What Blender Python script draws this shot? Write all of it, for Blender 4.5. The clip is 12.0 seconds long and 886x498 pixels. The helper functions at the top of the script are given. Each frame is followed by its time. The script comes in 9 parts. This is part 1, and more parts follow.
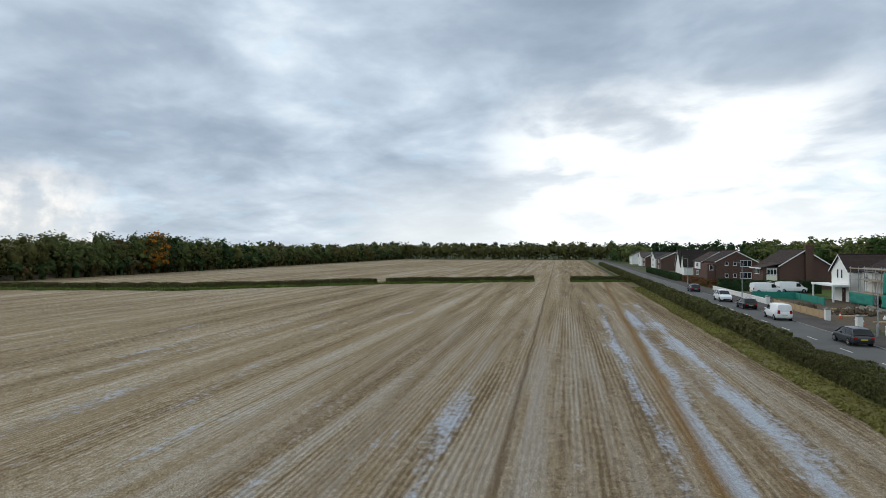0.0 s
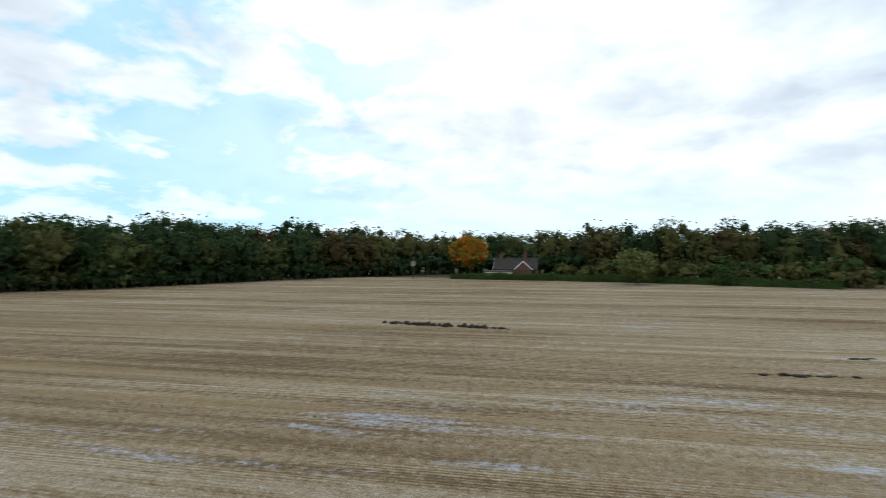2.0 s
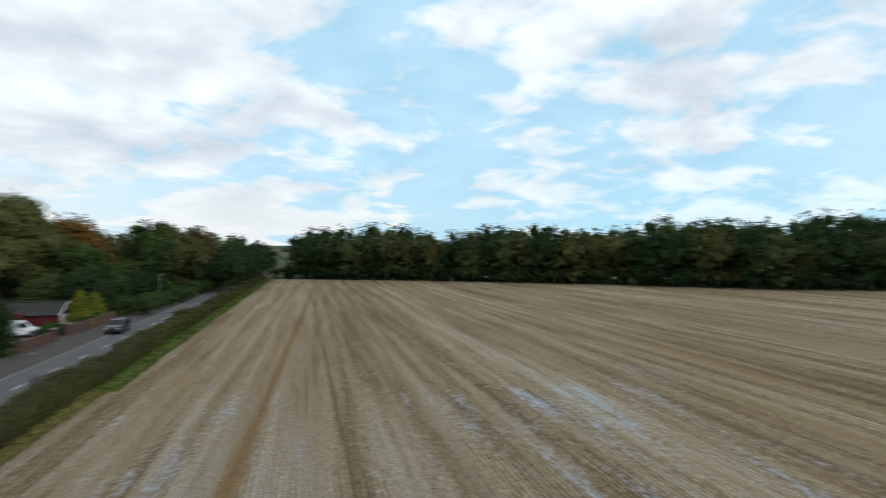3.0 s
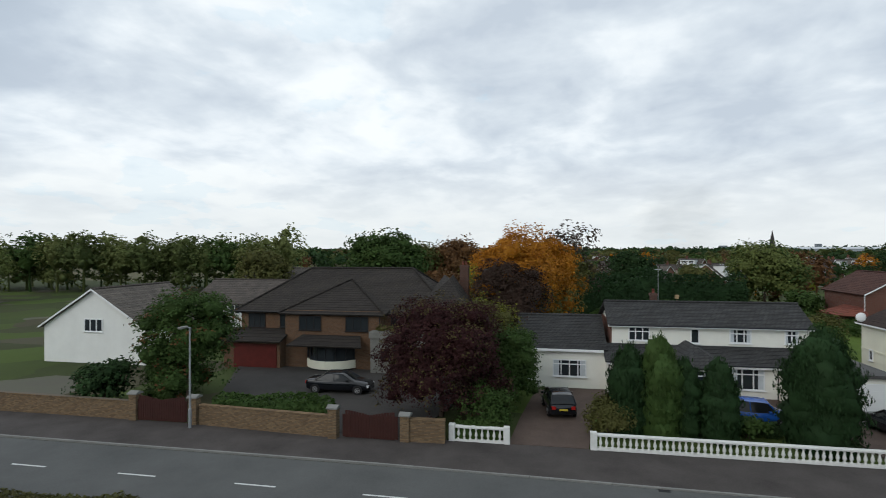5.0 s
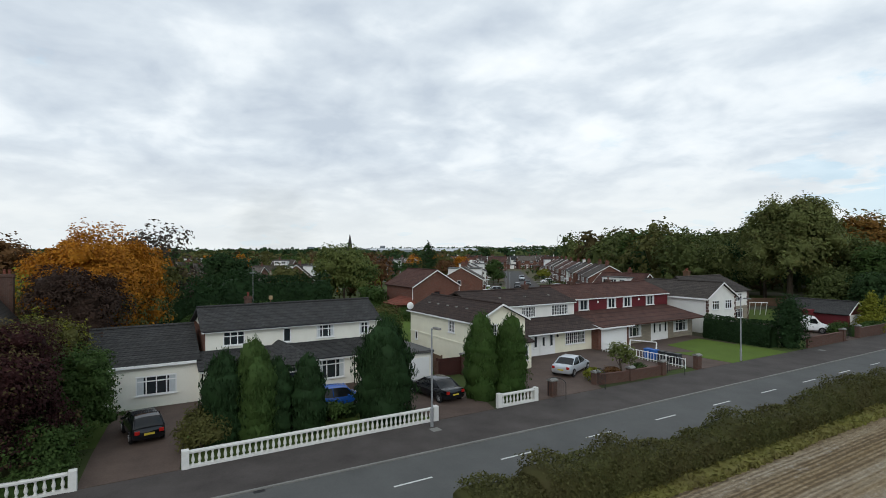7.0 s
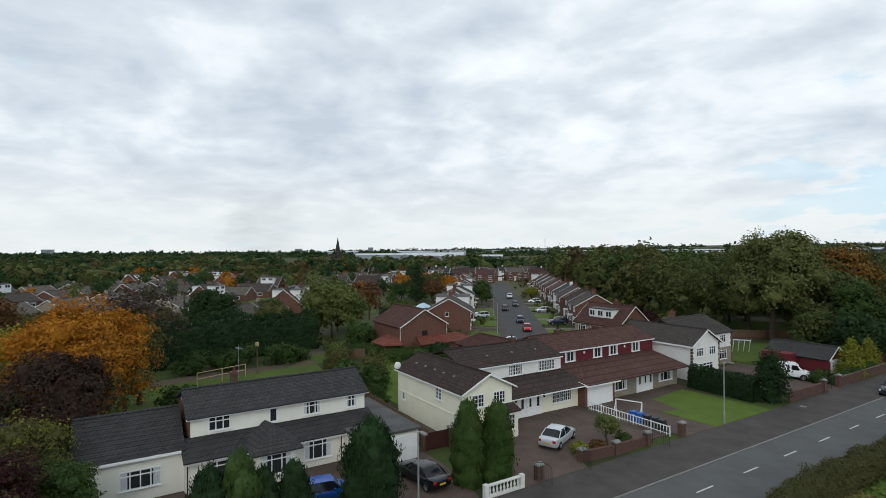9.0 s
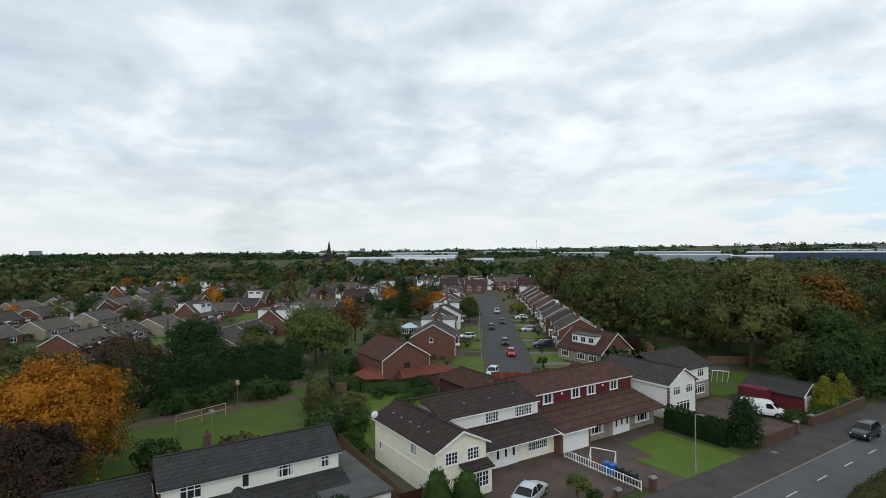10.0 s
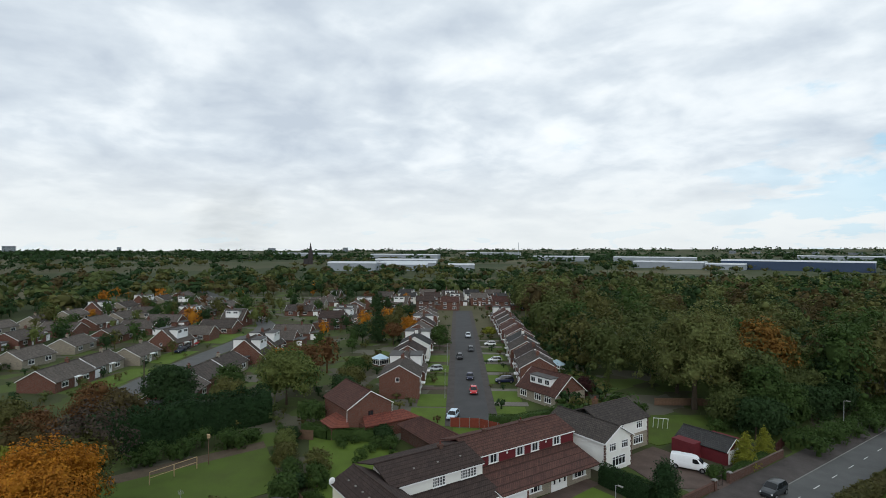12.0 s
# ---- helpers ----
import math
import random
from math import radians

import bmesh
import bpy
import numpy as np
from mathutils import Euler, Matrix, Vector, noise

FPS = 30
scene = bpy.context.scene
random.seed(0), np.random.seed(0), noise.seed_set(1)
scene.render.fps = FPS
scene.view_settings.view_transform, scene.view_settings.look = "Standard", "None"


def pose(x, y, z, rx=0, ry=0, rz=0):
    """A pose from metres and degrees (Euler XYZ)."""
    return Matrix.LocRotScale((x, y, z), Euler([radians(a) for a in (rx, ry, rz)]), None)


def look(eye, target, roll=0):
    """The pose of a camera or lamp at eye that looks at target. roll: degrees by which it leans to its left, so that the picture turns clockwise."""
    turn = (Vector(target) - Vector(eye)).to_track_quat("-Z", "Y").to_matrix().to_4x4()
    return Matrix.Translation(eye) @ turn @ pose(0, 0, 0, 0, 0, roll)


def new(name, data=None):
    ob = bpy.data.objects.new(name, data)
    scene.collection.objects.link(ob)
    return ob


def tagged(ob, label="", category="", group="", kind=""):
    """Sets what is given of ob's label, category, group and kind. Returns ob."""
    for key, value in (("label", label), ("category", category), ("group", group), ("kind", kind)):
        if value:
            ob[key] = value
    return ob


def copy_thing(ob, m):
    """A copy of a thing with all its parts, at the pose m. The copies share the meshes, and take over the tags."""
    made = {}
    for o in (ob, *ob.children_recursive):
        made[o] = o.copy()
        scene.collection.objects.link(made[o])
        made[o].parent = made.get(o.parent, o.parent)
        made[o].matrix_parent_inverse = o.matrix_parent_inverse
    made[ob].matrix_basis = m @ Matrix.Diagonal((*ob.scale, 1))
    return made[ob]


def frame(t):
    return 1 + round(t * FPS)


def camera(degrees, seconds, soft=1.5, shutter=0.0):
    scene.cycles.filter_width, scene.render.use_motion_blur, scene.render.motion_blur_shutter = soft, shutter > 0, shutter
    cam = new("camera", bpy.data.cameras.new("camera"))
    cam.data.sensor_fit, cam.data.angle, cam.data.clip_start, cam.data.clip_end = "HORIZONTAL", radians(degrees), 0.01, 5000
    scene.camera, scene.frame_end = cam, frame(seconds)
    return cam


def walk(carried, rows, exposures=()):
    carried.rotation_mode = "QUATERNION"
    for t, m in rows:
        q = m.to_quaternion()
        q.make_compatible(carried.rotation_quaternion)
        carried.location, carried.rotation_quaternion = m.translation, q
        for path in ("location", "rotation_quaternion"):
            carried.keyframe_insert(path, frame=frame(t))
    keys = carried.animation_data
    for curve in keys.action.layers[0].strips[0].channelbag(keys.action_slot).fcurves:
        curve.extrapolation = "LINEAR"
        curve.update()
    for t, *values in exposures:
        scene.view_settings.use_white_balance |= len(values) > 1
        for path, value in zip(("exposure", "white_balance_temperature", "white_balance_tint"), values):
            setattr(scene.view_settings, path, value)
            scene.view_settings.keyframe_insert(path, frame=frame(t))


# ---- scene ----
cam = camera(79.5, 12.0, soft=0.9, shutter=0.12)
PATH = [
    (0.0, (0.000, 0.000, 8.150), (-4.516, 19.484, 8.195), -0.06),
    (0.5, (0.000, 0.000, 8.150), (-4.949, 19.378, 8.196), -0.11),
    (1.0, (0.000, 0.000, 8.150), (-5.177, 19.318, 8.189), -0.07),
    (1.3, (0.000, 0.000, 8.480), (-10.091, 17.268, 8.515), -0.25),
    (1.4, (0.000, 0.000, 8.590), (-12.962, 15.231, 8.625), -0.25),
    (1.5, (0.000, 0.000, 8.700), (-15.500, 12.640, 8.759), -0.26),
    (1.6, (0.000, 0.000, 8.800), (-17.526, 9.635, 8.835), -0.25),
    (1.7, (0.000, 0.000, 8.950), (-19.126, 5.847, 8.985), -0.25),
    (1.8, (0.000, 0.000, 9.100), (-19.918, 1.813, 9.135), -0.25),
    (1.9, (0.000, 0.000, 9.200), (-19.924, -1.743, 9.235), -0.25),
    (2.0, (0.000, 0.000, 9.300), (-19.522, -4.347, 9.332), -0.22),
    (2.2, (0.000, 0.000, 9.540), (-19.106, -5.914, 9.575), -0.25),
    (2.5, (0.000, 0.000, 9.900), (-18.401, -7.836, 9.921), -0.42),
    (2.6, (0.000, 0.000, 10.000), (-17.407, -9.848, 10.035), -0.25),
    (2.7, (0.000, 0.000, 10.100), (-15.231, -12.962, 10.135), -0.25),
    (2.8, (0.000, 0.000, 10.200), (-12.258, -15.803, 10.235), -0.25),
    (2.9, (0.000, 0.000, 10.300), (-8.736, -17.991, 10.335), -0.25),
    (3.0, (0.000, 0.000, 10.400), (-4.838, -19.406, 10.435), -0.40),
    (3.1, (0.000, 0.000, 10.500), (-0.733, -19.987, 10.535), -0.40),
    (3.2, (0.000, 0.000, 10.600), (3.404, -19.708, 10.635), -0.40),
    (3.3, (0.000, 0.000, 10.600), (7.395, -18.583, 10.635), -0.40),
    (3.4, (0.000, 0.000, 10.600), (11.068, -16.658, 10.635), -0.40),
    (3.5, (0.000, 0.000, 10.600), (14.265, -14.018, 10.635), -0.40),
    (3.6, (0.000, 0.000, 10.600), (16.830, -10.805, 10.635), -0.10),
    (3.7, (0.000, 0.000, 10.600), (18.596, -7.362, 10.635), -0.10),
    (3.8, (0.000, 0.000, 10.600), (19.533, -4.295, 10.635), -0.10),
    (4.0, (0.000, 0.000, 10.600), (19.997, -0.349, 10.635), -0.10),
    (4.4, (0.000, 0.000, 10.600), (19.665, 3.645, 10.635), -0.10),
    (4.8, (0.000, 0.000, 10.600), (19.487, 4.499, 10.635), -0.10),
    (5.3, (0.000, 0.000, 10.600), (19.989, 0.663, 10.617), -0.10),
    (5.5, (0.000, 0.000, 10.600), (19.919, -1.795, 10.612), -0.04),
    (6.0, (0.000, 0.000, 10.600), (18.385, -7.873, 10.619), -0.06),
    (6.5, (0.000, 0.000, 10.600), (17.338, -9.970, 10.616), -0.05),
    (8.5, (-0.080, 0.061, 14.622), (16.922, -10.471, 14.667), -0.29),
    (9.0, (-0.187, -0.067, 17.054), (16.742, -10.717, 17.108), -0.34),
    (9.5, (-0.551, -0.457, 19.615), (16.328, -11.185, 19.678), -0.42),
    (10.0, (-1.451, -1.284, 22.324), (15.323, -12.175, 22.379), -0.38),
    (10.5, (-2.672, -2.078, 25.016), (14.050, -13.049, 25.055), -0.15),
    (11.0, (-4.416, -2.394, 27.645), (12.191, -13.539, 27.672), -0.03),
    (11.5, (-6.564, -2.036, 30.180), (9.953, -13.313, 30.203), 0.16),
    (12.0, (-8.557, -0.879, 32.156), (7.872, -12.284, 32.169), 0.35),
]
EXPOSURES = [(0.0, 0.04), (1.0, 0.04), (1.5, 0.10), (2.0, 0.20), (2.5, 0.09), (3.0, 0.04), (3.5, -0.05), (5.5, -0.03), (12.0, -0.02)]
walk(cam, [(t, look(eye, target, roll)) for t, eye, target, roll in PATH], EXPOSURES)


# ---- light ----
world = bpy.data.worlds.new("sky")
scene.world = world
world.use_nodes = True


def node(tree, kind, **values):
    n = tree.nodes.new(kind)
    for key, value in values.items():
        if key in n.inputs:
            n.inputs[key].default_value = value
    return n


def math_node(tree, op, a, b=None, clamp=False):
    n = tree.nodes.new("ShaderNodeMath")
    n.operation, n.use_clamp = op, clamp
    for i, v in enumerate((a, b)):
        if v is None:
            continue
        if isinstance(v, (int, float)):
            n.inputs[i].default_value = v
        else:
            tree.links.new(v, n.inputs[i])
    return n.outputs[0]


def mix_color(tree, fac, a, b):
    n = tree.nodes.new("ShaderNodeMix")
    n.data_type = "RGBA"
    for i, v in ((0, fac), (6, a), (7, b)):
        if isinstance(v, (int, float)):
            n.inputs[i].default_value = v
        elif isinstance(v, tuple):
            n.inputs[i].default_value = (*v, 1) if len(v) == 3 else v
        else:
            tree.links.new(v, n.inputs[i])
    return n.outputs[2]


def ramp(tree, fac, stops):
    n = tree.nodes.new("ShaderNodeValToRGB")
    el = n.color_ramp.elements
    if len(stops) == 2:
        n.color_ramp.interpolation = "EASE"
    while len(el) < len(stops):
        el.new(0.5)
    for e, (p, c) in zip(el, stops):
        e.position = p
        e.color = (*c, 1) if isinstance(c, tuple) else (c, c, c, 1)
    tree.links.new(fac, n.inputs[0])
    return n.outputs[0]


def build_sky():
    t = world.node_tree
    t.nodes.clear()
    link = t.links.new
    sky = t.nodes.new("ShaderNodeTexSky")
    sky.sky_type, sky.sun_disc = "NISHITA", False
    sky.sun_elevation, sky.sun_rotation = radians(30), radians(-52)
    coord = t.nodes.new("ShaderNodeTexCoord").outputs["Generated"]
    sep = t.nodes.new("ShaderNodeSeparateXYZ")
    link(coord, sep.inputs[0])
    x, y, z = sep.outputs
    up = math_node(t, "MAXIMUM", z, 0.0)
    den = math_node(t, "ADD", up, 0.26)
    flat = t.nodes.new("ShaderNodeCombineXYZ")
    link(math_node(t, "DIVIDE", x, den), flat.inputs[0])
    link(math_node(t, "DIVIDE", y, den), flat.inputs[1])
    link(math_node(t, "MULTIPLY", up, 1.6), flat.inputs[2])
    big = node(t, "ShaderNodeTexNoise", Scale=0.62, Detail=2.0, Roughness=0.5, Distortion=0.3)
    fine = node(t, "ShaderNodeTexNoise", Scale=3.4, Detail=7.0, Roughness=0.55, Distortion=0.25)
    shade = node(t, "ShaderNodeTexNoise", Scale=2.5, Detail=5.5, Roughness=0.52, Distortion=0.25)
    mottle = node(t, "ShaderNodeTexNoise", Scale=6.5, Detail=4.0, Roughness=0.5, Distortion=0.3)
    for n in (big, fine, shade, mottle):
        link(flat.outputs[0], n.inputs["Vector"])

    def towards(az, el):
        """How nearly a direction points to an azimuth (from +y to -x) and height."""
        a, e = radians(az), radians(el)
        return math_node(t, "ADD", math_node(t, "ADD", math_node(t, "MULTIPLY", x, -math.sin(a) * math.cos(e)), math_node(t, "MULTIPLY", y, math.cos(a) * math.cos(e))), math_node(t, "MULTIPLY", z, math.sin(e)))
    # the cloud breaks up on the side away from the sun
    opening = ramp(t, towards(156, 16), [(0.52, 0.0), (0.97, 1.0)])
    cover = math_node(t, "ADD", math_node(t, "MULTIPLY", big.outputs[0], 0.42), math_node(t, "MULTIPLY", fine.outputs[0], 0.58))
    cover = math_node(t, "SUBTRACT", math_node(t, "ADD", cover, 0.12), math_node(t, "MULTIPLY", opening, 0.10))
    mask = ramp(t, cover, [(0.42, 0.0), (0.56, 1.0)])
    veil = math_node(t, "SUBTRACT", 0.88, math_node(t, "MULTIPLY", opening, 0.55))
    mask = math_node(t, "MAXIMUM", mask, veil)
    # heavy cloud beside the hidden sun, bright veil round it
    side = ramp(t, towards(18, 30), [(0.45, 0.0), (0.80, 1.0)])
    heavy = ramp(t, towards(28, 20), [(0.78, 0.0), (0.97, 1.0)])
    heavy2 = ramp(t, towards(-20, 31), [(0.85, 0.0), (0.95, 1.0)])
    tone = math_node(t, "ADD", math_node(t, "MULTIPLY", shade.outputs[0], 0.58), math_node(t, "MULTIPLY", big.outputs[0], 0.26))
    tone = math_node(t, "ADD", tone, math_node(t, "MULTIPLY", mottle.outputs[0], 0.17))
    high = ramp(t, towards(262, 32), [(0.80, 0.0), (0.97, 1.0)])
    tone = math_node(t, "ADD", tone, math_node(t, "MULTIPLY", high, 0.05))
    tone = math_node(t, "ADD", tone, math_node(t, "ADD", math_node(t, "MULTIPLY", heavy, 0.12), math_node(t, "MULTIPLY", heavy2, 0.13)))
    tone = math_node(t, "ADD", tone, math_node(t, "MULTIPLY", ramp(t, towards(44, 9), [(0.955, 0.0), (0.988, 1.0)]), 0.07))
    light = ramp(t, tone, [(0.41, (0.98, 1.035, 1.06)), (0.485, (0.87, 0.94, 0.995)), (0.55, (0.73, 0.81, 0.885)), (0.66, (0.58, 0.66, 0.755))])
    dark = ramp(t, tone, [(0.42, (0.95, 1.02, 1.05)), (0.50, (0.74, 0.84, 0.93)), (0.60, (0.55, 0.65, 0.765)), (0.72, (0.40, 0.49, 0.60)), (0.86, (0.29, 0.37, 0.47))])
    cloud = mix_color(t, side, light, dark)
    low = ramp(t, up, [(0.0, 0.9), (0.06, 0.68), (0.17, 0.0)])
    horizon = mix_color(t, ramp(t, towards(112, 6), [(0.55, 0.0), (0.86, 1.0)]), (0.84, 0.885, 0.895), (0.72, 0.94, 1.05))
    bank = ramp(t, towards(40, 10), [(0.90, 0.0), (0.985, 0.75)])
    cloud = mix_color(t, math_node(t, "MULTIPLY", low, math_node(t, "SUBTRACT", 1.0, bank)), cloud, horizon)
    glow = math_node(t, "MULTIPLY", ramp(t, towards(-10, 7), [(0.935, 0.0), (0.985, 1.0)]), ramp(t, up, [(0.20, 1.0), (0.33, 0.0)]))
    glow = math_node(t, "MULTIPLY", glow, ramp(t, shade.outputs[0], [(0.40, 1.0), (0.66, 0.3)]))
    cloud = mix_color(t, glow, cloud, (1.13, 1.16, 1.16))
    # a lit heap of cumulus low over the wood
    heap = node(t, "ShaderNodeTexNoise", Scale=16.0, Detail=6.0, Roughness=0.55)
    link(coord, heap.inputs["Vector"])
    puff = math_node(t, "ADD", towards(50.5, 0.6), math_node(t, "MULTIPLY", math_node(t, "SUBTRACT", heap.outputs[0], 0.5), 0.016))
    lit = ramp(t, heap.outputs[0], [(0.40, (0.72, 0.75, 0.76)), (0.58, (1.02, 1.0, 0.96))])
    cloud = mix_color(t, ramp(t, puff, [(0.9958, 0.0), (0.9965, 1.0)]), cloud, lit)
    # a thin smoke drifting over the far town
    plume = math_node(t, "ADD", towards(256.5, 2.2), math_node(t, "MULTIPLY", math_node(t, "SUBTRACT", mottle.outputs[0], 0.5), 0.004))
    plume = math_node(t, "MULTIPLY", ramp(t, plume, [(0.9975, 0.0), (0.9996, 1.0)]), math_node(t, "MULTIPLY", fine.outputs[0], 0.75))
    cloud = mix_color(t, plume, cloud, (0.52, 0.57, 0.60))
    bg_sky = t.nodes.new("ShaderNodeBackground")
    blue = mix_color(t, 0.75, sky.outputs[0], (3.4, 8.3, 11.6))
    link(blue, bg_sky.inputs[0])
    bg_sky.inputs[1].default_value = 0.095
    bg_cloud = t.nodes.new("ShaderNodeBackground")
    link(cloud, bg_cloud.inputs[0])
    bg_cloud.inputs[1].default_value = 1.0
    mix = t.nodes.new("ShaderNodeMixShader")
    link(mask, mix.inputs[0])
    link(bg_sky.outputs[0], mix.inputs[1])
    link(bg_cloud.outputs[0], mix.inputs[2])
    out = t.nodes.new("ShaderNodeOutputWorld")
    link(mix.outputs[0], out.inputs[0])


build_sky()
sun = new("sun", bpy.data.lights.new("sun", "SUN"))
sun.data.energy, sun.data.angle, sun.data.color = 0.9, radians(40), (1.0, 0.98, 0.93)
sun.matrix_world = look((0, 0, 0), (0.68, -0.53, -0.5))


# ---- materials ----
def material(name, base, rough=0.8, var=0.25, scale=1.5, fine=14.0, bump=0.15, tint=None, island=0.0, metal=0.0, spec=0.25, obrandom=0.0, bump_scale=None):
    """A base colour varied at two scales, with fine relief; tint is a second colour that it drifts to."""
    m = bpy.data.materials.new(name)
    m.use_nodes = True
    t = m.node_tree
    p = t.nodes["Principled BSDF"]
    p.inputs["Roughness"].default_value = rough
    p.inputs["Metallic"].default_value = metal
    p.inputs["Specular IOR Level"].default_value = spec
    at = t.nodes.new("ShaderNodeTexCoord").outputs["Object"]
    wide = node(t, "ShaderNodeTexNoise", Scale=scale, Detail=4.0, Roughness=0.6)
    small = node(t, "ShaderNodeTexNoise", Scale=fine, Detail=3.0, Roughness=0.65)
    for n in (wide, small):
        t.links.new(at, n.inputs["Vector"])
    other = tint or tuple(c * (1 - var) for c in base)
    fac = math_node(t, "ADD", math_node(t, "MULTIPLY", wide.outputs[0], 1.3), math_node(t, "MULTIPLY", small.outputs[0], 0.7))
    fac = math_node(t, "SUBTRACT", fac, 0.5, clamp=True)
    color = mix_color(t, fac, tuple(min(1, c * (1 + var * 0.45)) for c in base), other)
    value = None
    if island:
        value = t.nodes.new("ShaderNodeNewGeometry").outputs["Random Per Island"]
    if obrandom:
        value, island = t.nodes.new("ShaderNodeObjectInfo").outputs["Random"], obrandom
    if value is not None:
        hsv = t.nodes.new("ShaderNodeHueSaturation")
        t.links.new(color, hsv.inputs["Color"])
        t.links.new(math_node(t, "ADD", math_node(t, "MULTIPLY", value, 2 * island), 1 - island), hsv.inputs["Value"])
        t.links.new(math_node(t, "ADD", math_node(t, "MULTIPLY", value, 0.05 * island), 0.5 - 0.025 * island), hsv.inputs["Hue"])
        color = hsv.outputs[0]
    t.links.new(color, p.inputs["Base Color"])
    if bump:
        b = node(t, "ShaderNodeBump", Strength=bump, Distance=0.03)
        t.links.new(small.outputs[0], b.inputs["Height"])
        t.links.new(b.outputs[0], p.inputs["Normal"])
    return m


def leaf(name, base, tint):
    """Foliage: leaf by leaf variation, a little light through the leaf."""
    m = material(name, base, rough=0.6, var=0.4, scale=0.25, fine=2.5, bump=0, tint=tint, island=0.19, spec=0.08)
    t = m.node_tree
    p = t.nodes["Principled BSDF"]
    thin = t.nodes.new("ShaderNodeBsdfTranslucent")
    t.links.new(p.inputs["Base Color"].links[0].from_socket, thin.inputs["Color"])
    mix = t.nodes.new("ShaderNodeMixShader")
    mix.inputs[0].default_value = 0.3
    t.links.new(p.outputs[0], mix.inputs[1])
    t.links.new(thin.outputs[0], mix.inputs[2])
    t.links.new(mix.outputs[0], t.nodes["Material Output"].inputs[0])
    return m


def brick(name, red, dark, mortar, size=(0.215, 0.075)):
    """Stretcher-bond brickwork in metres, on upright faces of any direction."""
    m = bpy.data.materials.new(name)
    m.use_nodes = True
    t = m.node_tree
    p = t.nodes["Principled BSDF"]
    p.inputs["Roughness"].default_value = 0.88
    p.inputs["Specular IOR Level"].default_value = 0.25
    sep = t.nodes.new("ShaderNodeSeparateXYZ")
    t.links.new(t.nodes.new("ShaderNodeTexCoord").outputs["Object"], sep.inputs[0])
    flat = t.nodes.new("ShaderNodeCombineXYZ")
    t.links.new(math_node(t, "ADD", sep.outputs[0], sep.outputs[1]), flat.inputs[0])
    t.links.new(sep.outputs[2], flat.inputs[1])
    b = t.nodes.new("ShaderNodeTexBrick")
    for key, v in (("Scale", 1.0), ("Brick Width", size[0]), ("Row Height", size[1]), ("Mortar Size", 0.008), ("Bias", -0.1)):
        b.inputs[key].default_value = v
    b.inputs["Color1"].default_value, b.inputs["Color2"].default_value, b.inputs["Mortar"].default_value = (*red, 1), (*dark, 1), (*mortar, 1)
    t.links.new(flat.outputs[0], b.inputs["Vector"])
    wide = node(t, "ShaderNodeTexNoise", Scale=0.8, Detail=5.0, Roughness=0.65)
    t.links.new(flat.outputs[0], wide.inputs["Vector"])
    color = mix_color(t, math_node(t, "MULTIPLY", wide.outputs[0], 0.55), b.outputs[0], tuple(c * 0.55 for c in dark))
    t.links.new(color, p.inputs["Base Color"])
    bump = node(t, "ShaderNodeBump", Strength=0.5, Distance=0.01)
    bump.invert = True
    t.links.new(b.outputs["Fac"], bump.inputs["Height"])
    t.links.new(bump.outputs[0], p.inputs["Normal"])
    return m


def tiles(name, base, moss, obrandom=0.15):
    """Interlocking roof tiles: ribs and laps as relief, weathering in patches."""
    m = material(name, base, rough=0.85, var=0.5, scale=0.9, fine=9.0, bump=0, tint=moss, obrandom=obrandom, spec=0.12)
    t = m.node_tree
    p = t.nodes["Principled BSDF"]
    sep = t.nodes.new("ShaderNodeSeparateXYZ")
    t.links.new(t.nodes.new("ShaderNodeTexCoord").outputs["Object"], sep.inputs[0])
    flat = t.nodes.new("ShaderNodeCombineXYZ")
    t.links.new(math_node(t, "ADD", sep.outputs[0], sep.outputs[1]), flat.inputs[0])
    t.links.new(math_node(t, "MULTIPLY", sep.outputs[2], 1.6), flat.inputs[1])
    b = t.nodes.new("ShaderNodeTexBrick")
    for key, v in (("Scale", 1.0), ("Brick Width", 0.33), ("Row Height", 0.3), ("Mortar Size", 0.025), ("Bias", 0.0)):
        b.inputs[key].default_value = v
    t.links.new(flat.outputs[0], b.inputs["Vector"])
    # every tile has its own tone; the laps between tiles are darker
    b.inputs["Color1"].default_value, b.inputs["Color2"].default_value, b.inputs["Mortar"].default_value = (1.16, 1.14, 1.12, 1), (0.86, 0.86, 0.87, 1), (0.55, 0.55, 0.55, 1)
    tone = t.nodes.new("ShaderNodeMix")
    tone.data_type, tone.blend_type = "RGBA", "MULTIPLY"
    tone.inputs[0].default_value = 1.0
    t.links.new(p.inputs["Base Color"].links[0].from_socket, tone.inputs[6])
    t.links.new(b.outputs["Color"], tone.inputs[7])
    t.links.new(tone.outputs[2], p.inputs["Base Color"])
    bump = node(t, "ShaderNodeBump", Strength=0.7, Distance=0.03)
    bump.invert = True
    t.links.new(b.outputs["Fac"], bump.inputs["Height"])
    t.links.new(bump.outputs[0], p.inputs["Normal"])
    return m


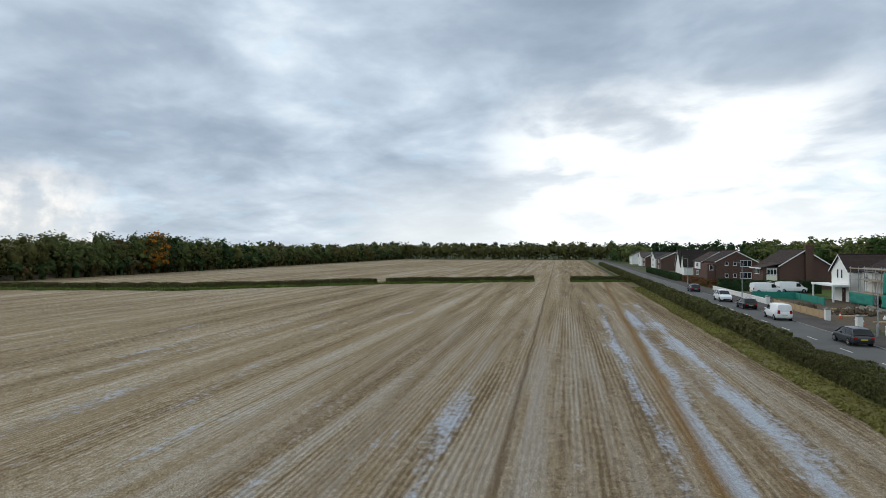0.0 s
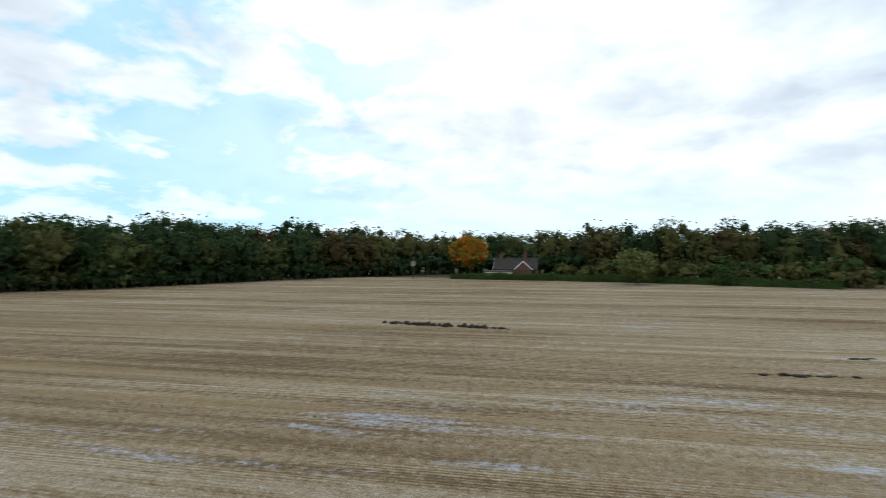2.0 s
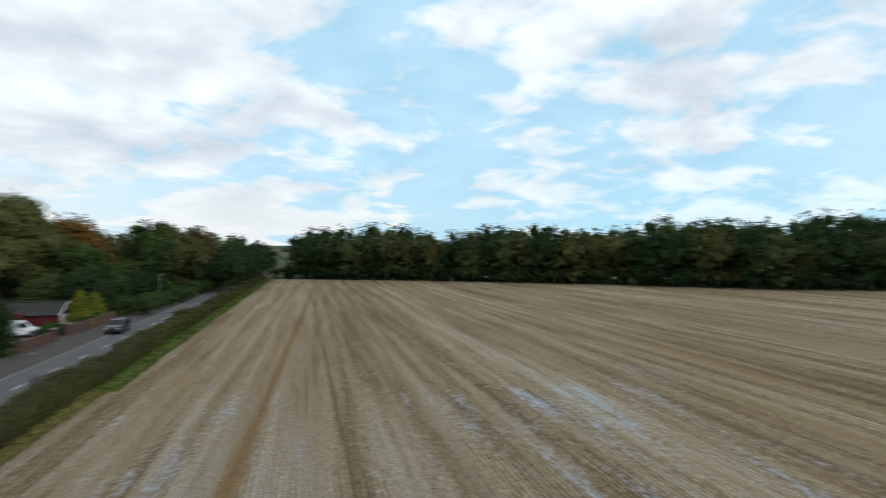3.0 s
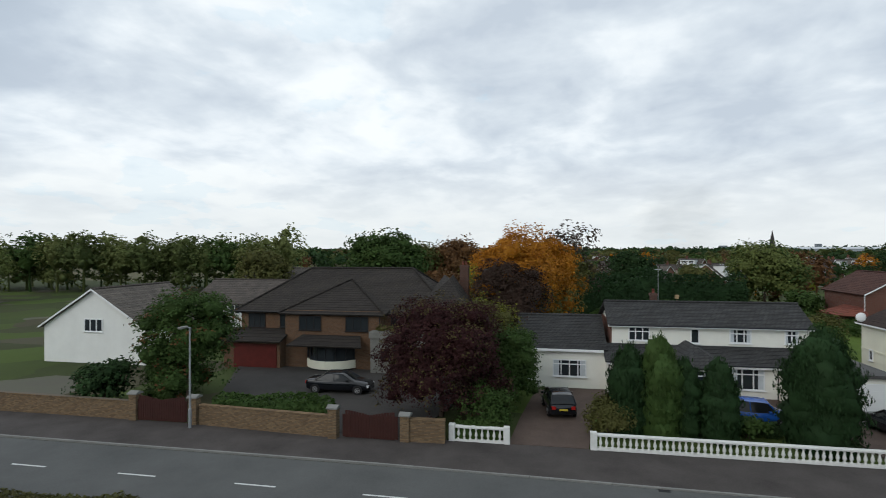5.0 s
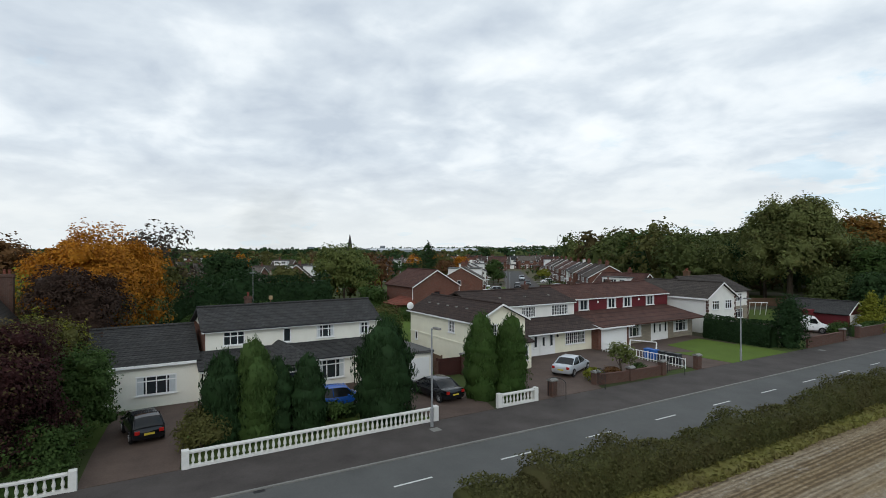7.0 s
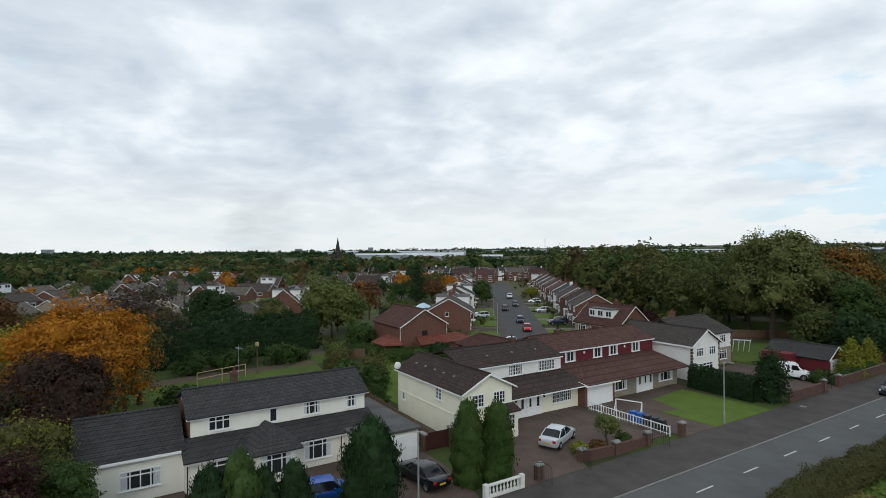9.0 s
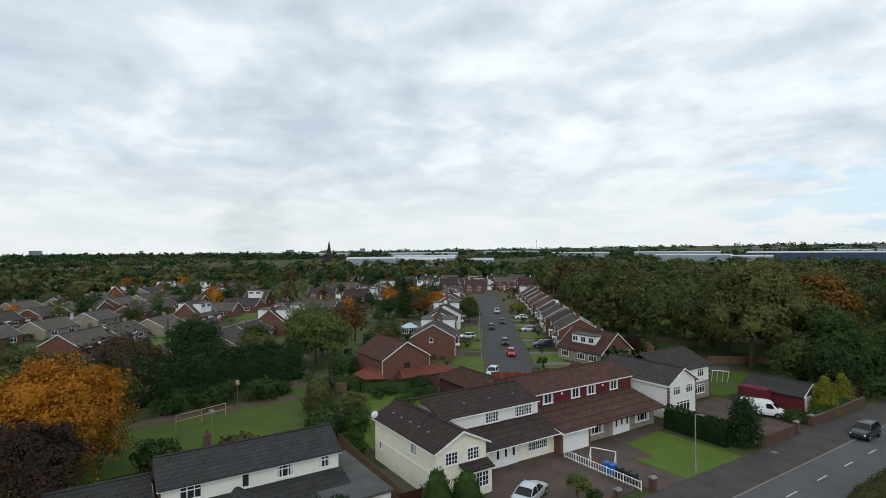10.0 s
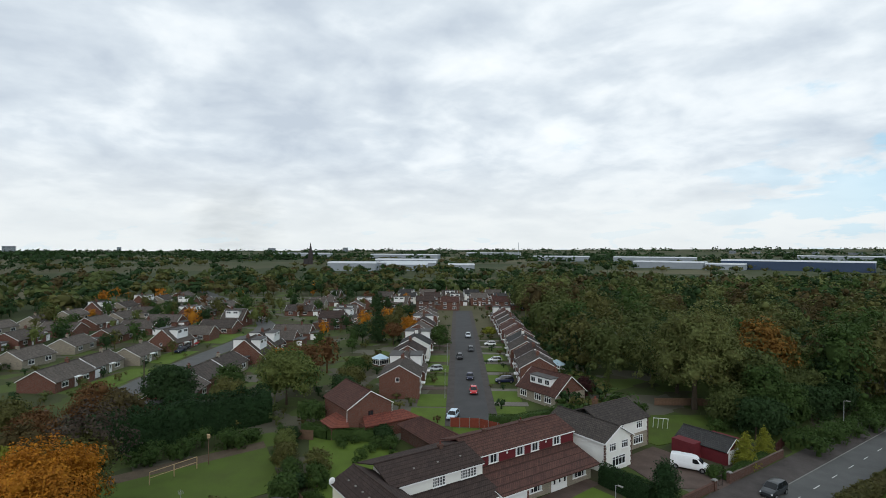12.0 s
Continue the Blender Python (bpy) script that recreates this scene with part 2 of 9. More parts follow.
def field_material():
    """Rolled stubble and bare soil in strips along y, with wet hollows that shine, sky reflection painted in."""
    m = bpy.data.materials.new("stubble_field")
    m.use_nodes = True
    t = m.node_tree
    p = t.nodes["Principled BSDF"]
    at = t.nodes.new("ShaderNodeTexCoord").outputs["Object"]

    def noise_at(sx, sy, scale, detail=4.0, rough=0.6):
        mp = t.nodes.new("ShaderNodeMapping")
        mp.inputs["Scale"].default_value = (sx, sy, 1)
        t.links.new(at, mp.inputs["Vector"])
        n = node(t, "ShaderNodeTexNoise", Scale=scale, Detail=detail, Roughness=rough)
        t.links.new(mp.outputs[0], n.inputs["Vector"])
        return n.outputs[0]

    sep = t.nodes.new("ShaderNodeSeparateXYZ")
    t.links.new(at, sep.inputs[0])
    x, y = sep.outputs[0], sep.outputs[1]

    def line(x0, w, wob=0.3, lean=0.0):
        """A wheel track along y that leans to x on its way."""
        off = math_node(t, "SUBTRACT", math_node(t, "SUBTRACT", x, x0), math_node(t, "MULTIPLY", y, lean))
        off = math_node(t, "ADD", off, math_node(t, "MULTIPLY", math_node(t, "SUBTRACT", noise_at(0.2, 1.0, 0.12, 3.0), 0.5), wob))
        return math_node(t, "SUBTRACT", 1.0, math_node(t, "DIVIDE", math_node(t, "ABSOLUTE", off), w), clamp=True)

    def hollow(x0, y0, rx, ry):
        """A wide soft low place."""
        dx = math_node(t, "DIVIDE", math_node(t, "SUBTRACT", x, x0), rx)
        dy = math_node(t, "DIVIDE", math_node(t, "SUBTRACT", y, y0), ry)
        return math_node(t, "SUBTRACT", 1.0, math_node(t, "ADD", math_node(t, "MULTIPLY", dx, dx), math_node(t, "MULTIPLY", dy, dy)), clamp=True)

    strips = noise_at(1.0, 0.035, 0.6, 7.0, 0.68)
    bands = noise_at(1.0, 0.008, 0.14, 2.0)
    patches = noise_at(1.0, 0.5, 0.035, 4.0)
    grain = noise_at(1.0, 0.6, 11.0, 5.0, 0.75)
    clods = noise_at(1.0, 0.7, 3.2, 6.0, 0.78)
    fac = math_node(t, "ADD", math_node(t, "MULTIPLY", strips, 0.85), math_node(t, "MULTIPLY", bands, 0.5))
    fac = math_node(t, "ADD", fac, math_node(t, "MULTIPLY", patches, 0.3))
    fac = math_node(t, "ADD", fac, math_node(t, "MULTIPLY", clods, 0.8))
    fac = math_node(t, "SUBTRACT", fac, 0.752)
    # the headland beside the hedge is bare trodden soil
    head = ramp(t, math_node(t, "DIVIDE", math_node(t, "ADD", x, math_node(t, "MULTIPLY", clods, 1.5)), 20.0), [(0.44, 0.0), (0.60, 1.0)])
    fac = math_node(t, "SUBTRACT", fac, math_node(t, "MULTIPLY", head, 0.10))
    # drilled rows of stubble, a hand's width and a half apart, broken up by clods
    rows = math_node(t, "SINE", math_node(t, "MULTIPLY", math_node(t, "ADD", x, math_node(t, "MULTIPLY", noise_at(0.3, 1.0, 0.25, 3.0), 0.16)), 2 * math.pi / 0.27))
    kept = ramp(t, noise_at(1.0, 0.12, 0.22, 4.0), [(0.40, 0.0), (0.60, 1.0)])
    rows = math_node(t, "MULTIPLY", math_node(t, "MULTIPLY", rows, kept), 0.075)
    fac = math_node(t, "ADD", fac, rows)
    color = ramp(t, fac, [(0.30, (0.10, 0.068, 0.036)), (0.40, (0.18, 0.128, 0.07)), (0.48, (0.25, 0.192, 0.118)), (0.58, (0.31, 0.258, 0.178)), (0.74, (0.395, 0.36, 0.295))])
    # ochre, trodden strips lie between the pale ones
    ochre = ramp(t, noise_at(1.0, 0.03, 0.33, 4.0), [(0.50, 0.0), (0.66, 1.0)])
    color = mix_color(t, math_node(t, "MULTIPLY", ochre, 0.6), color, (0.20, 0.135, 0.06))
    # damp stubble on the ground beside the road, its wet sheen painted grey
    damp_sheen = math_node(t, "MULTIPLY", hollow(2.0, 18.0, 26.0, 70.0), ramp(t, strips, [(0.42, 0.05), (0.64, 0.6)]))
    color = mix_color(t, damp_sheen, color, (0.285, 0.27, 0.255))
    color = mix_color(t, math_node(t, "MULTIPLY", line(4.35, 0.62, 0.25, 0.034), 0.97), color, (0.165, 0.092, 0.03))
    color = mix_color(t, math_node(t, "MULTIPLY", line(7.1, 0.7, 0.5, 0.02), 0.6), color, (0.16, 0.10, 0.045))
    color = mix_color(t, math_node(t, "MULTIPLY", line(-2.15, 0.24, 0.3, -0.015), 0.9), color, (0.085, 0.056, 0.03))
    color = mix_color(t, math_node(t, "MULTIPLY", line(-7.8, 1.0, 0.8, -0.04), 0.55), color, (0.13, 0.088, 0.045))
    color = mix_color(t, math_node(t, "MULTIPLY", line(-11.0, 0.7, 0.8, -0.05), 0.5), color, (0.14, 0.095, 0.05))
    color = mix_color(t, math_node(t, "MULTIPLY", line(-24.0, 1.3, 0.9), 0.4), color, (0.14, 0.095, 0.05))
    color = mix_color(t, math_node(t, "MULTIPLY", math_node(t, "SUBTRACT", grain, 0.42, clamp=True), 2.0, clamp=True), color, (0.10, 0.072, 0.042))
    straw = ramp(t, noise_at(1.0, 0.8, 17.0, 3.0, 0.7), [(0.55, 0.0), (0.66, 1.0)])
    color = mix_color(t, math_node(t, "MULTIPLY", straw, 0.3), color, (0.46, 0.42, 0.34))
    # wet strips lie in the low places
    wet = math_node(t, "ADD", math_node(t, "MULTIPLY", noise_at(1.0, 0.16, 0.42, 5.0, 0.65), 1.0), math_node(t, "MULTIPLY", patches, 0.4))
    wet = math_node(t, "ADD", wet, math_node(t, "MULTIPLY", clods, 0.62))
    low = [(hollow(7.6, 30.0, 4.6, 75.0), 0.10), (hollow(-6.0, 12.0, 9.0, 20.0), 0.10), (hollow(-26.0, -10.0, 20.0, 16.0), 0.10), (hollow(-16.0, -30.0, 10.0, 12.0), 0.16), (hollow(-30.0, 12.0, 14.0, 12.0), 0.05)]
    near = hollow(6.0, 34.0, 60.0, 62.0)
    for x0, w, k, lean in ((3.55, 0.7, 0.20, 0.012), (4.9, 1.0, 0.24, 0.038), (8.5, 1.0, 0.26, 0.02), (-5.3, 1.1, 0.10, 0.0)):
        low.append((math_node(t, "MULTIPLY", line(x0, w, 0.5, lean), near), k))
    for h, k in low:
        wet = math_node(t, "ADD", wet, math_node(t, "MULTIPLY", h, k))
    wet_sheen = math_node(t, "MULTIPLY", ramp(t, math_node(t, "SUBTRACT", wet, 0.42), [(0.70, 0.0), (0.92, 1.0)]), math_node(t, "SUBTRACT", 1.0, line(4.35, 0.8, 0.25, 0.034)))
    # the sky's blue-grey reflection on the wet strips is painted into the colour
    color = mix_color(t, math_node(t, "MULTIPLY", wet_sheen, 0.7), color, (0.27, 0.325, 0.41))
    # clods, chaff and drilled rows speckle the whole surface
    chaff = ramp(t, noise_at(1.0, 0.7, 24.0, 3.0, 0.75), [(0.36, 0.45), (0.50, 0.98), (0.66, 1.6)])
    ruts = math_node(t, "ADD", 1.0, math_node(t, "MULTIPLY", rows, 1.4))
    speck = t.nodes.new("ShaderNodeMix")
    speck.data_type, speck.blend_type = "RGBA", "MULTIPLY"
    speck.inputs[0].default_value = 1.0
    t.links.new(color, speck.inputs[6])
    both = t.nodes.new("ShaderNodeVectorMath")
    both.operation = "SCALE"
    t.links.new(chaff, both.inputs[0])
    t.links.new(ruts, both.inputs["Scale"])
    t.links.new(both.outputs[0], speck.inputs[7])
    color = speck.outputs[2]
    t.links.new(color, p.inputs["Base Color"])
    t.links.new(math_node(t, "SUBTRACT", 0.95, math_node(t, "MULTIPLY", wet_sheen, 0.4)), p.inputs["Roughness"])
    t.links.new(math_node(t, "ADD", math_node(t, "MULTIPLY", wet_sheen, 0.35), 0.08), p.inputs["Specular IOR Level"])
    b = node(t, "ShaderNodeBump", Strength=0.5, Distance=0.05)
    t.links.new(math_node(t, "ADD", grain, clods), b.inputs["Height"])
    t.links.new(b.outputs[0], p.inputs["Normal"])
    return m


def country_material():
    """Far country: fields, rough grass and scrub in patches."""
    m = bpy.data.materials.new("farmland")
    m.use_nodes = True
    t = m.node_tree
    p = t.nodes["Principled BSDF"]
    p.inputs["Roughness"].default_value = 0.95
    p.inputs["Specular IOR Level"].default_value = 0.1
    at = t.nodes.new("ShaderNodeTexCoord").outputs["Object"]
    cells = node(t, "ShaderNodeTexVoronoi", Scale=0.006, Randomness=0.9)
    rough = node(t, "ShaderNodeTexNoise", Scale=0.05, Detail=6.0, Roughness=0.7)
    grain = node(t, "ShaderNodeTexNoise", Scale=1.4, Detail=5.0, Roughness=0.7)
    for n in (cells, rough, grain):
        t.links.new(at, n.inputs["Vector"])
    sep = t.nodes.new("ShaderNodeSeparateColor")
    t.links.new(cells.outputs["Color"], sep.inputs[0])
    base = ramp(t, sep.outputs[0], [(0.0, (0.035, 0.055, 0.02)), (0.35, (0.05, 0.07, 0.028)), (0.6, (0.075, 0.085, 0.04)), (0.8, (0.10, 0.09, 0.05)), (0.95, (0.17, 0.15, 0.09))])
    color = mix_color(t, math_node(t, "MULTIPLY", rough.outputs[0], 0.7), base, (0.032, 0.042, 0.018))
    color = mix_color(t, math_node(t, "MULTIPLY", grain.outputs[0], 0.4), color, (0.06, 0.052, 0.03))
    t.links.new(color, p.inputs["Base Color"])
    return m


def garden_material(name, lawn, earth, size):
    """Small garden plots: mown grass, rough grass, beds and a little paving, each plot its own."""
    m = material(name, lawn, rough=0.95, var=0.5, scale=0.3, fine=7.0, bump=0.6, tint=earth, spec=0.1)
    t = m.node_tree
    p = t.nodes["Principled BSDF"]
    at = t.nodes.new("ShaderNodeTexCoord").outputs["Object"]
    plots = node(t, "ShaderNodeTexVoronoi", Scale=1.0 / size, Randomness=0.85)
    plots.distance = "MANHATTAN"
    t.links.new(at, plots.inputs["Vector"])
    sep = t.nodes.new("ShaderNodeSeparateColor")
    t.links.new(plots.outputs["Color"], sep.inputs[0])
    kind = ramp(t, sep.outputs[0], [(0.0, (0.085, 0.13, 0.024)), (0.30, (0.06, 0.085, 0.022)), (0.55, (0.045, 0.052, 0.024)), (0.78, (0.075, 0.06, 0.042)), (0.93, (0.15, 0.135, 0.12))])
    grown = p.inputs["Base Color"].links[0].from_socket
    t.links.new(mix_color(t, 0.6, grown, kind), p.inputs["Base Color"])
    return m


def glass_material(name, tint, spec=0.6):
    m = bpy.data.materials.new(name)
    m.use_nodes = True
    p = m.node_tree.nodes["Principled BSDF"]
    p.inputs["Base Color"].default_value = (*tint, 1)
    p.inputs["Roughness"].default_value = 0.06
    p.inputs["Specular IOR Level"].default_value = spec
    return m


def paint(name, base, rough=0.25, metal=0.0, coat=0.3):
    m = material(name, base, rough=rough, var=0.08, scale=2.0, fine=30.0, bump=0, metal=metal, spec=0.35)
    m.node_tree.nodes["Principled BSDF"].inputs["Coat Weight"].default_value = coat
    m.node_tree.nodes["Principled BSDF"].inputs["Coat Roughness"].default_value = 0.08
    return m


M_FIELD = field_material()
M_COUNTRY = country_material()
M_ROAD = material("road_asphalt", (0.098, 0.098, 0.095), 0.85, 0.4, 0.3, 15.0, 0.35, tint=(0.066, 0.066, 0.064), spec=0.25)
M_STREET = material("side_street_asphalt", (0.058, 0.057, 0.057), 0.85, 0.35, 0.25, 22.0, 0.3, spec=0.3)
M_PATH = material("pavement_asphalt", (0.076, 0.066, 0.061), 0.88, 0.5, 0.45, 16.0, 0.35, tint=(0.034, 0.028, 0.026), spec=0.25)
M_DRIVE = material("block_paving", (0.105, 0.075, 0.06), 0.88, 0.5, 0.5, 11.0, 0.5, tint=(0.05, 0.034, 0.029))
M_KERB = material("kerb_concrete", (0.22, 0.215, 0.2), 0.85, 0.3, 1.0, 16.0, 0.2)
M_LINE = material("road_marking", (0.62, 0.62, 0.60), 0.7, 0.25, 3.0, 25.0, 0.1)
M_LAWN = material("lawn_grass", (0.088, 0.138, 0.02), 0.9, 0.35, 0.35, 11.0, 0.8, tint=(0.065, 0.092, 0.018), spec=0.15)
M_ROUGHLAWN = material("rough_lawn_grass", (0.068, 0.108, 0.018), 0.9, 0.5, 0.2, 6.0, 0.8, tint=(0.055, 0.066, 0.02), spec=0.12)
M_VERGE = material("verge_grass", (0.085, 0.105, 0.03), 0.9, 0.4, 0.5, 7.0, 0.8, tint=(0.12, 0.09, 0.045), spec=0.15)
M_SOIL = material("bare_soil", (0.10, 0.075, 0.05), 0.95, 0.4, 0.8, 12.0, 0.8)
M_PEAT = material("dark_spoil", (0.035, 0.027, 0.02), 0.95, 0.4, 1.2, 12.0, 0.8)
M_CREAM = material("cream_render", (0.81, 0.78, 0.63), 0.85, 0.12, 0.7, 18.0, 0.12)
M_WHITE = material("white_render", (0.76, 0.75, 0.71), 0.8, 0.12, 0.6, 18.0, 0.12)
M_OFFWHITE = material("off_white_render", (0.82, 0.80, 0.72), 0.85, 0.12, 0.7, 18.0, 0.12)
M_UPVC = material("white_plastic_trim", (0.80, 0.80, 0.79), 0.45, 0.06, 2.0, 20.0, 0.0)
M_STONEPAINT = material("white_painted_concrete", (0.68, 0.67, 0.64), 0.7, 0.14, 2.5, 20.0, 0.15)
M_MAROON = material("maroon_cladding", (0.13, 0.02, 0.025), 0.6, 0.25, 1.5, 12.0, 0.1)
M_REDWOOD = material("stained_red_wood", (0.05, 0.016, 0.012), 0.7, 0.35, 2.0, 18.0, 0.2)
M_GARAGERED = material("red_garage_door", (0.105, 0.015, 0.011), 0.55, 0.3, 2.0, 18.0, 0.15)
M_FENCEWOOD = material("weathered_fence_wood", (0.16, 0.10, 0.065), 0.85, 0.35, 2.0, 18.0, 0.25)
M_BARK = material("bark", (0.075, 0.058, 0.042), 0.95, 0.4, 2.5, 16.0, 0.8)
M_STEEL = material("galvanised_steel", (0.38, 0.39, 0.40), 0.5, 0.2, 3.0, 20.0, 0.05, metal=0.6)
M_BLACK = material("black_metal", (0.02, 0.02, 0.022), 0.5, 0.2, 3.0, 20.0, 0.05)
M_GREYR = material("grey_render", (0.20, 0.195, 0.175), 0.85, 0.5, 0.9, 14.0, 0.15)
M_FELT = material("roofing_felt", (0.10, 0.10, 0.10), 0.9, 0.45, 0.6, 10.0, 0.2, tint=(0.055, 0.05, 0.045))
M_BRICK = brick("red_brick", (0.185, 0.072, 0.048), (0.12, 0.048, 0.035), (0.20, 0.16, 0.13))
M_BRICK_DARK = brick("brown_brick", (0.13, 0.062, 0.045), (0.085, 0.045, 0.035), (0.15, 0.12, 0.10))
M_BRICK_BUFF = brick("buff_brick", (0.25, 0.165, 0.09), (0.12, 0.075, 0.042), (0.14, 0.115, 0.085))
M_BRICK_ORANGE = brick("orange_brick", (0.17, 0.088, 0.044), (0.10, 0.052, 0.03), (0.2, 0.16, 0.12))
M_STONE = brick("rough_stone", (0.36, 0.31, 0.24), (0.25, 0.22, 0.17), (0.22, 0.2, 0.17), (0.4, 0.16))
M_SLATE = tiles("grey_slates", (0.05, 0.05, 0.051), (0.037, 0.036, 0.034))
M_BROWN = tiles("brown_roof_tiles", (0.056, 0.038, 0.033), (0.038, 0.03, 0.027))
M_DARKROOF = tiles("dark_weathered_tiles", (0.03, 0.026, 0.025), (0.042, 0.036, 0.03))
M_GREYBROWN = tiles("weathered_grey_brown_tiles", (0.068, 0.058, 0.053), (0.045, 0.04, 0.036))
M_RED = tiles("red_brown_roof_tiles", (0.088, 0.042, 0.034), (0.055, 0.032, 0.028))
M_TERRA = tiles("terracotta_roof_tiles", (0.20, 0.062, 0.042), (0.13, 0.052, 0.04))
M_PANTILE = tiles("grey_brown_roof_tiles", (0.105, 0.088, 0.076), (0.062, 0.055, 0.05), 0.3)
M_GLASS = glass_material("window_glass", (0.025, 0.03, 0.034))
M_CARGLASS = glass_material("car_glass", (0.012, 0.014, 0.016), 0.3)
M_NET = material("net_curtain", (0.55, 0.58, 0.6), 0.6, 0.2, 3.0, 20.0, 0.0)
M_TYRE = material("tyre_rubber", (0.018, 0.018, 0.018), 0.85, 0.2, 3.0, 20.0, 0.1)
M_RIM = material("alloy_wheel", (0.42, 0.42, 0.43), 0.35, 0.1, 3.0, 20.0, 0.0, metal=0.8)
M_TAIL = material("tail_light", (0.35, 0.015, 0.012), 0.2, 0.1, 3.0, 20.0, 0.0)
M_HEAD = material("headlight", (0.7, 0.72, 0.74), 0.15, 0.1, 3.0, 20.0, 0.0)
M_PLATE = material("plate_yellow", (0.55, 0.42, 0.05), 0.5, 0.1, 3.0, 20.0, 0.0)
M_BIN_BLUE = material("blue_bin_plastic", (0.02, 0.12, 0.42), 0.5, 0.15, 3.0, 20.0, 0.0)
M_BIN_DARK = material("dark_bin_plastic", (0.03, 0.032, 0.035), 0.5, 0.15, 3.0, 20.0, 0.0)
M_NETTING = material("green_debris_netting", (0.03, 0.22, 0.17), 0.8, 0.35, 1.5, 20.0, 0.3)
M_ORANGE_PLASTIC = material("orange_plastic", (0.6, 0.10, 0.03), 0.5, 0.15, 3.0, 20.0, 0.0)
M_PLANK = material("new_timber", (0.42, 0.30, 0.17), 0.8, 0.3, 3.0, 18.0, 0.15)
M_SHED = material("pale_metal_roof", (0.50, 0.52, 0.54), 0.5, 0.12, 0.02, 0.3, 0.0)
M_BLUECLAD = material("blue_metal_cladding", (0.05, 0.075, 0.13), 0.5, 0.2, 0.05, 0.5, 0.0)
M_FAR = material("hazy_far_wall", (0.30, 0.33, 0.36), 0.8, 0.2, 0.02, 0.3, 0.0)
M_SPIRE = material("dark_church_stone", (0.05, 0.042, 0.042), 0.9, 0.3, 0.5, 4.0, 0.1)
L_GREEN = leaf("leaves_green", (0.0651, 0.1073, 0.0287), (0.0344, 0.0613, 0.0192))
L_DARK = leaf("leaves_dark_green", (0.0383, 0.0709, 0.0249), (0.022, 0.0431, 0.0172))
L_OLIVE = leaf("leaves_olive", (0.1254, 0.1197, 0.0388), (0.0707, 0.0752, 0.0274))
L_YELLOW = leaf("leaves_yellow_green", (0.2508, 0.2508, 0.0319), (0.1254, 0.1425, 0.0251))
L_ORANGE = leaf("leaves_orange", (0.47, 0.2, 0.02), (0.28, 0.105, 0.018))
L_AMBER = leaf("leaves_amber", (0.27, 0.135, 0.03), (0.15, 0.085, 0.026))
L_RUST = leaf("leaves_rust", (0.1628, 0.0814, 0.0335), (0.0862, 0.0479, 0.0239))
L_PURPLE = leaf("leaves_purple", (0.058, 0.022, 0.022), (0.034, 0.015, 0.015))
L_CYPRESS = leaf("leaves_cypress", (0.0287, 0.0594, 0.0211), (0.0172, 0.0355, 0.0144))
L_WILLOW = leaf("leaves_willow", (0.1539, 0.1767, 0.0524), (0.0912, 0.114, 0.0365))
L_HEDGE = leaf("leaves_hedge", (0.080, 0.092, 0.030), (0.092, 0.074, 0.034))
L_TWIG = leaf("bare_twigs", (0.0718, 0.0555, 0.0431), (0.0479, 0.0364, 0.0268))
L_WOOD = leaf("leaves_woodland", (0.1049, 0.1254, 0.041), (0.0593, 0.0775, 0.0274))
L_BROWN = leaf("leaves_brown_green", (0.1049, 0.0775, 0.0319), (0.057, 0.049, 0.0228))
L_PLUM = leaf("leaves_plum_brown", (0.0661, 0.0388, 0.0296), (0.0388, 0.0274, 0.0205))
L_PLANE = leaf("leaves_plane", (0.1653, 0.1881, 0.0638), (0.1026, 0.114, 0.041))
L_TUSSOCK = leaf("verge_tussock_grass", (0.20, 0.20, 0.05), (0.155, 0.125, 0.055))
L_VERGE = leaf("verge_fresh_grass", (0.11, 0.16, 0.03), (0.085, 0.11, 0.03))


# ---- building helpers ----
RNG = np.random.default_rng(7)


def link_mesh(name, me, mat, parent=None, label=""):
    me.materials.append(mat)
    ob = new(name, me)
    ob.parent = parent
    if label:
        ob["label"] = label
    return ob


def part(name, bm, mat, parent=None, label=""):
    me = bpy.data.meshes.new(name)
    bm.normal_update()
    bm.to_mesh(me)
    bm.free()
    return link_mesh(name, me, mat, parent, label)


def thing(name, m, label, category, group="", kind=""):
    ob = new(name)
    ob.empty_display_size = 0.3
    ob.matrix_world = m
    return tagged(ob, label, category, group, kind)


def box(bm, x0, x1, y0, y1, z0, z1):
    v = [bm.verts.new((x, y, z)) for x in (x0, x1) for y in (y0, y1) for z in (z0, z1)]
    for f in ((0, 1, 3, 2), (4, 6, 7, 5), (0, 4, 5, 1), (2, 3, 7, 6), (0, 2, 6, 4), (1, 5, 7, 3)):
        bm.faces.new([v[i] for i in f])
    return bm


def boxes(*items):
    bm = bmesh.new()
    for it in items:
        box(bm, *it)
    return bm


def rounded(bm, width=0.02, segments=1):
    bmesh.ops.bevel(bm, geom=bm.edges[:], offset=width, segments=segments, profile=0.6, affect="EDGES")
    return bm


def prism(bm, outline, axis, a, b):
    """A polygon in the plane across axis ('x' or 'y'; pairs of the other coordinate and z), drawn out from a to b."""
    put = (lambda s, p: (s, p[0], p[1])) if axis == "x" else (lambda s, p: (p[0], s, p[1]))
    va = [bm.verts.new(put(a, p)) for p in outline]
    vb = [bm.verts.new(put(b, p)) for p in outline]
    n = len(outline)
    bm.faces.new(va[::-1])
    bm.faces.new(vb)
    for i in range(n):
        bm.faces.new((va[i], va[(i + 1) % n], vb[(i + 1) % n], vb[i]))
    bmesh.ops.recalc_face_normals(bm, faces=bm.faces[:])
    return bm


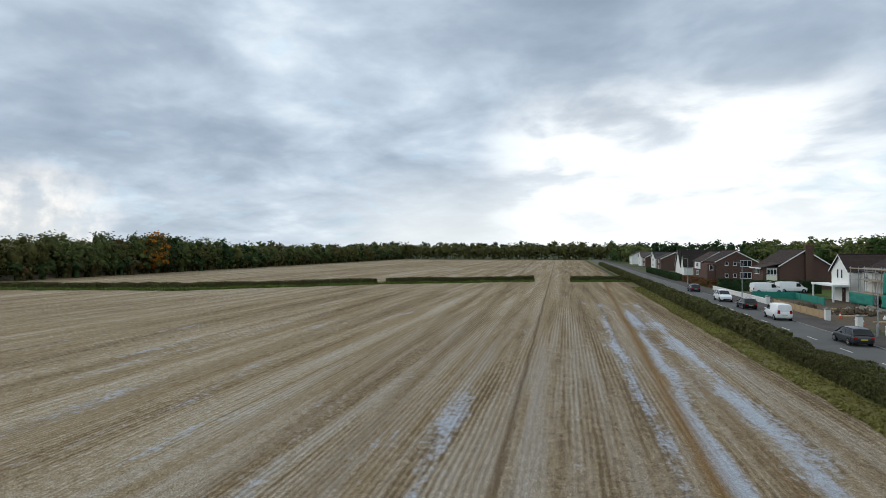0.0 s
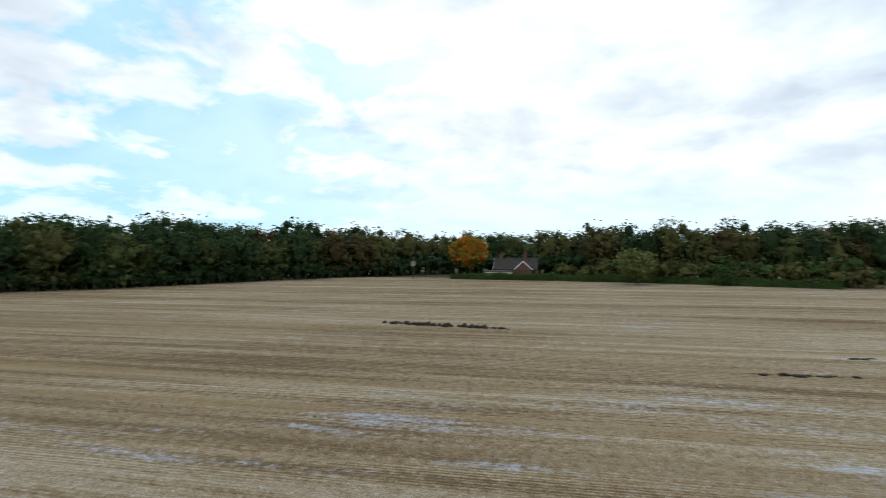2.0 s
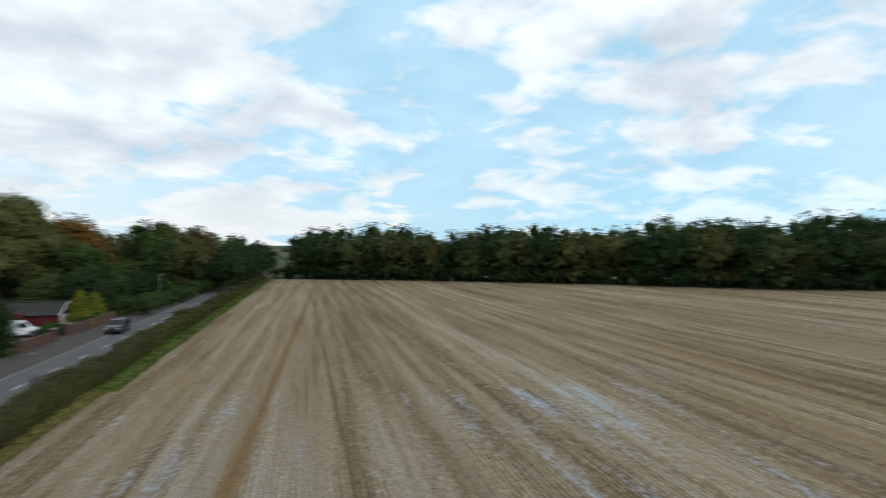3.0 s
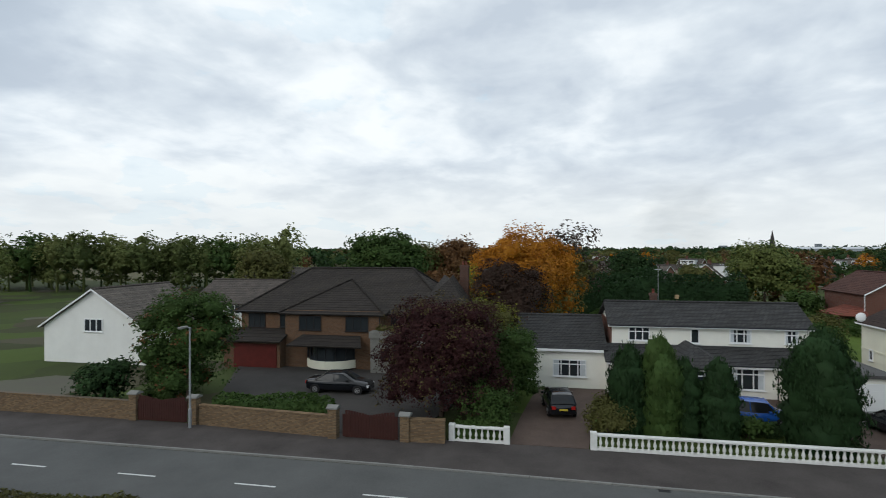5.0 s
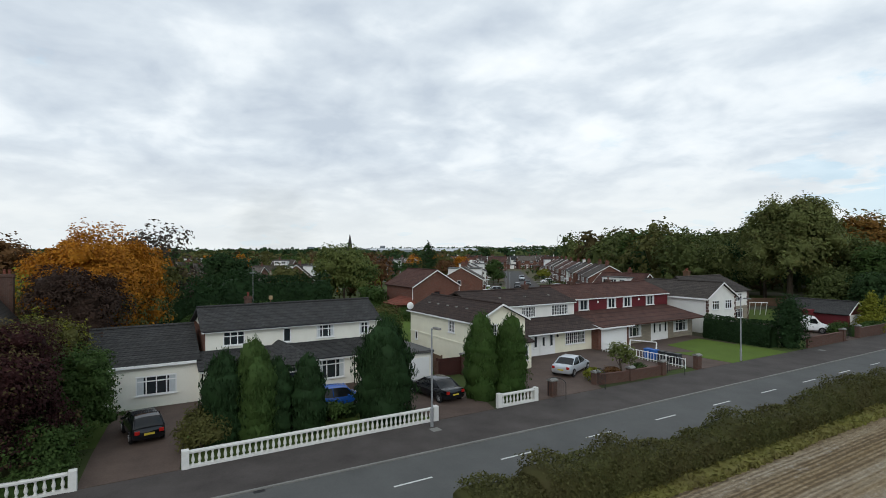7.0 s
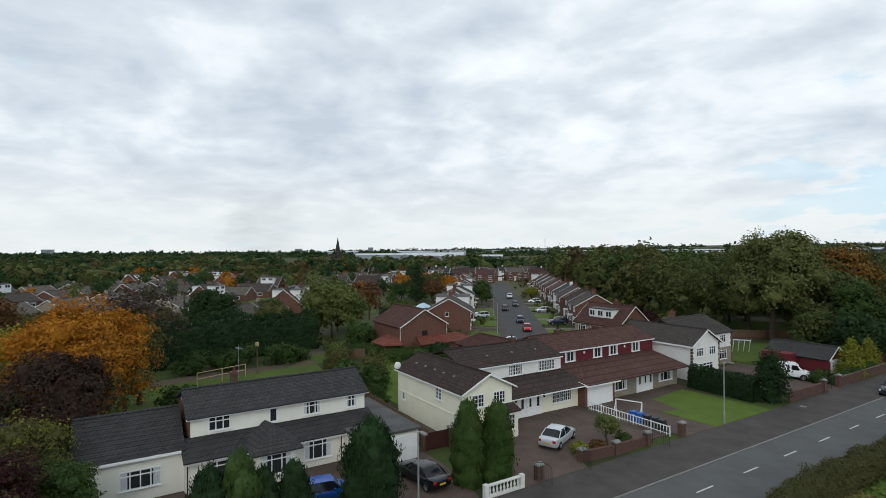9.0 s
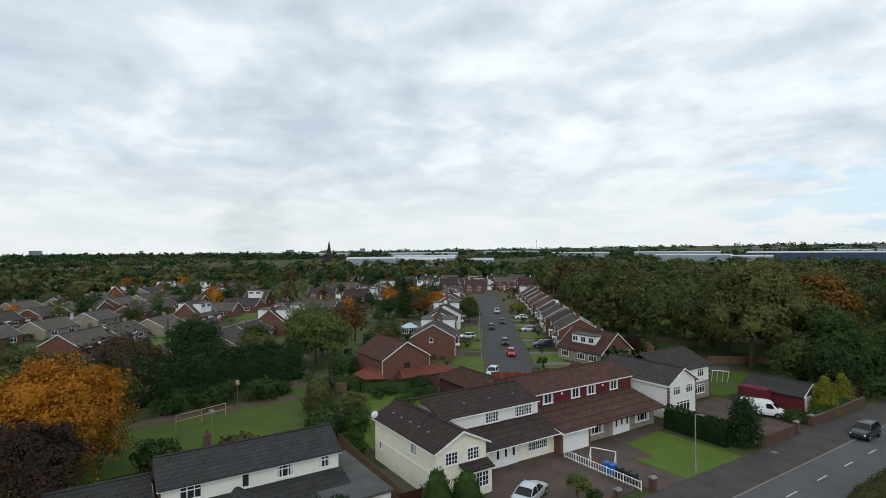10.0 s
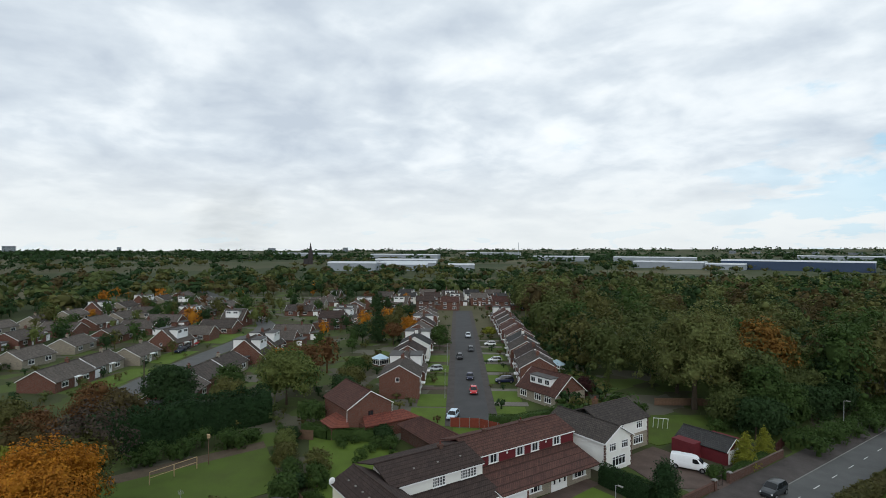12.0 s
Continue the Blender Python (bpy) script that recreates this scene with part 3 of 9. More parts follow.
def lathe(bm, profile, n=10, at=(0, 0, 0)):
    """A turned shape from pairs of radius and height."""
    rings = []
    for r, z in profile:
        rings.append([bm.verts.new((at[0] + r * math.cos(2 * math.pi * i / n), at[1] + r * math.sin(2 * math.pi * i / n), at[2] + z)) for i in range(n)])
    for a, b in zip(rings, rings[1:]):
        for i in range(n):
            bm.faces.new((a[i], a[(i + 1) % n], b[(i + 1) % n], b[i]))
    bm.faces.new(rings[0][::-1])
    bm.faces.new(rings[-1])
    return bm


def tube(bm, a, b, r0, r1, n=7):
    a, b = Vector(a), Vector(b)
    q = (b - a).to_track_quat("Z", "Y").to_matrix()
    rings = []
    for p, r in ((a, r0), (b, r1)):
        rings.append([bm.verts.new(p + q @ Vector((r * math.cos(2 * math.pi * i / n), r * math.sin(2 * math.pi * i / n), 0))) for i in range(n)])
    for i in range(n):
        bm.faces.new((rings[0][i], rings[0][(i + 1) % n], rings[1][(i + 1) % n], rings[1][i]))
    bm.faces.new(rings[0][::-1])
    bm.faces.new(rings[1])
    return bm


def slab(bm, a, b, c, d, thick=0.12, courses=0, step=0.016):
    """A roof plane: a, b along the eaves, c, d along the ridge (c above b), laid in lapped courses."""
    a, b, c, d = (Vector(p) for p in (a, b, c, d))
    up = (b - a).cross(d - a)
    if up.length < 1e-6:
        up = (b - a).cross(c - a)
    up.normalize()
    if up.z < 0:
        up = -up
    n = max(1, courses)
    for i in range(n):
        f, g = i / n, (i + 1) / n
        p = [a.lerp(d, f), b.lerp(c, f), b.lerp(c, g), a.lerp(d, g)]
        lift = step if courses else 0.0
        top = [p[0] + up * lift, p[1] + up * lift, p[2], p[3]]
        low = [q - up * thick for q in p]
        v = [bm.verts.new(q) for q in top + low]
        for fc in ((0, 1, 2, 3), (7, 6, 5, 4), (0, 4, 5, 1), (1, 5, 6, 2), (2, 6, 7, 3), (3, 7, 4, 0)):
            try:
                bm.faces.new([v[k] for k in fc])
            except ValueError:
                pass
    bmesh.ops.remove_doubles(bm, verts=bm.verts[:], dist=0.0005)
    return bm


def mesh_quads(name, verts, quads):
    me = bpy.data.meshes.new(name)
    me.vertices.add(len(verts))
    me.vertices.foreach_set("co", np.ascontiguousarray(verts, dtype=np.float32).ravel())
    me.loops.add(len(quads) * 4)
    me.loops.foreach_set("vertex_index", np.ascontiguousarray(quads, dtype=np.int32).ravel())
    me.polygons.add(len(quads))
    me.polygons.foreach_set("loop_start", np.arange(0, len(quads) * 4, 4, dtype=np.int32))
    me.update(calc_edges=True)
    me.validate()
    return me


def sheet(name, outline, z, mat, label="", kind="structure", thick=0.0, category=""):
    """A flat piece of ground with an outline of corners, thick deep."""
    bm = bmesh.new()
    top = [bm.verts.new((x, y, z)) for x, y in outline]
    bm.faces.new(top)
    if thick:
        low = [bm.verts.new((x, y, z - thick)) for x, y in outline]
        n = len(outline)
        for i in range(n):
            bm.faces.new((top[i], low[i], low[(i + 1) % n], top[(i + 1) % n]))
    bmesh.ops.recalc_face_normals(bm, faces=bm.faces[:])
    if bm.faces[0].normal.z < 0:
        bmesh.ops.reverse_faces(bm, faces=bm.faces[:])
    return tagged(part(name, bm, mat), label, category, "", kind)


# ---- foliage ----
def leaf_cards(pos, out, size, rng, lean=0.7, stretch=1.5, upright=False):
    """Diamond-shaped sprays of leaves at pos, facing roughly out."""
    n = len(pos)
    nor = out + rng.normal(0, lean, (n, 3))
    nor /= np.linalg.norm(nor, axis=1, keepdims=True) + 1e-9
    t = np.cross(nor, rng.normal(0, 1, (n, 3)))
    if upright:
        t = np.array((0.0, 0.0, 1.0)) + rng.normal(0, 0.22, (n, 3))
    t /= np.linalg.norm(t, axis=1, keepdims=True) + 1e-9
    b = np.cross(nor, t)
    s = (size * rng.uniform(0.55, 1.35, n))[:, None]
    bend = nor * s * 0.18
    v = np.stack([pos - t * s * stretch * 0.5 - bend, pos + b * s * 0.45 + bend, pos + t * s * stretch * 0.5 - bend, pos - b * s * 0.45 + bend], 1)
    return v.reshape(-1, 3), np.arange(n * 4).reshape(-1, 4)


def ball(c, r, rng, nu=9, nv=6, rough=0.16):
    """The dark inside of a bough: a lumpy closed shape."""
    u = np.arange(nu) / nu * 2 * np.pi
    w = np.linspace(0.08, np.pi - 0.08, nv)
    uu, ww = np.meshgrid(u, w)
    k = 1 + rng.uniform(-rough, rough, uu.shape)
    p = np.stack([np.sin(ww) * np.cos(uu) * k * r[0] + c[0], np.sin(ww) * np.sin(uu) * k * r[1] + c[1], np.cos(ww) * k * r[2] + c[2]], -1).reshape(-1, 3)
    q = [[j * nu + i, (j + 1) * nu + i, (j + 1) * nu + (i + 1) % nu, j * nu + (i + 1) % nu] for j in range(nv - 1) for i in range(nu)]
    return p, np.array(q)


def join_quads(items):
    vs, qs, off = [], [], 0
    for v, q in items:
        vs.append(v)
        qs.append(q + off)
        off += len(v)
    return np.concatenate(vs), np.concatenate(qs)


def crown(lobes, count, size, seed, core=0.8, shell=(0.62, 1.04), lean=0.55, res=(8, 5), upright=False, dome=0.0):
    """Leaves over a set of boughs (x, y, z, rx, ry, rz), gathered in small sprays; a share of them, dome, closes the crown's outline between the boughs."""
    rng = np.random.default_rng(seed)
    lobes = np.array(lobes, dtype=float)
    area = (lobes[:, 3] * lobes[:, 4] + lobes[:, 3] * lobes[:, 5] + lobes[:, 4] * lobes[:, 5])
    # every spray starts at one place on a bough and holds a few leaves
    m = count if upright else max(12, count // 4)
    pick = rng.choice(len(lobes), m, p=area / area.sum())
    d = rng.normal(0, 1, (m, 3))
    d[:, 2] = np.where(d[:, 2] < -0.6, -d[:, 2], d[:, 2])
    d /= np.linalg.norm(d, axis=1, keepdims=True)
    L = lobes[pick]
    lump = 1 + 0.10 * np.sin(d[:, 0] * 7 + pick) * np.sin(d[:, 1] * 6 + 2 * pick) + 0.08 * np.sin(d[:, 2] * 9 + pick * 3)
    pos = L[:, :3] + d * L[:, 3:] * (rng.uniform(*shell, m) * lump)[:, None]
    if dome:
        lo, hi = (lobes[:, :3] - lobes[:, 3:]).min(0), (lobes[:, :3] + lobes[:, 3:]).max(0)
        on = rng.random(m) < dome
        flat = np.hypot(d[:, 0], d[:, 1]) + 1e-6
        wide = np.where(d[:, 2] < 0, np.maximum(1.0, 0.88 / flat), 1.0)[:, None]
        swell = 0.80 + 0.12 * np.sin(d[:, 0] * 5 + seed) * np.sin(d[:, 1] * 5 + 1.7 * seed) + 0.07 * np.sin(d[:, 2] * 8 + d[:, 0] * 6 + seed)
        pos = np.where(on[:, None], (lo + hi) / 2 + d * np.concatenate([wide, wide, np.ones((m, 1))], 1) * (hi - lo) / 2 * (swell * rng.uniform(0.9, 1.03, m))[:, None], pos)
    if not upright:
        own = rng.integers(0, m, count)
        reach = np.minimum(L[:, 3:].mean(1) * 0.3, size * 1.6)[own][:, None]
        pos = pos[own] + np.clip(rng.normal(0, 1, (count, 3)), -1.2, 1.2) * reach * np.array((1.0, 1.0, 0.62))
        mid = np.average(lobes[:, :3], axis=0, weights=area)
        whole = pos - mid
        whole /= np.linalg.norm(whole, axis=1, keepdims=True) + 1e-9
        d = d[own] * 0.45 + whole * 0.6 + np.array((0.0, 0.0, 0.5))
    items = [leaf_cards(pos, d, size, rng, lean, 2.6 if upright else 1.5, upright)]
    if core:
        for k, l in enumerate(lobes):
            items.append(ball(l[:3], l[3:] * core * (1.0 if upright else 0.66), rng, *res, 0.28))
    return join_quads(items)


def broad_lobes(h, r, seed, n=11, base=0.28):
    """Boughs of a broad-leaved tree: one high middle and a ring of uneven ones."""
    rng = np.random.default_rng(seed)
    out = [(0, 0, h * (base + (1 - base) * 0.52), r * 0.66, r * 0.66, h * (1 - base) * 0.40)]
    for i in range(n):
        a = 2 * math.pi * i / n * 2.4 + rng.uniform(-0.3, 0.3)
        k = rng.uniform(0.45, 0.72)
        g = rng.uniform(0.10, 0.84)
        z = h * (base + (1 - base) * g)
        edge = math.sqrt(max(0.1, 1 - (1.75 * (g - 0.42)) ** 2))
        s = r * rng.uniform(0.28, 0.46) * (1.0 if n < 14 else 0.86 if n < 20 else 0.74)
        k = k if n < 14 else k * 1.1
        out.append((math.cos(a) * r * k * edge, math.sin(a) * r * k * edge, z, s, s * rng.uniform(0.85, 1.15), s * rng.uniform(0.65, 0.95)))
    return out


def skirt_lobes(h, r, seed, n=6):
    """Low boughs that close a wood's edge down to the ground."""
    rng = np.random.default_rng(seed + 500)
    out = []
    for i in range(n):
        a = 2 * math.pi * i / n + rng.uniform(-0.3, 0.3)
        s = r * rng.uniform(0.38, 0.5)
        out.append((math.cos(a) * r * 0.5, math.sin(a) * r * 0.5, h * rng.uniform(0.10, 0.24), s, s, h * rng.uniform(0.12, 0.17)))
    return out


def cone_lobes(h, r, seed, n=9, tip=0.06, foot=0.03):
    """A narrow conifer: rings of boughs that shrink to a tip."""
    rng = np.random.default_rng(seed)
    out = []
    for i in range(n):
        f = i / (n - 1)
        z = h * (foot + 0.08 + f * (0.86 - foot))
        s = r * ((1 - f) ** 0.55 * (1 - tip) + tip)
        out.append((rng.uniform(-0.08, 0.08) * r, rng.uniform(-0.08, 0.08) * r, z, s, s, h * 0.62 / n + 0.1))
    return out


def column_lobes(h, r, seed, n=9):
    """A dense clipped-looking cypress: a column that rounds off to its top."""
    rng = np.random.default_rng(seed)
    out = []
    for i in range(n):
        f = (i + 0.5) / n
        s = r * min(1.0, 0.84 + f * 0.6, 0.42 + 1.5 * (1 - f) ** 0.7)
        out.append((rng.uniform(-0.05, 0.05) * r, rng.uniform(-0.05, 0.05) * r, h * f * 0.97, s * rng.uniform(0.96, 1.04), s, h / n * 2.3))
    for i in range(5):
        a = rng.uniform(0, 6.28)
        out.append((math.cos(a) * r * 0.35, math.sin(a) * r * 0.35, h * rng.uniform(0.72, 0.86), r * 0.34, r * 0.34, h * 0.13))
    return out


def trunk_mesh(h, r, top, seed, limbs=5, spread=2.0):
    rng = np.random.default_rng(seed)
    bm = bmesh.new()
    last = Vector((0, 0, -0.05))
    for i in range(1, 5):
        f = i / 4
        nxt = Vector((rng.uniform(-0.1, 0.1) * f * 2, rng.uniform(-0.1, 0.1) * f * 2, top * f))
        tube(bm, last, nxt, r * (1.25 if i == 1 else 1.05 - (f - 0.25) * 0.6), r * (1.05 - f * 0.6))
        last = nxt
    for i in range(limbs):
        a = 2 * math.pi * i / limbs + rng.uniform(-0.4, 0.4)
        z = top * rng.uniform(0.35, 0.9)
        e = Vector((math.cos(a) * spread, math.sin(a) * spread, z + (h - z) * rng.uniform(0.35, 0.6)))
        mid = Vector((math.cos(a) * spread * 0.5, math.sin(a) * spread * 0.5, z + (e.z - z) * 0.35))
        tube(bm, (0, 0, z), mid, r * 0.42, r * 0.28, 6)
        tube(bm, mid, e, r * 0.28, r * 0.08, 6)
    return bm


def tree(name, x, y, h, r, leafmat, label, seed, count=2600, size=0.32, lobes=None, trunk=None, group="", n=11, base=0.28, core=0.8, second=None, category="tree", lean=0.5, z=0.0, upright=False):
    ob = thing(name, pose(x, y, z, 0, 0, (seed * 47) % 360), label, category, group)
    tr = trunk or max(0.12, h * 0.018)
    part("trunk", trunk_mesh(h, tr, h * 0.62, seed, spread=r * 0.5), M_BARK, ob)
    lb = lobes or broad_lobes(h, r, seed, n, base)
    v, q = crown(lb, count, size, seed, core, lean=lean, upright=upright, dome=0.0 if lobes or not core else 0.4)
    c = link_mesh("crown", mesh_quads("crown", v, q), leafmat, ob)
    if second:
        mat2, share, cut = second
        k = [l for l in lb if l[2] < h * cut] or lb[-3:]
        v, q = crown(k, int(count * share), size, seed + 91, 0, (0.95, 1.15), lean)
        link_mesh("autumn_foliage", mesh_quads("autumn_foliage", v, q), mat2, ob, "leaves of another autumn colour")
    return ob


def hedge(name, pts, width, height, mat, label, seed, size=0.13, per_metre=90, wobble=0.18, kind="", round_top=0.25, category="hedge"):
    """A clipped or ragged hedge along a line of corners, with a solid dark heart and leaves over it."""
    rng = np.random.default_rng(seed)
    items = []
    for (x0, y0), (x1, y1) in zip(pts, pts[1:]):
        ln = math.hypot(x1 - x0, y1 - y0)
        ux, uy = (x1 - x0) / ln, (y1 - y0) / ln
        n = int(ln * per_metre)
        s = rng.uniform(0, ln, n)
        f = rng.uniform(0, 1, n)
        # around the section: one side, the top, the other side
        side = np.where(f < 0.34, -1.0, np.where(f > 0.66, 1.0, 0.0))
        across = np.where(side == 0, rng.uniform(-1, 1, n), side * rng.uniform(0.9, 1.08, n)) * width / 2
        kt = np.arange(0, ln + 4, 1.25)
        kv = rng.normal(0, 0.36, len(kt)) + 0.5 * np.sin(kt * 0.31 + seed) * np.sin(kt * 0.083 + 2 * seed)
        lump = np.interp(s, kt, kv)
        hh = height * (1 + wobble * lump)
        zz = np.where(side == 0, hh * (1 + rng.uniform(-0.06, 0.06, n) + wobble * rng.uniform(-0.1, 0.25, n) ** 2 * 3) - round_top * height * (across / (width / 2)) ** 4 * 0.5, rng.uniform(0.02, 0.93, n) * hh)
        across = across * (1 + wobble * (0.35 * np.interp(s, kt, kv[::-1]) + rng.uniform(-0.3, 0.25, n))) * np.where(side == 0, 1, 1 - round_top * 0.5 * (zz / height) ** 4)
        pos = np.stack([x0 + ux * s - uy * across, y0 + uy * s + ux * across, zz], 1)
        out = np.stack([-uy * side, ux * side, np.where(side == 0, 1.0, 0.25)], 1)
        items.append(leaf_cards(pos, out, size, rng, 0.6))
        k = max(2, int(ln / 1.0) + 1)
        t = np.linspace(0, ln, k)
        top = height * 0.86 * (1 + wobble * np.interp(t, kt, kv))
        w = width * 0.44
        ring = [np.stack([x0 + ux * t - uy * a, y0 + uy * t + ux * a, zc], 1) for a, zc in ((-w, t * 0), (-w, top * 0.8), (-w * 0.6, top), (w * 0.6, top), (w, top * 0.8), (w, t * 0))]
        core = np.concatenate(ring)
        q = [[c * k + i, c * k + i + 1, (c + 1) * k + i + 1, (c + 1) * k + i] for c in range(5) for i in range(k - 1)]
        for e in (0, k - 1):
            q += [[e, 1 * k + e, 4 * k + e, 5 * k + e], [1 * k + e, 2 * k + e, 3 * k + e, 4 * k + e]]
        items.append((core, np.array(q)))
    v, q = join_quads(items)
    ob = link_mesh(name, mesh_quads(name, v, q), mat)
    return tagged(ob, label, category, "", kind)


def wood(name, spots, protos, mat, label, seed, kind="stuff", category="woodland"):
    """Many trees as one mass: spots of x, y, scale."""
    rng = np.random.default_rng(seed)
    items = []
    for x, y, s in spots:
        v, q = protos[rng.integers(len(protos))]
        a = rng.uniform(0, 2 * np.pi)
        c, sn = math.cos(a), math.sin(a)
        w = np.stack([(v[:, 0] * c - v[:, 1] * sn) * s + x, (v[:, 0] * sn + v[:, 1] * c) * s + y, v[:, 2] * s * rng.uniform(0.88, 1.1) + rise(x, y)], 1)
        items.append((w, q))
    v, q = join_quads(items)
    return tagged(link_mesh(name, mesh_quads(name, v, q), mat), label, category, "", kind)


# ---- ground ----
RX0, RX1 = 18.9, 25.0            # edges of the road
UX, UY = 0.806, -0.592           # the way of the side street
VX, VY = 0.592, 0.806            # across it, to the north
SX, SY = 66.0, -59.3             # where it starts


def street(a, b):
    """A place a metres down the side street and b metres to its north side."""
    return SX + UX * a + VX * b, SY + UY * a + VY * b


def rise(x, y):
    """Height of the far country: it climbs to low hills near the horizon, more so to the south."""
    f = min(1.0, max(0.0, (math.hypot(x, y) - 2400) / 2200))
    turn = (math.degrees(math.atan2(y, x)) - 325 + 180) % 360 - 180
    hill = 25.0 - 30.0 * math.sin(radians(max(-90, min(90, turn * 1.6))))
    return max(0.0, hill) * f * f * (3 - 2 * f)


def ground_sheet():
    bm = bmesh.new()
    bmesh.ops.create_grid(bm, x_segments=40, y_segments=40, size=4800)
    for v in bm.verts:
        v.co.z = rise(v.co.x, v.co.y)
    return tagged(part("ground", bm, M_COUNTRY), "open farmland and gardens reaching the horizon", "ground", "", "structure")


def furrowed_field(name, x0, x1, y0, y1, pitch, stepy, z, label, amp=0.035):
    """Stubble drilled in rows along y: every row a low ridge with uneven height."""
    rng = np.random.default_rng(3)
    nx, ny = int((x1 - x0) / pitch) * 2 + 1, int((y1 - y0) / stepy) + 1
    xs, ys = np.linspace(x0, x1, nx), np.linspace(y0, y1, ny)
    X, Y = np.meshgrid(xs, ys)
    ridge = (np.arange(nx) % 2) * amp
    Z = z + ridge[None, :] * (0.7 + 0.6 * rng.random((ny, nx))) + 0.05 * np.sin(X * 0.21 + 1.3) * np.sin(Y * 0.03) + 0.03 * np.sin(X * 0.9 + np.sin(Y * 0.05) * 2)
    edge = np.minimum(np.minimum(X - x0, x1 - X), np.minimum(Y - y0, y1 - Y))
    Z = np.where(edge < 1.5, z - 0.04 + (Z - z + 0.04) * np.clip(edge / 1.5, 0, 1), Z)
    v = np.stack([X, Y, Z], -1).reshape(-1, 3)
    i = np.arange(nx * ny).reshape(ny, nx)
    q = np.stack([i[:-1, :-1], i[:-1, 1:], i[1:, 1:], i[1:, :-1]], -1).reshape(-1, 4)
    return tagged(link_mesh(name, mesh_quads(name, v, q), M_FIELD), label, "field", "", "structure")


ground_sheet()
furrowed_field("ground_field_south", -175, 15.2, -205, 92, 0.55, 2.6, 0.07, "pale stubble field in drilled rows with wet strips, sky sheen painted in")
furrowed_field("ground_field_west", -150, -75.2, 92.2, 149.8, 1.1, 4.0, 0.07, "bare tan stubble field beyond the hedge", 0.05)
furrowed_field("ground_field_middle", -75, 15.2, 92.2, 149.8, 0.8, 3.0, 0.07, "pale stubble field in drilled rows with wet strips, sky sheen painted in")
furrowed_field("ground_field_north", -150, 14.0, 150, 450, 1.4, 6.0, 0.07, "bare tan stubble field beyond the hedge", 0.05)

sheet("verge_field_side", [(14.95, -205), (15.7, -205), (15.7, 146), (14.95, 146)], 0.05, M_VERGE, "rough grass verge beside the hedge")
sheet("verge_road_side", [(15.6, -240), (18.9, -240), (18.9, 460), (15.6, 460)], 0.035, M_VERGE, "narrow grass verge under the hedge")


def road_mesh():
    bm = boxes((RX0, RX1, -330, 520, -0.1, 0.045))
    ob = tagged(part("road", bm, M_ROAD), "grey asphalt road with a dashed white centre line", "road", "", "structure")
    return ob


road = road_mesh()
mark = boxes((-0.055, 0.055, -1.0, 1.0, 0, 0.005))
first = part("dash", mark, M_LINE, road)
first.location = (21.95, -11.5, 0.047)
for k in range(-32, 62):
    if k:
        d = first.copy()
        scene.collection.objects.link(d)
        d.location = (21.95, -11.5 + 6.07 * k, 0.047)
KERB = [(25.1, 520), (25.1, 8), (24.85, -3), (24.35, -28), (24.35, -62), (24.5, -110), (24.9, -330)]
kb = bmesh.new()
for (xa, ya), (xb, yb) in zip(KERB, KERB[1:]):
    n = max(1, int((ya - yb) / 0.915)) if ya < 60 and yb > -120 else 1
    for i in range(n):
        ca, cb = (xa + (xb - xa) * i / n, ya + (yb - ya) * i / n), (xa + (xb - xa) * (i + 1) / n, ya + (yb - ya) * (i + 1) / n + (0.015 if n > 1 else 0))
        slab(kb, (ca[0], ca[1], 0.115), (cb[0], cb[1], 0.115), (cb[0] + 0.13, cb[1], 0.115), (ca[0] + 0.13, ca[1], 0.115), 0.1)
kerb = part("kerb", kb, M_KERB, road, "pale worn concrete kerb")
sheet("pavement", [(x + 0.14, y) for x, y in KERB] + [(28.95, -330), (28.95, 520)], 0.105, M_PATH, "wide dark asphalt pavement", thick=0.1)
part("manhole_cover", boxes((27.2, 27.8, -16.2, -15.6, 0.104, 0.112)), M_KERB, road)
part("gully_grate", boxes((24.55, 24.98, -5.4, -4.9, 0.045, 0.052)), M_BLACK, road)
part("gully_grate", boxes((24.55, 24.98, -34.4, -33.9, 0.045, 0.052)), M_BLACK, road)
part("manhole_cover", boxes((27.4, 28.0, -63.4, -62.8, 0.104, 0.112)), M_KERB, road)

# front gardens, drives and lawns on the house side
sheet("ground_gardens", [(28.9, -330), (70, -330), (140, -140), (140, 60), (60, 330), (28.9, 330)], 0.03, garden_material("garden_earth_and_grass", (0.046, 0.066, 0.021), (0.042, 0.038, 0.024), 9.0), "planted gardens of grass and dark earth")
sheet("drive_brick_house", [(29.0, 7.4), (29.0, 11.6), (33, 14), (33.5, 22.5), (45.8, 28.0), (45.8, 7.5), (36, 6)], 0.11, material("tarmac_drive", (0.056, 0.05, 0.046), 0.88, 0.5, 0.4, 14.0, 0.35, tint=(0.03, 0.028, 0.026)), "dark asphalt forecourt", thick=0.1)
sheet("drive_dormer_house", [(29.0, -2.3), (29.0, 1.9), (33.5, 1.5), (41.5, 0.5), (41.5, -4.5), (40.8, -16), (36.5, -16.2), (34.5, -3.0)], 0.11, M_DRIVE, "red-brown block-paved drive", thick=0.1)
sheet("drive_garage", [(29.0, -21.4), (29.0, -16.9), (39.0, -16.2), (44.0, -20.0), (44.0, -22.5), (33.0, -22.5)], 0.115, M_DRIVE, "red-brown block-paved drive", thick=0.1)
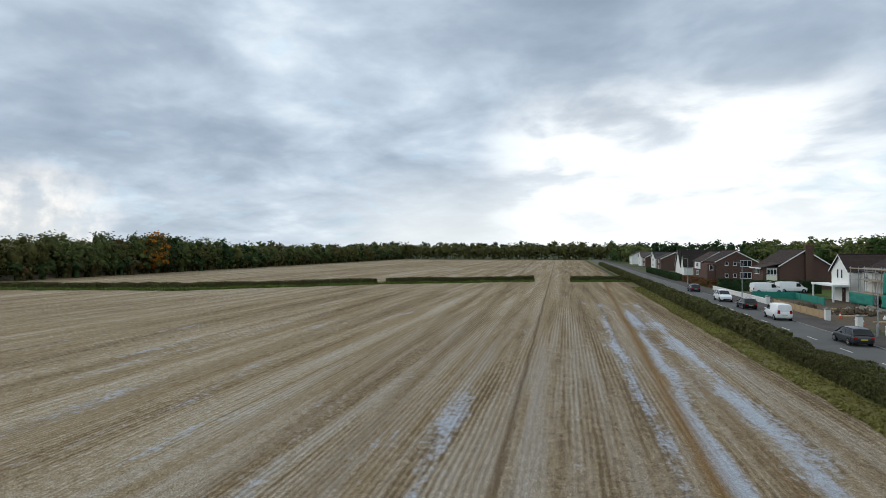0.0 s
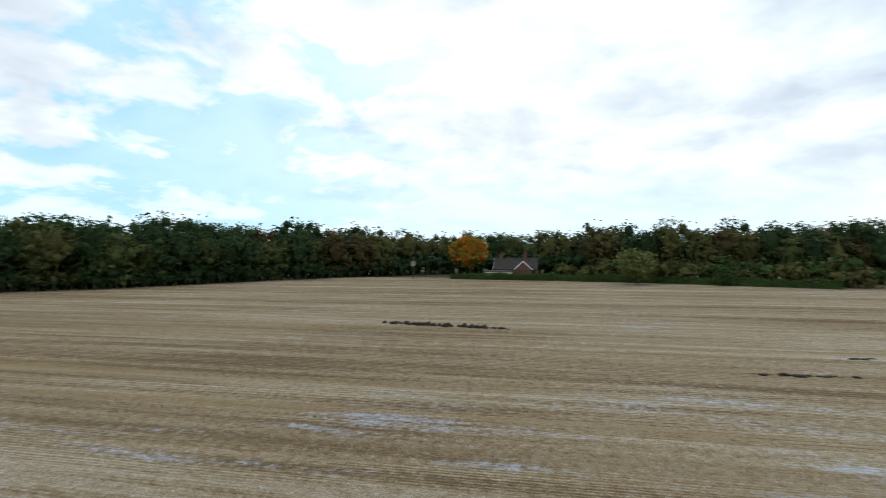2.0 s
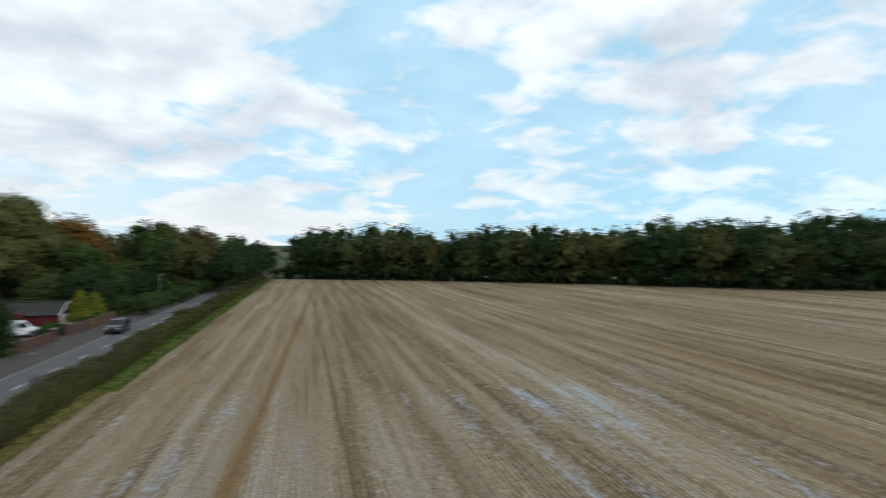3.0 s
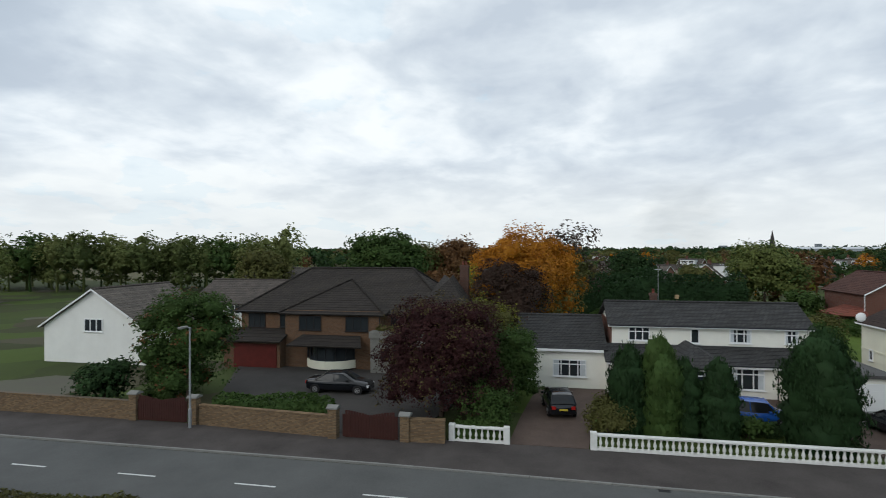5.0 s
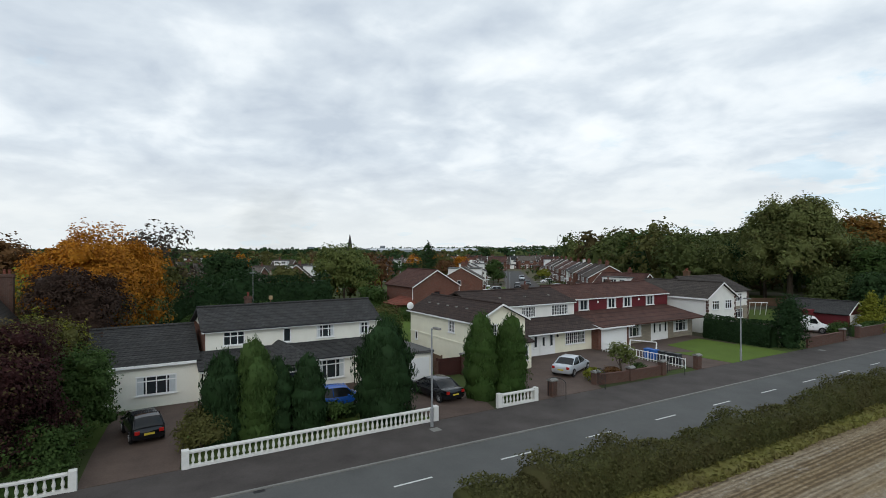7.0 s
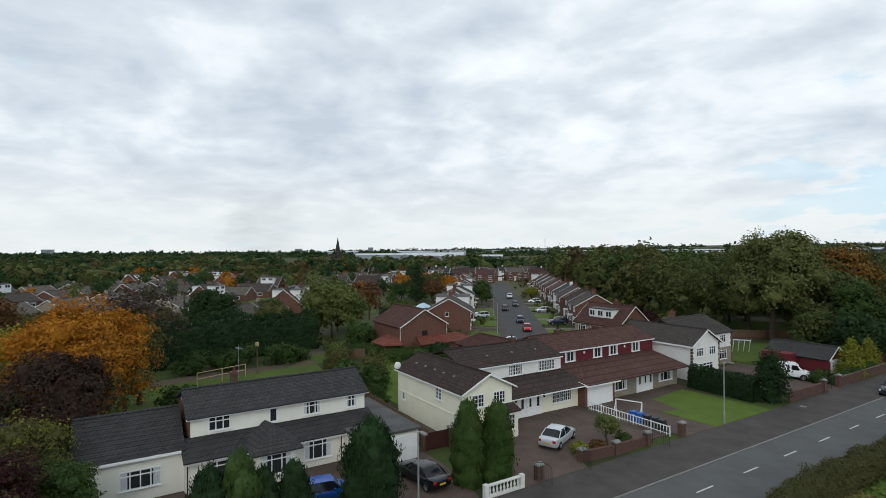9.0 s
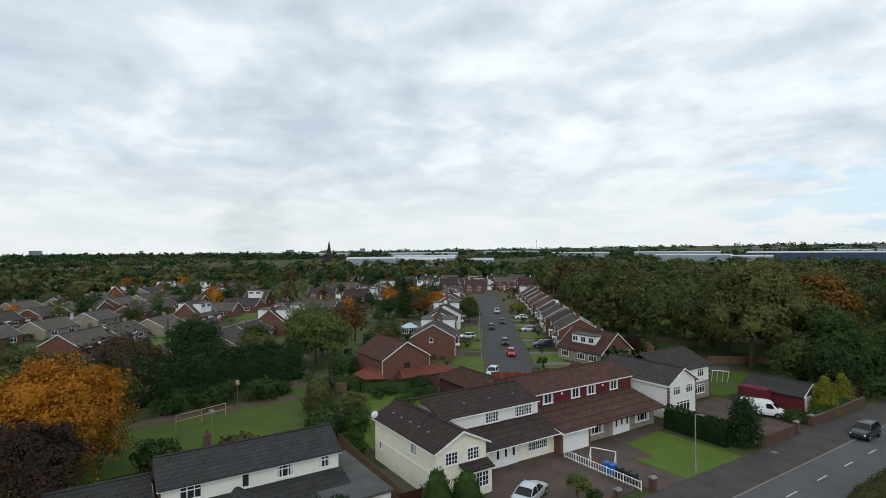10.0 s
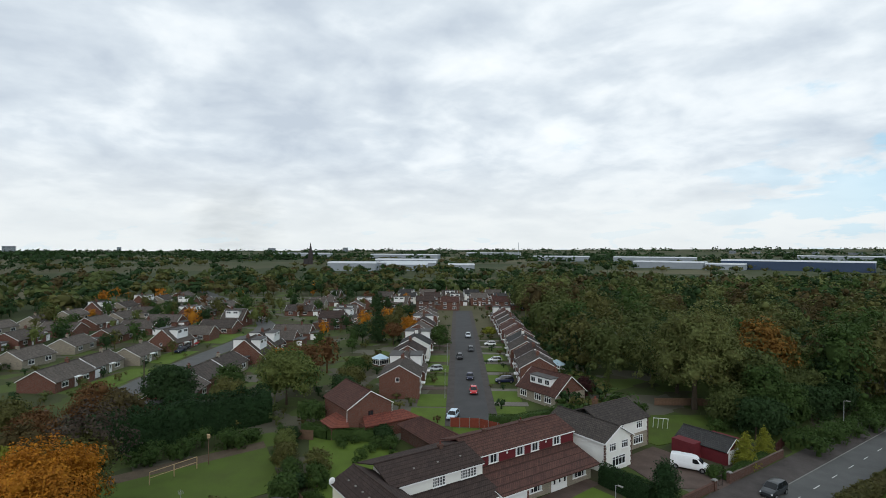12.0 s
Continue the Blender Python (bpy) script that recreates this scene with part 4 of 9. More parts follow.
sheet("drive_cream_house", [(29.0, -31.6), (29.0, -25.3), (34.0, -25.4), (37.5, -31.8), (41.4, -32.0), (41.2, -43.0), (30.2, -43.4), (30.4, -32.3)], 0.11, M_DRIVE, "red-brown block-paved drive", thick=0.1)
sheet("drive_maroon_house", [(29.0, -49.0), (29.0, -44.1), (40.6, -43.5), (41.2, -60.3), (39.2, -60.5), (38.2, -52.0), (34.0, -51.0), (35.0, -48.7)], 0.105, M_DRIVE, "red-brown block-paved drive", thick=0.1)
sheet("lawn_front", [(28.95, -59.0), (28.95, -49.0), (35.0, -48.8), (34.1, -51.0), (38.2, -52.0), (39.0, -58.8)], 0.125, M_LAWN, "clipped green front lawn", thick=0.1)
sheet("drive_white_house", [(28.95, -78.0), (28.95, -72.5), (33.5, -66.5), (43.0, -69.5), (43.4, -79.0), (36.0, -79.0)], 0.105, M_DRIVE, "brown gravel and paved forecourt", thick=0.1)
sheet("lawn_back_white_house", [(43.2, -80.0), (53.5, -80.0), (54.0, -93.0), (47.0, -103.0), (40.5, -94.0)], 0.12, M_ROUGHLAWN, "shaded green back lawn", thick=0.1)
sheet("lawn_back_dormer_house", [(60.0, 3.0), (78.0, -3.0), (80.0, -27.0), (62.0, -24.0)], 0.11, M_ROUGHLAWN, "long green back lawn", thick=0.1)
sheet("lawn_back_cream_house", [(62.0, -27.5), (80.0, -34.5), (76.6, -39.5), (64.0, -43.5), (54.0, -36.0), (52.0, -27.0)], 0.11, M_LAWN, "bright green back lawn", thick=0.1)
sheet("lawn_street_end", [(69.0, -57.2), (66.0, -60.7), (62.6, -61.8), (59.2, -61.2), (60.6, -58.2), (65.2, -54.4)], 0.115, M_LAWN, "small green lawn inside the red fence", thick=0.1)
sheet("lawn_corner", [street(2, 5.03), street(13, 5.03), street(13, 12), street(3, 12)], 0.11, M_LAWN, "green corner lawn", thick=0.1)
for i, (a, b) in enumerate(((14, 15), (31, 12), (44, 12), (57, 12))):
    sheet("lawn_street_north", [street(a, 5.03), street(a + 9, 5.03), street(a + 9, 11), street(a, 11)], 0.11, M_LAWN, "small green front lawn", thick=0.1)
M_CONC = material("concrete_drive", (0.17, 0.155, 0.135), 0.9, 0.35, 0.8, 14.0, 0.2)
for a in (15.2, 26.0, 42.2, 55.2, 69.0, 80.0, 92.0):
    sheet("drive_street", [street(a, -5.03), street(a + 2.6, -5.03), street(a + 2.6, -12), street(a, -12)], 0.105, M_CONC, "pale concrete drive beside the lawn", thick=0.1)
    sheet("drive_street", [street(a + 1.0, 5.03), street(a + 3.4, 5.03), street(a + 3.4, 12), street(a + 1.0, 12)], 0.105, M_DRIVE, "brown paved drive beside the lawn", thick=0.1)
for i, a in enumerate((6, 17.9, 33, 46, 60)):
    sheet("lawn_street_south", [street(a, -5.03), street(a + 8.5, -5.03), street(a + 8.5, -11), street(a, -11)], 0.11, M_LAWN, "small green front lawn", thick=0.1)
sheet("road_side_street", [street(2, -3.4), street(185, -3.4), street(185, 3.4), street(2, 3.4)], 0.08, M_STREET, "side street of grey asphalt", thick=0.1)
sheet("pavement_side_street", [street(2, -5.0), street(185, -5.0), street(185, -3.4), street(2, -3.4)], 0.10, M_PATH, "narrow asphalt pavement", thick=0.1)
sheet("pavement_side_street", [street(2, 3.4), street(185, 3.4), street(185, 5.0), street(2, 5.0)], 0.10, M_PATH, "narrow asphalt pavement", thick=0.1)
S2 = [(118, -4), (130.6, -11.6), (151.6, -25.5), (177, -45.2), (198, -60), (218, -68), (274, -75.3), (336, -78.4), (420, -80)]


def ribbon(name, pts, width, z, mat, label):
    left, right = [], []
    for i, p in enumerate(pts):
        a, b = pts[max(0, i - 1)], pts[min(len(pts) - 1, i + 1)]
        l = math.hypot(b[0] - a[0], b[1] - a[1])
        nx, ny = -(b[1] - a[1]) / l * width / 2, (b[0] - a[0]) / l * width / 2
        left.append((p[0] + nx, p[1] + ny))
        right.append((p[0] - nx, p[1] - ny))
    return sheet(name, left + right[::-1], z, mat, label)


ribbon("ground_estate", S2, 120, 0.045, garden_material("estate_gardens", (0.07, 0.085, 0.032), (0.05, 0.045, 0.032), 8.0), "patchwork of small gardens")
ribbon("road_estate", S2, 7.0, 0.08, M_ROAD, "curving estate road of pale asphalt")
ribbon("road_estate_cul_de_sac", [(225, 6), (262, 1), (305, 0), (330, -2)], 6.5, 0.08, M_ROAD, "short estate road of grey asphalt")
sheet("lawn_estate", [(134, -8.0), (150, -19.5), (154, -14), (141, -3)], 0.12, M_LAWN, "mown green front lawns", thick=0.05)
sheet("lawn_estate", [(155, -22.5), (170, -33), (175, -27), (161, -17)], 0.12, M_LAWN, "mown green front lawns", thick=0.05)
sheet("lawn_estate", [(180, -42), (196, -54), (202, -47), (187, -36)], 0.12, M_LAWN, "mown green front lawns", thick=0.05)


sheet("soil_bed", [(79.0, -5.0), (81.0, -27.0), (78.0, -26.6), (75.8, -4.4)], 0.118, M_SOIL, "bare brown soil bed along the lawn")


# dark spoil left along the field drain
def spoil(name, x0, y0, x1, y1, w, h, seed):
    rng = np.random.default_rng(seed)
    items = []
    n = int(math.hypot(x1 - x0, y1 - y0) / 0.42) + 1
    for i in range(n):
        if rng.random() < 0.12:
            continue
        f = (i + rng.uniform(0.2, 0.8)) / n
        taper = 0.45 + 0.55 * math.sin(math.pi * f) ** 0.5
        items.append(ball((x0 + (x1 - x0) * f + rng.normal(0, w * 0.35), y0 + (y1 - y0) * f, 0.08), np.array((w, 0.45, h)) * rng.uniform(0.35, 1.15) * taper, rng, 7, 5, 0.4))
    v, q = join_quads(items)
    return tagged(link_mesh(name, mesh_quads(name, v, q), M_PEAT), "low broken line of dark dug earth on the stubble", "earth", "", "stuff")


spoil("earth_heap", -64.5, -22.3, -61.8, -5.4, 0.7, 0.35, 1)
spoil("earth_heap", -43.2, 13.6, -43.4, 20.6, 0.4, 0.14, 2)
spoil("earth_heap", -50.4, 22.6, -50.9, 25.4, 0.35, 0.12, 3)


# ---- houses along the main road ----
def lattice(bm, axis, near, far, ubars, zbars):
    """One connected frame: crossing bars given by their spans along the wall and in height."""
    us = sorted({v for p in ubars for v in p})
    zs = sorted({v for p in zbars for v in p})

    def solid(i, j):
        if not (0 <= i < len(us) - 1 and 0 <= j < len(zs) - 1):
            return False
        uc, zc = (us[i] + us[i + 1]) / 2, (zs[j] + zs[j + 1]) / 2
        return any(p[0] < uc < p[1] for p in ubars) or any(p[0] < zc < p[1] for p in zbars)
    made = {}

    def vert(i, j, d):
        if (i, j, d) not in made:
            made[i, j, d] = bm.verts.new((d, us[i], zs[j]) if axis == "x" else (us[i], d, zs[j]))
        return made[i, j, d]
    for i in range(len(us) - 1):
        for j in range(len(zs) - 1):
            if not solid(i, j):
                continue
            for d in (near, far):
                bm.faces.new((vert(i, j, d), vert(i + 1, j, d), vert(i + 1, j + 1, d), vert(i, j + 1, d)))
            for (di, dj), (p, q) in (((-1, 0), ((i, j), (i, j + 1))), ((1, 0), ((i + 1, j), (i + 1, j + 1))), ((0, -1), ((i, j), (i + 1, j))), ((0, 1), ((i, j + 1), (i + 1, j + 1)))):
                if not solid(i + di, j + dj):
                    bm.faces.new((vert(*p, near), vert(*q, near), vert(*q, far), vert(*p, far)))
    bmesh.ops.recalc_face_normals(bm, faces=bm.faces[:])
    return bm


class Site:
    """Parts of one house, given in world metres and kept round its base."""

    def __init__(self, name, x, y, label, category="house", group=""):
        self.ob = thing(name, pose(x, y, 0), label, category, group)
        self.x, self.y = x, y

    def put(self, name, bm, mat, parent=None, label=""):
        bmesh.ops.translate(bm, verts=bm.verts[:], vec=(-self.x, -self.y, 0))
        return part(name, bm, mat, parent or self.ob, label)

    def window(self, axis, at, side, u, z, w, h, nx=2, top=0.0, frame_mat=None, curtain=False, bars=0, parent=None):
        """A framed window in the wall plane axis = at, looking to side (+1 or -1); u is its middle along the wall, z its sill."""
        frame_mat = frame_mat or M_UPVC
        b = 0.075
        u0, u1 = u - w / 2, u + w / 2
        ubars = [(u0, u0 + b), (u1 - b, u1)] + [(u0 + w * i / nx - b / 2, u0 + w * i / nx + b / 2) for i in range(1, nx)]
        zbars = [(z, z + b), (z + h - b, z + h)] + ([(z + h - top - b / 2, z + h - top + b / 2)] if top else [])
        if bars:
            ubars += [(u0 + w * (j + 0.5) / nx - 0.014, u0 + w * (j + 0.5) / nx + 0.014) for j in range(nx)]
            zbars += [(z + h * i / (bars + 1) - 0.014, z + h * i / (bars + 1) + 0.014) for i in range(1, bars + 1)]

        def slab_box(bm, s, near, far):
            lo, hi = sorted((at + side * near, at + side * far))
            box(bm, lo, hi, s[0], s[1], s[2], s[3]) if axis == "x" else box(bm, s[0], s[1], lo, hi, s[2], s[3])
        bm = bmesh.new()
        lattice(bm, axis, at + side * 0.012, at + side * 0.075, ubars, zbars)
        win = self.put("window", bm, frame_mat, parent)
        bm = bmesh.new()
        slab_box(bm, (u0 - 0.06, u1 + 0.06, z - 0.06, z - 0.002), 0.012, 0.13)
        self.put("window_sill", bm, frame_mat, win)
        bm = bmesh.new()
        slab_box(bm, (u0 + b * 0.5, u1 - b * 0.5, z + b * 0.5, z + h - b * 0.5), 0.015, 0.03)
        self.put("pane", bm, M_GLASS, win)
        if curtain:
            bm = bmesh.new()
            k = w * 0.16
            slab_box(bm, (u0 + b, u0 + b + k, z + b, z + h - b), 0.031, 0.034)
            self.put("curtain", bm, M_NET, win)
            bm = bmesh.new()
            slab_box(bm, (u1 - b - k, u1 - b, z + b, z + h - b), 0.031, 0.034)
            self.put("curtain", bm, M_NET, win)
        return win

    def gutter(self, a, b, mat=None):
        bm = bmesh.new()
        tube(bm, a, b, 0.06, 0.06, 8)
        return self.put("gutter", bm, mat or M_UPVC)

    def pipe(self, x, y, z0, z1, mat=None):
        bm = bmesh.new()
        tube(bm, (x, y, z0), (x, y, z1), 0.04, 0.04, 8)
        return self.put("downpipe", bm, mat or M_BLACK)

    def chimney(self, x, y, z0, z1, w=0.7, d=0.55, mat=None, pots=2):
        c = self.put("chimney", boxes((x - w / 2, x + w / 2, y - d / 2, y + d / 2, z0, z1), (x - w / 2 - 0.06, x + w / 2 + 0.06, y - d / 2 - 0.06, y + d / 2 + 0.06, z1 - 0.22, z1 - 0.08)), mat or M_BRICK)
        for i in range(pots):
            bm = bmesh.new()
            lathe(bm, [(0.11, 0), (0.1, 0.05), (0.09, 0.3), (0.11, 0.33), (0.11, 0.36)], 8, (x, y + (i - (pots - 1) / 2) * 0.3, z1))
            self.put("chimney_pot", bm, M_TERRA, c)
        return c


def panel_door(s, axis, at, side, u, z, w, h, mat, name="front_door"):
    """A door leaf with raised panels and an oval light, in its frame."""
    def pos(bm, u0, u1, z0, z1, near, far):
        lo, hi = sorted((at + side * near, at + side * far))
        box(bm, lo, hi, u0, u1, z0, z1) if axis == "x" else box(bm, u0, u1, lo, hi, z0, z1)
    bm = bmesh.new()
    pos(bm, u - w / 2, u + w / 2, z, z + h, 0.01, 0.05)
    pos(bm, u - w / 2 + 0.1, u - 0.05, z + 0.15, z + 0.8, 0.05, 0.065)
    pos(bm, u + 0.05, u + w / 2 - 0.1, z + 0.15, z + 0.8, 0.05, 0.065)
    door = s.put(name, bm, mat)
    bm = bmesh.new()
    pos(bm, u - 0.13, u + 0.13, z + 1.0, z + 1.85, 0.05, 0.058)
    s.put("door_light", bm, M_GLASS, door)
    bm = bmesh.new()
    pos(bm, u + w / 2 - 0.14, u + w / 2 - 0.06, z + 1.0, z + 1.05, 0.05, 0.1)
    s.put("handle", bm, M_STEEL, door)
    return door


def garage_door(s, axis, at, side, u, z, w, h, mat, ribs=5):
    def pos(bm, u0, u1, z0, z1, near, far):
        lo, hi = sorted((at + side * near, at + side * far))
        box(bm, lo, hi, u0, u1, z0, z1) if axis == "x" else box(bm, u0, u1, lo, hi, z0, z1)
    bm = bmesh.new()
    pos(bm, u - w / 2, u + w / 2, z, z + h, 0.01, 0.04)
    door = s.put("garage_door", bm, mat)
    for i in range(ribs):
        bm = bmesh.new()
        pos(bm, u - w / 2 + 0.05, u + w / 2 - 0.05, z + h * (i + 0.08) / ribs, z + h * (i + 0.92) / ribs, 0.04, 0.06)
        s.put("door_panel", bm, mat, door)
    return door


def gable_roof_y(s, x0, x1, y0, y1, eave, ridge, mat, over=0.3, courses=14, rx=None, name="roof"):
    """Ridge along y."""
    rx = (x0 + x1) / 2 if rx is None else rx
    k0, k1 = (ridge - eave) / (rx - x0), (ridge - eave) / (x1 - rx)
    bm = bmesh.new()
    slab(bm, (x0 - over, y1 + over, eave - k0 * over), (x0 - over, y0 - over, eave - k0 * over), (rx, y0 - over, ridge), (rx, y1 + over, ridge), 0.13, courses)
    slab(bm, (x1 + over, y0 - over, eave - k1 * over), (x1 + over, y1 + over, eave - k1 * over), (rx, y1 + over, ridge), (rx, y0 - over, ridge), 0.13, courses)
    roof = s.put(name, bm, mat)
    bm = bmesh.new()
    n = max(2, int((y1 - y0 + 2 * over) / 0.45))
    for i in range(n):
        a = y0 - over + (y1 - y0 + 2 * over) * i / n
        b = y0 - over + (y1 - y0 + 2 * over) * (i + 1) / n
        tube(bm, (rx, a, ridge + 0.02), (rx, b - 0.015, ridge + 0.02), 0.12, 0.11, 8)
    s.put("ridge_tiles", bm, mat, roof)
    return roof


def gable_roof_x(s, x0, x1, y0, y1, eave, ridge, mat, over=0.3, courses=12, name="roof", front=0.3, back=0.3):
    """Ridge along x."""
    ry = (y0 + y1) / 2
    k = (ridge - eave) / (ry - y0)
    bm = bmesh.new()
    slab(bm, (x0 - front, y0 - over, eave - k * over), (x1 + back, y0 - over, eave - k * over), (x1 + back, ry, ridge), (x0 - front, ry, ridge), 0.13, courses)
    slab(bm, (x1 + back, y1 + over, eave - k * over), (x0 - front, y1 + over, eave - k * over), (x0 - front, ry, ridge), (x1 + back, ry, ridge), 0.13, courses)
    roof = s.put(name, bm, mat)
    bm = bmesh.new()
    n = max(2, int((x1 - x0 + front + back) / 0.45))
    for i in range(n):
        a = x0 - front + (x1 - x0 + front + back) * i / n
        b = x0 - front + (x1 - x0 + front + back) * (i + 1) / n
        tube(bm, (a, ry, ridge + 0.02), (b - 0.015, ry, ridge + 0.02), 0.12, 0.11, 8)
    s.put("ridge_tiles", bm, mat, roof)
    return roof


def barge_x(s, x, y0, y1, eave, ridge, over=0.3, mat=None, side=-1, w=0.13):
    """White boards along the slopes of a gable that looks along x."""
    ry = (y0 + y1) / 2
    k = (ridge - eave) / (ry - y0)
    bm = bmesh.new()
    for ya, yb in ((y0 - over, ry), (y1 + over, ry)):
        za, zb = eave - k * over, ridge
        prism(bm, [(ya, za - w), (yb, zb - w), (yb, zb + 0.03), (ya, za + 0.03)], "x", x, x + side * 0.05)
    return s.put("bargeboard", bm, mat or M_UPVC)


def barge_y(s, y, x0, x1, eave, ridge, over=0.3, mat=None, side=-1, w=0.2, rx=None):
    rx = (x0 + x1) / 2 if rx is None else rx
    bm = bmesh.new()
    for xa in (x0, x1):
        k = (ridge - eave) / abs(rx - xa)
        xo = xa - over if xa < rx else xa + over
        prism(bm, [(xo, eave - k * over - w), (rx, ridge - w), (rx, ridge + 0.03), (xo, eave - k * over + 0.03)], "y", y, y + side * 0.05)
    return s.put("bargeboard", bm, mat or M_UPVC)


def dormer_house():
    """Cream-rendered house with a full-width upper floor set back over slate, and a lower wing."""
    s = Site("dormer_house", 45, -10, "cream-rendered house with a wide slate dormer floor and bay porch")
    yl, yr = -4.75, -19.0
    body = s.put("wall", boxes((40.8, 50.5, -19.2, -4.6, -0.1, 2.55)), M_OFFWHITE)
    s.put("wall", boxes((42.95, 49.6, yr, -5.15, 2.55, 4.95)), M_OFFWHITE, None)
    # side cheeks of the upper floor in brick
    s.put("wall", boxes((42.99, 49.4, -5.15, -5.05, 3.0, 4.9)), M_BRICK, None, "red brick cheek of the upper floor")
    gable_roof_y(s, 42.9, 49.7, yr, -5.1, 4.95, 6.35, M_SLATE, 0.28, 20, 45.6)
    bm = bmesh.new()
    prism(bm, [(42.95, 4.9), (49.6, 4.9), (45.6, 6.2)], "y", yr + 0.02, yr + 0.1)
    s.put("gable", bm, M_OFFWHITE)
    bm = bmesh.new()
    prism(bm, [(42.95, 4.9), (49.6, 4.9), (45.6, 6.2)], "y", -5.25, -5.17)
    s.put("gable", bm, M_OFFWHITE)
    s.put("fascia", boxes((42.58, 42.64, yr - 0.25, -4.85, 4.68, 4.82)), M_UPVC)
    bm = bmesh.new()
    slab(bm, (40.35, -4.4, 2.48), (40.35, -19.3, 2.48), (42.98, -19.3, 3.38), (42.98, -4.4, 3.38), 0.12, 14)
    skirt = s.put("lower_roof", bm, M_SLATE)
    s.put("fascia", boxes((40.36, 40.42, -19.3, -4.5, 2.24, 2.42)), M_UPVC)
    s.gutter((40.32, -19.3, 2.44), (40.32, -4.4, 2.44), M_BLACK)
    s.gutter((42.55, -19.25, 4.82), (42.55, -4.9, 4.82), M_BLACK)
    s.pipe(40.76, -4.7, 0, 2.4)
    s.pipe(40.76, -16.0, 0, 2.4)
    # upper windows
    s.window("x", 42.95, -1, -7.15, 3.62, 1.55, 1.05, 3, 0.35)
    s.window("x", 42.95, -1, -11.15, 3.52, 0.62, 1.1, 1, 0, None)
    s.window("x", 42.95, -1, -14.3, 3.62, 1.5, 1.05, 3, 0.35, curtain=True)
    s.window("x", 42.95, -1, -17.75, 3.65, 0.95, 1.0, 2, 0.35, curtain=True)
    # ground floor
    s.window("x", 40.8, -1, -7.0, 0.75, 2.3, 1.35, 3, 0.35, curtain=True)
    s.window("x", 40.8, -1, -14.05, 0.7, 2.2, 1.5, 3, 0.4, curtain=True)
    # bay porch with a little hipped roof
    bm = bmesh.new()
    prism(bm, [(-11.9, 0.0), (-9.1, 0.0), (-9.1, 2.5), (-11.9, 2.5)], "x", 39.5, 40.8)
    porch = s.put("porch", bm, M_OFFWHITE)
    bm = bmesh.new()
    a, b, c, d = (39.1, -8.6, 2.4), (39.1, -12.4, 2.4), (40.6, -10.5, 3.75), (43.1, -10.5, 3.75)
    slab(bm, a, b, c, c, 0.1, 6)
    slab(bm, (41.6, -8.6, 2.75), a, c, d, 0.1, 6)
    slab(bm, b, (41.6, -12.4, 2.75), d, c, 0.1, 6)
    s.put("porch_roof", bm, M_SLATE, porch)
    s.window("x", 39.5, -1, -10.5, 0.75, 2.2, 1.5, 3, 0.4, curtain=True)
    # lower wing on the north side
    s.put("wall", boxes((41.85, 50.0, -4.6, 1.9, -0.1, 3.15)), M_OFFWHITE)
    gable_roof_y(s, 41.85, 50.0, -4.45, 1.9, 3.15, 5.1, M_SLATE, 0.25, 20)
    bm = bmesh.new()
    prism(bm, [(41.85, 3.1), (50.0, 3.1), (45.9, 5.0)], "y", 1.7, 1.85)
    s.put("gable", bm, M_OFFWHITE)
    s.put("fascia", boxes((41.5, 41.56, -4.4, 2.1, 2.85, 3.03)), M_UPVC)
    s.window("x", 41.85, -1, -1.9, 0.9, 2.5, 1.3, 4, 0.35, curtain=True)
    # flat-roofed garage on the south side
    g = s.put("garage", boxes((38.0, 48.0, -21.6, -16.3, -0.1, 2.45)), M_OFFWHITE)
    s.put("garage_roof", boxes((37.8, 48.2, -21.75, -16.2, 2.45, 2.65)), M_FELT, g)
    garage_door(s, "x", 38.0, -1, -20.2, 0.0, 2.3, 2.1, M_UPVC)
    s.chimney(47.2, -9.0, 5.6, 6.95, 0.55, 0.5, M_BRICK_DARK, 1)
    bm = bmesh.new()
    tube(bm, (47.2, -9.4, 6.3), (47.2, -9.4, 9.2), 0.022, 0.018)
    tube(bm, (46.7, -9.4, 8.9), (47.7, -9.4, 8.9), 0.012, 0.012)
    for i in range(5):
        tube(bm, (46.8 + i * 0.2, -9.65, 8.9), (46.8 + i * 0.2, -9.15, 8.9), 0.008, 0.008, 5)
    s.put("aerial", bm, M_STEEL)


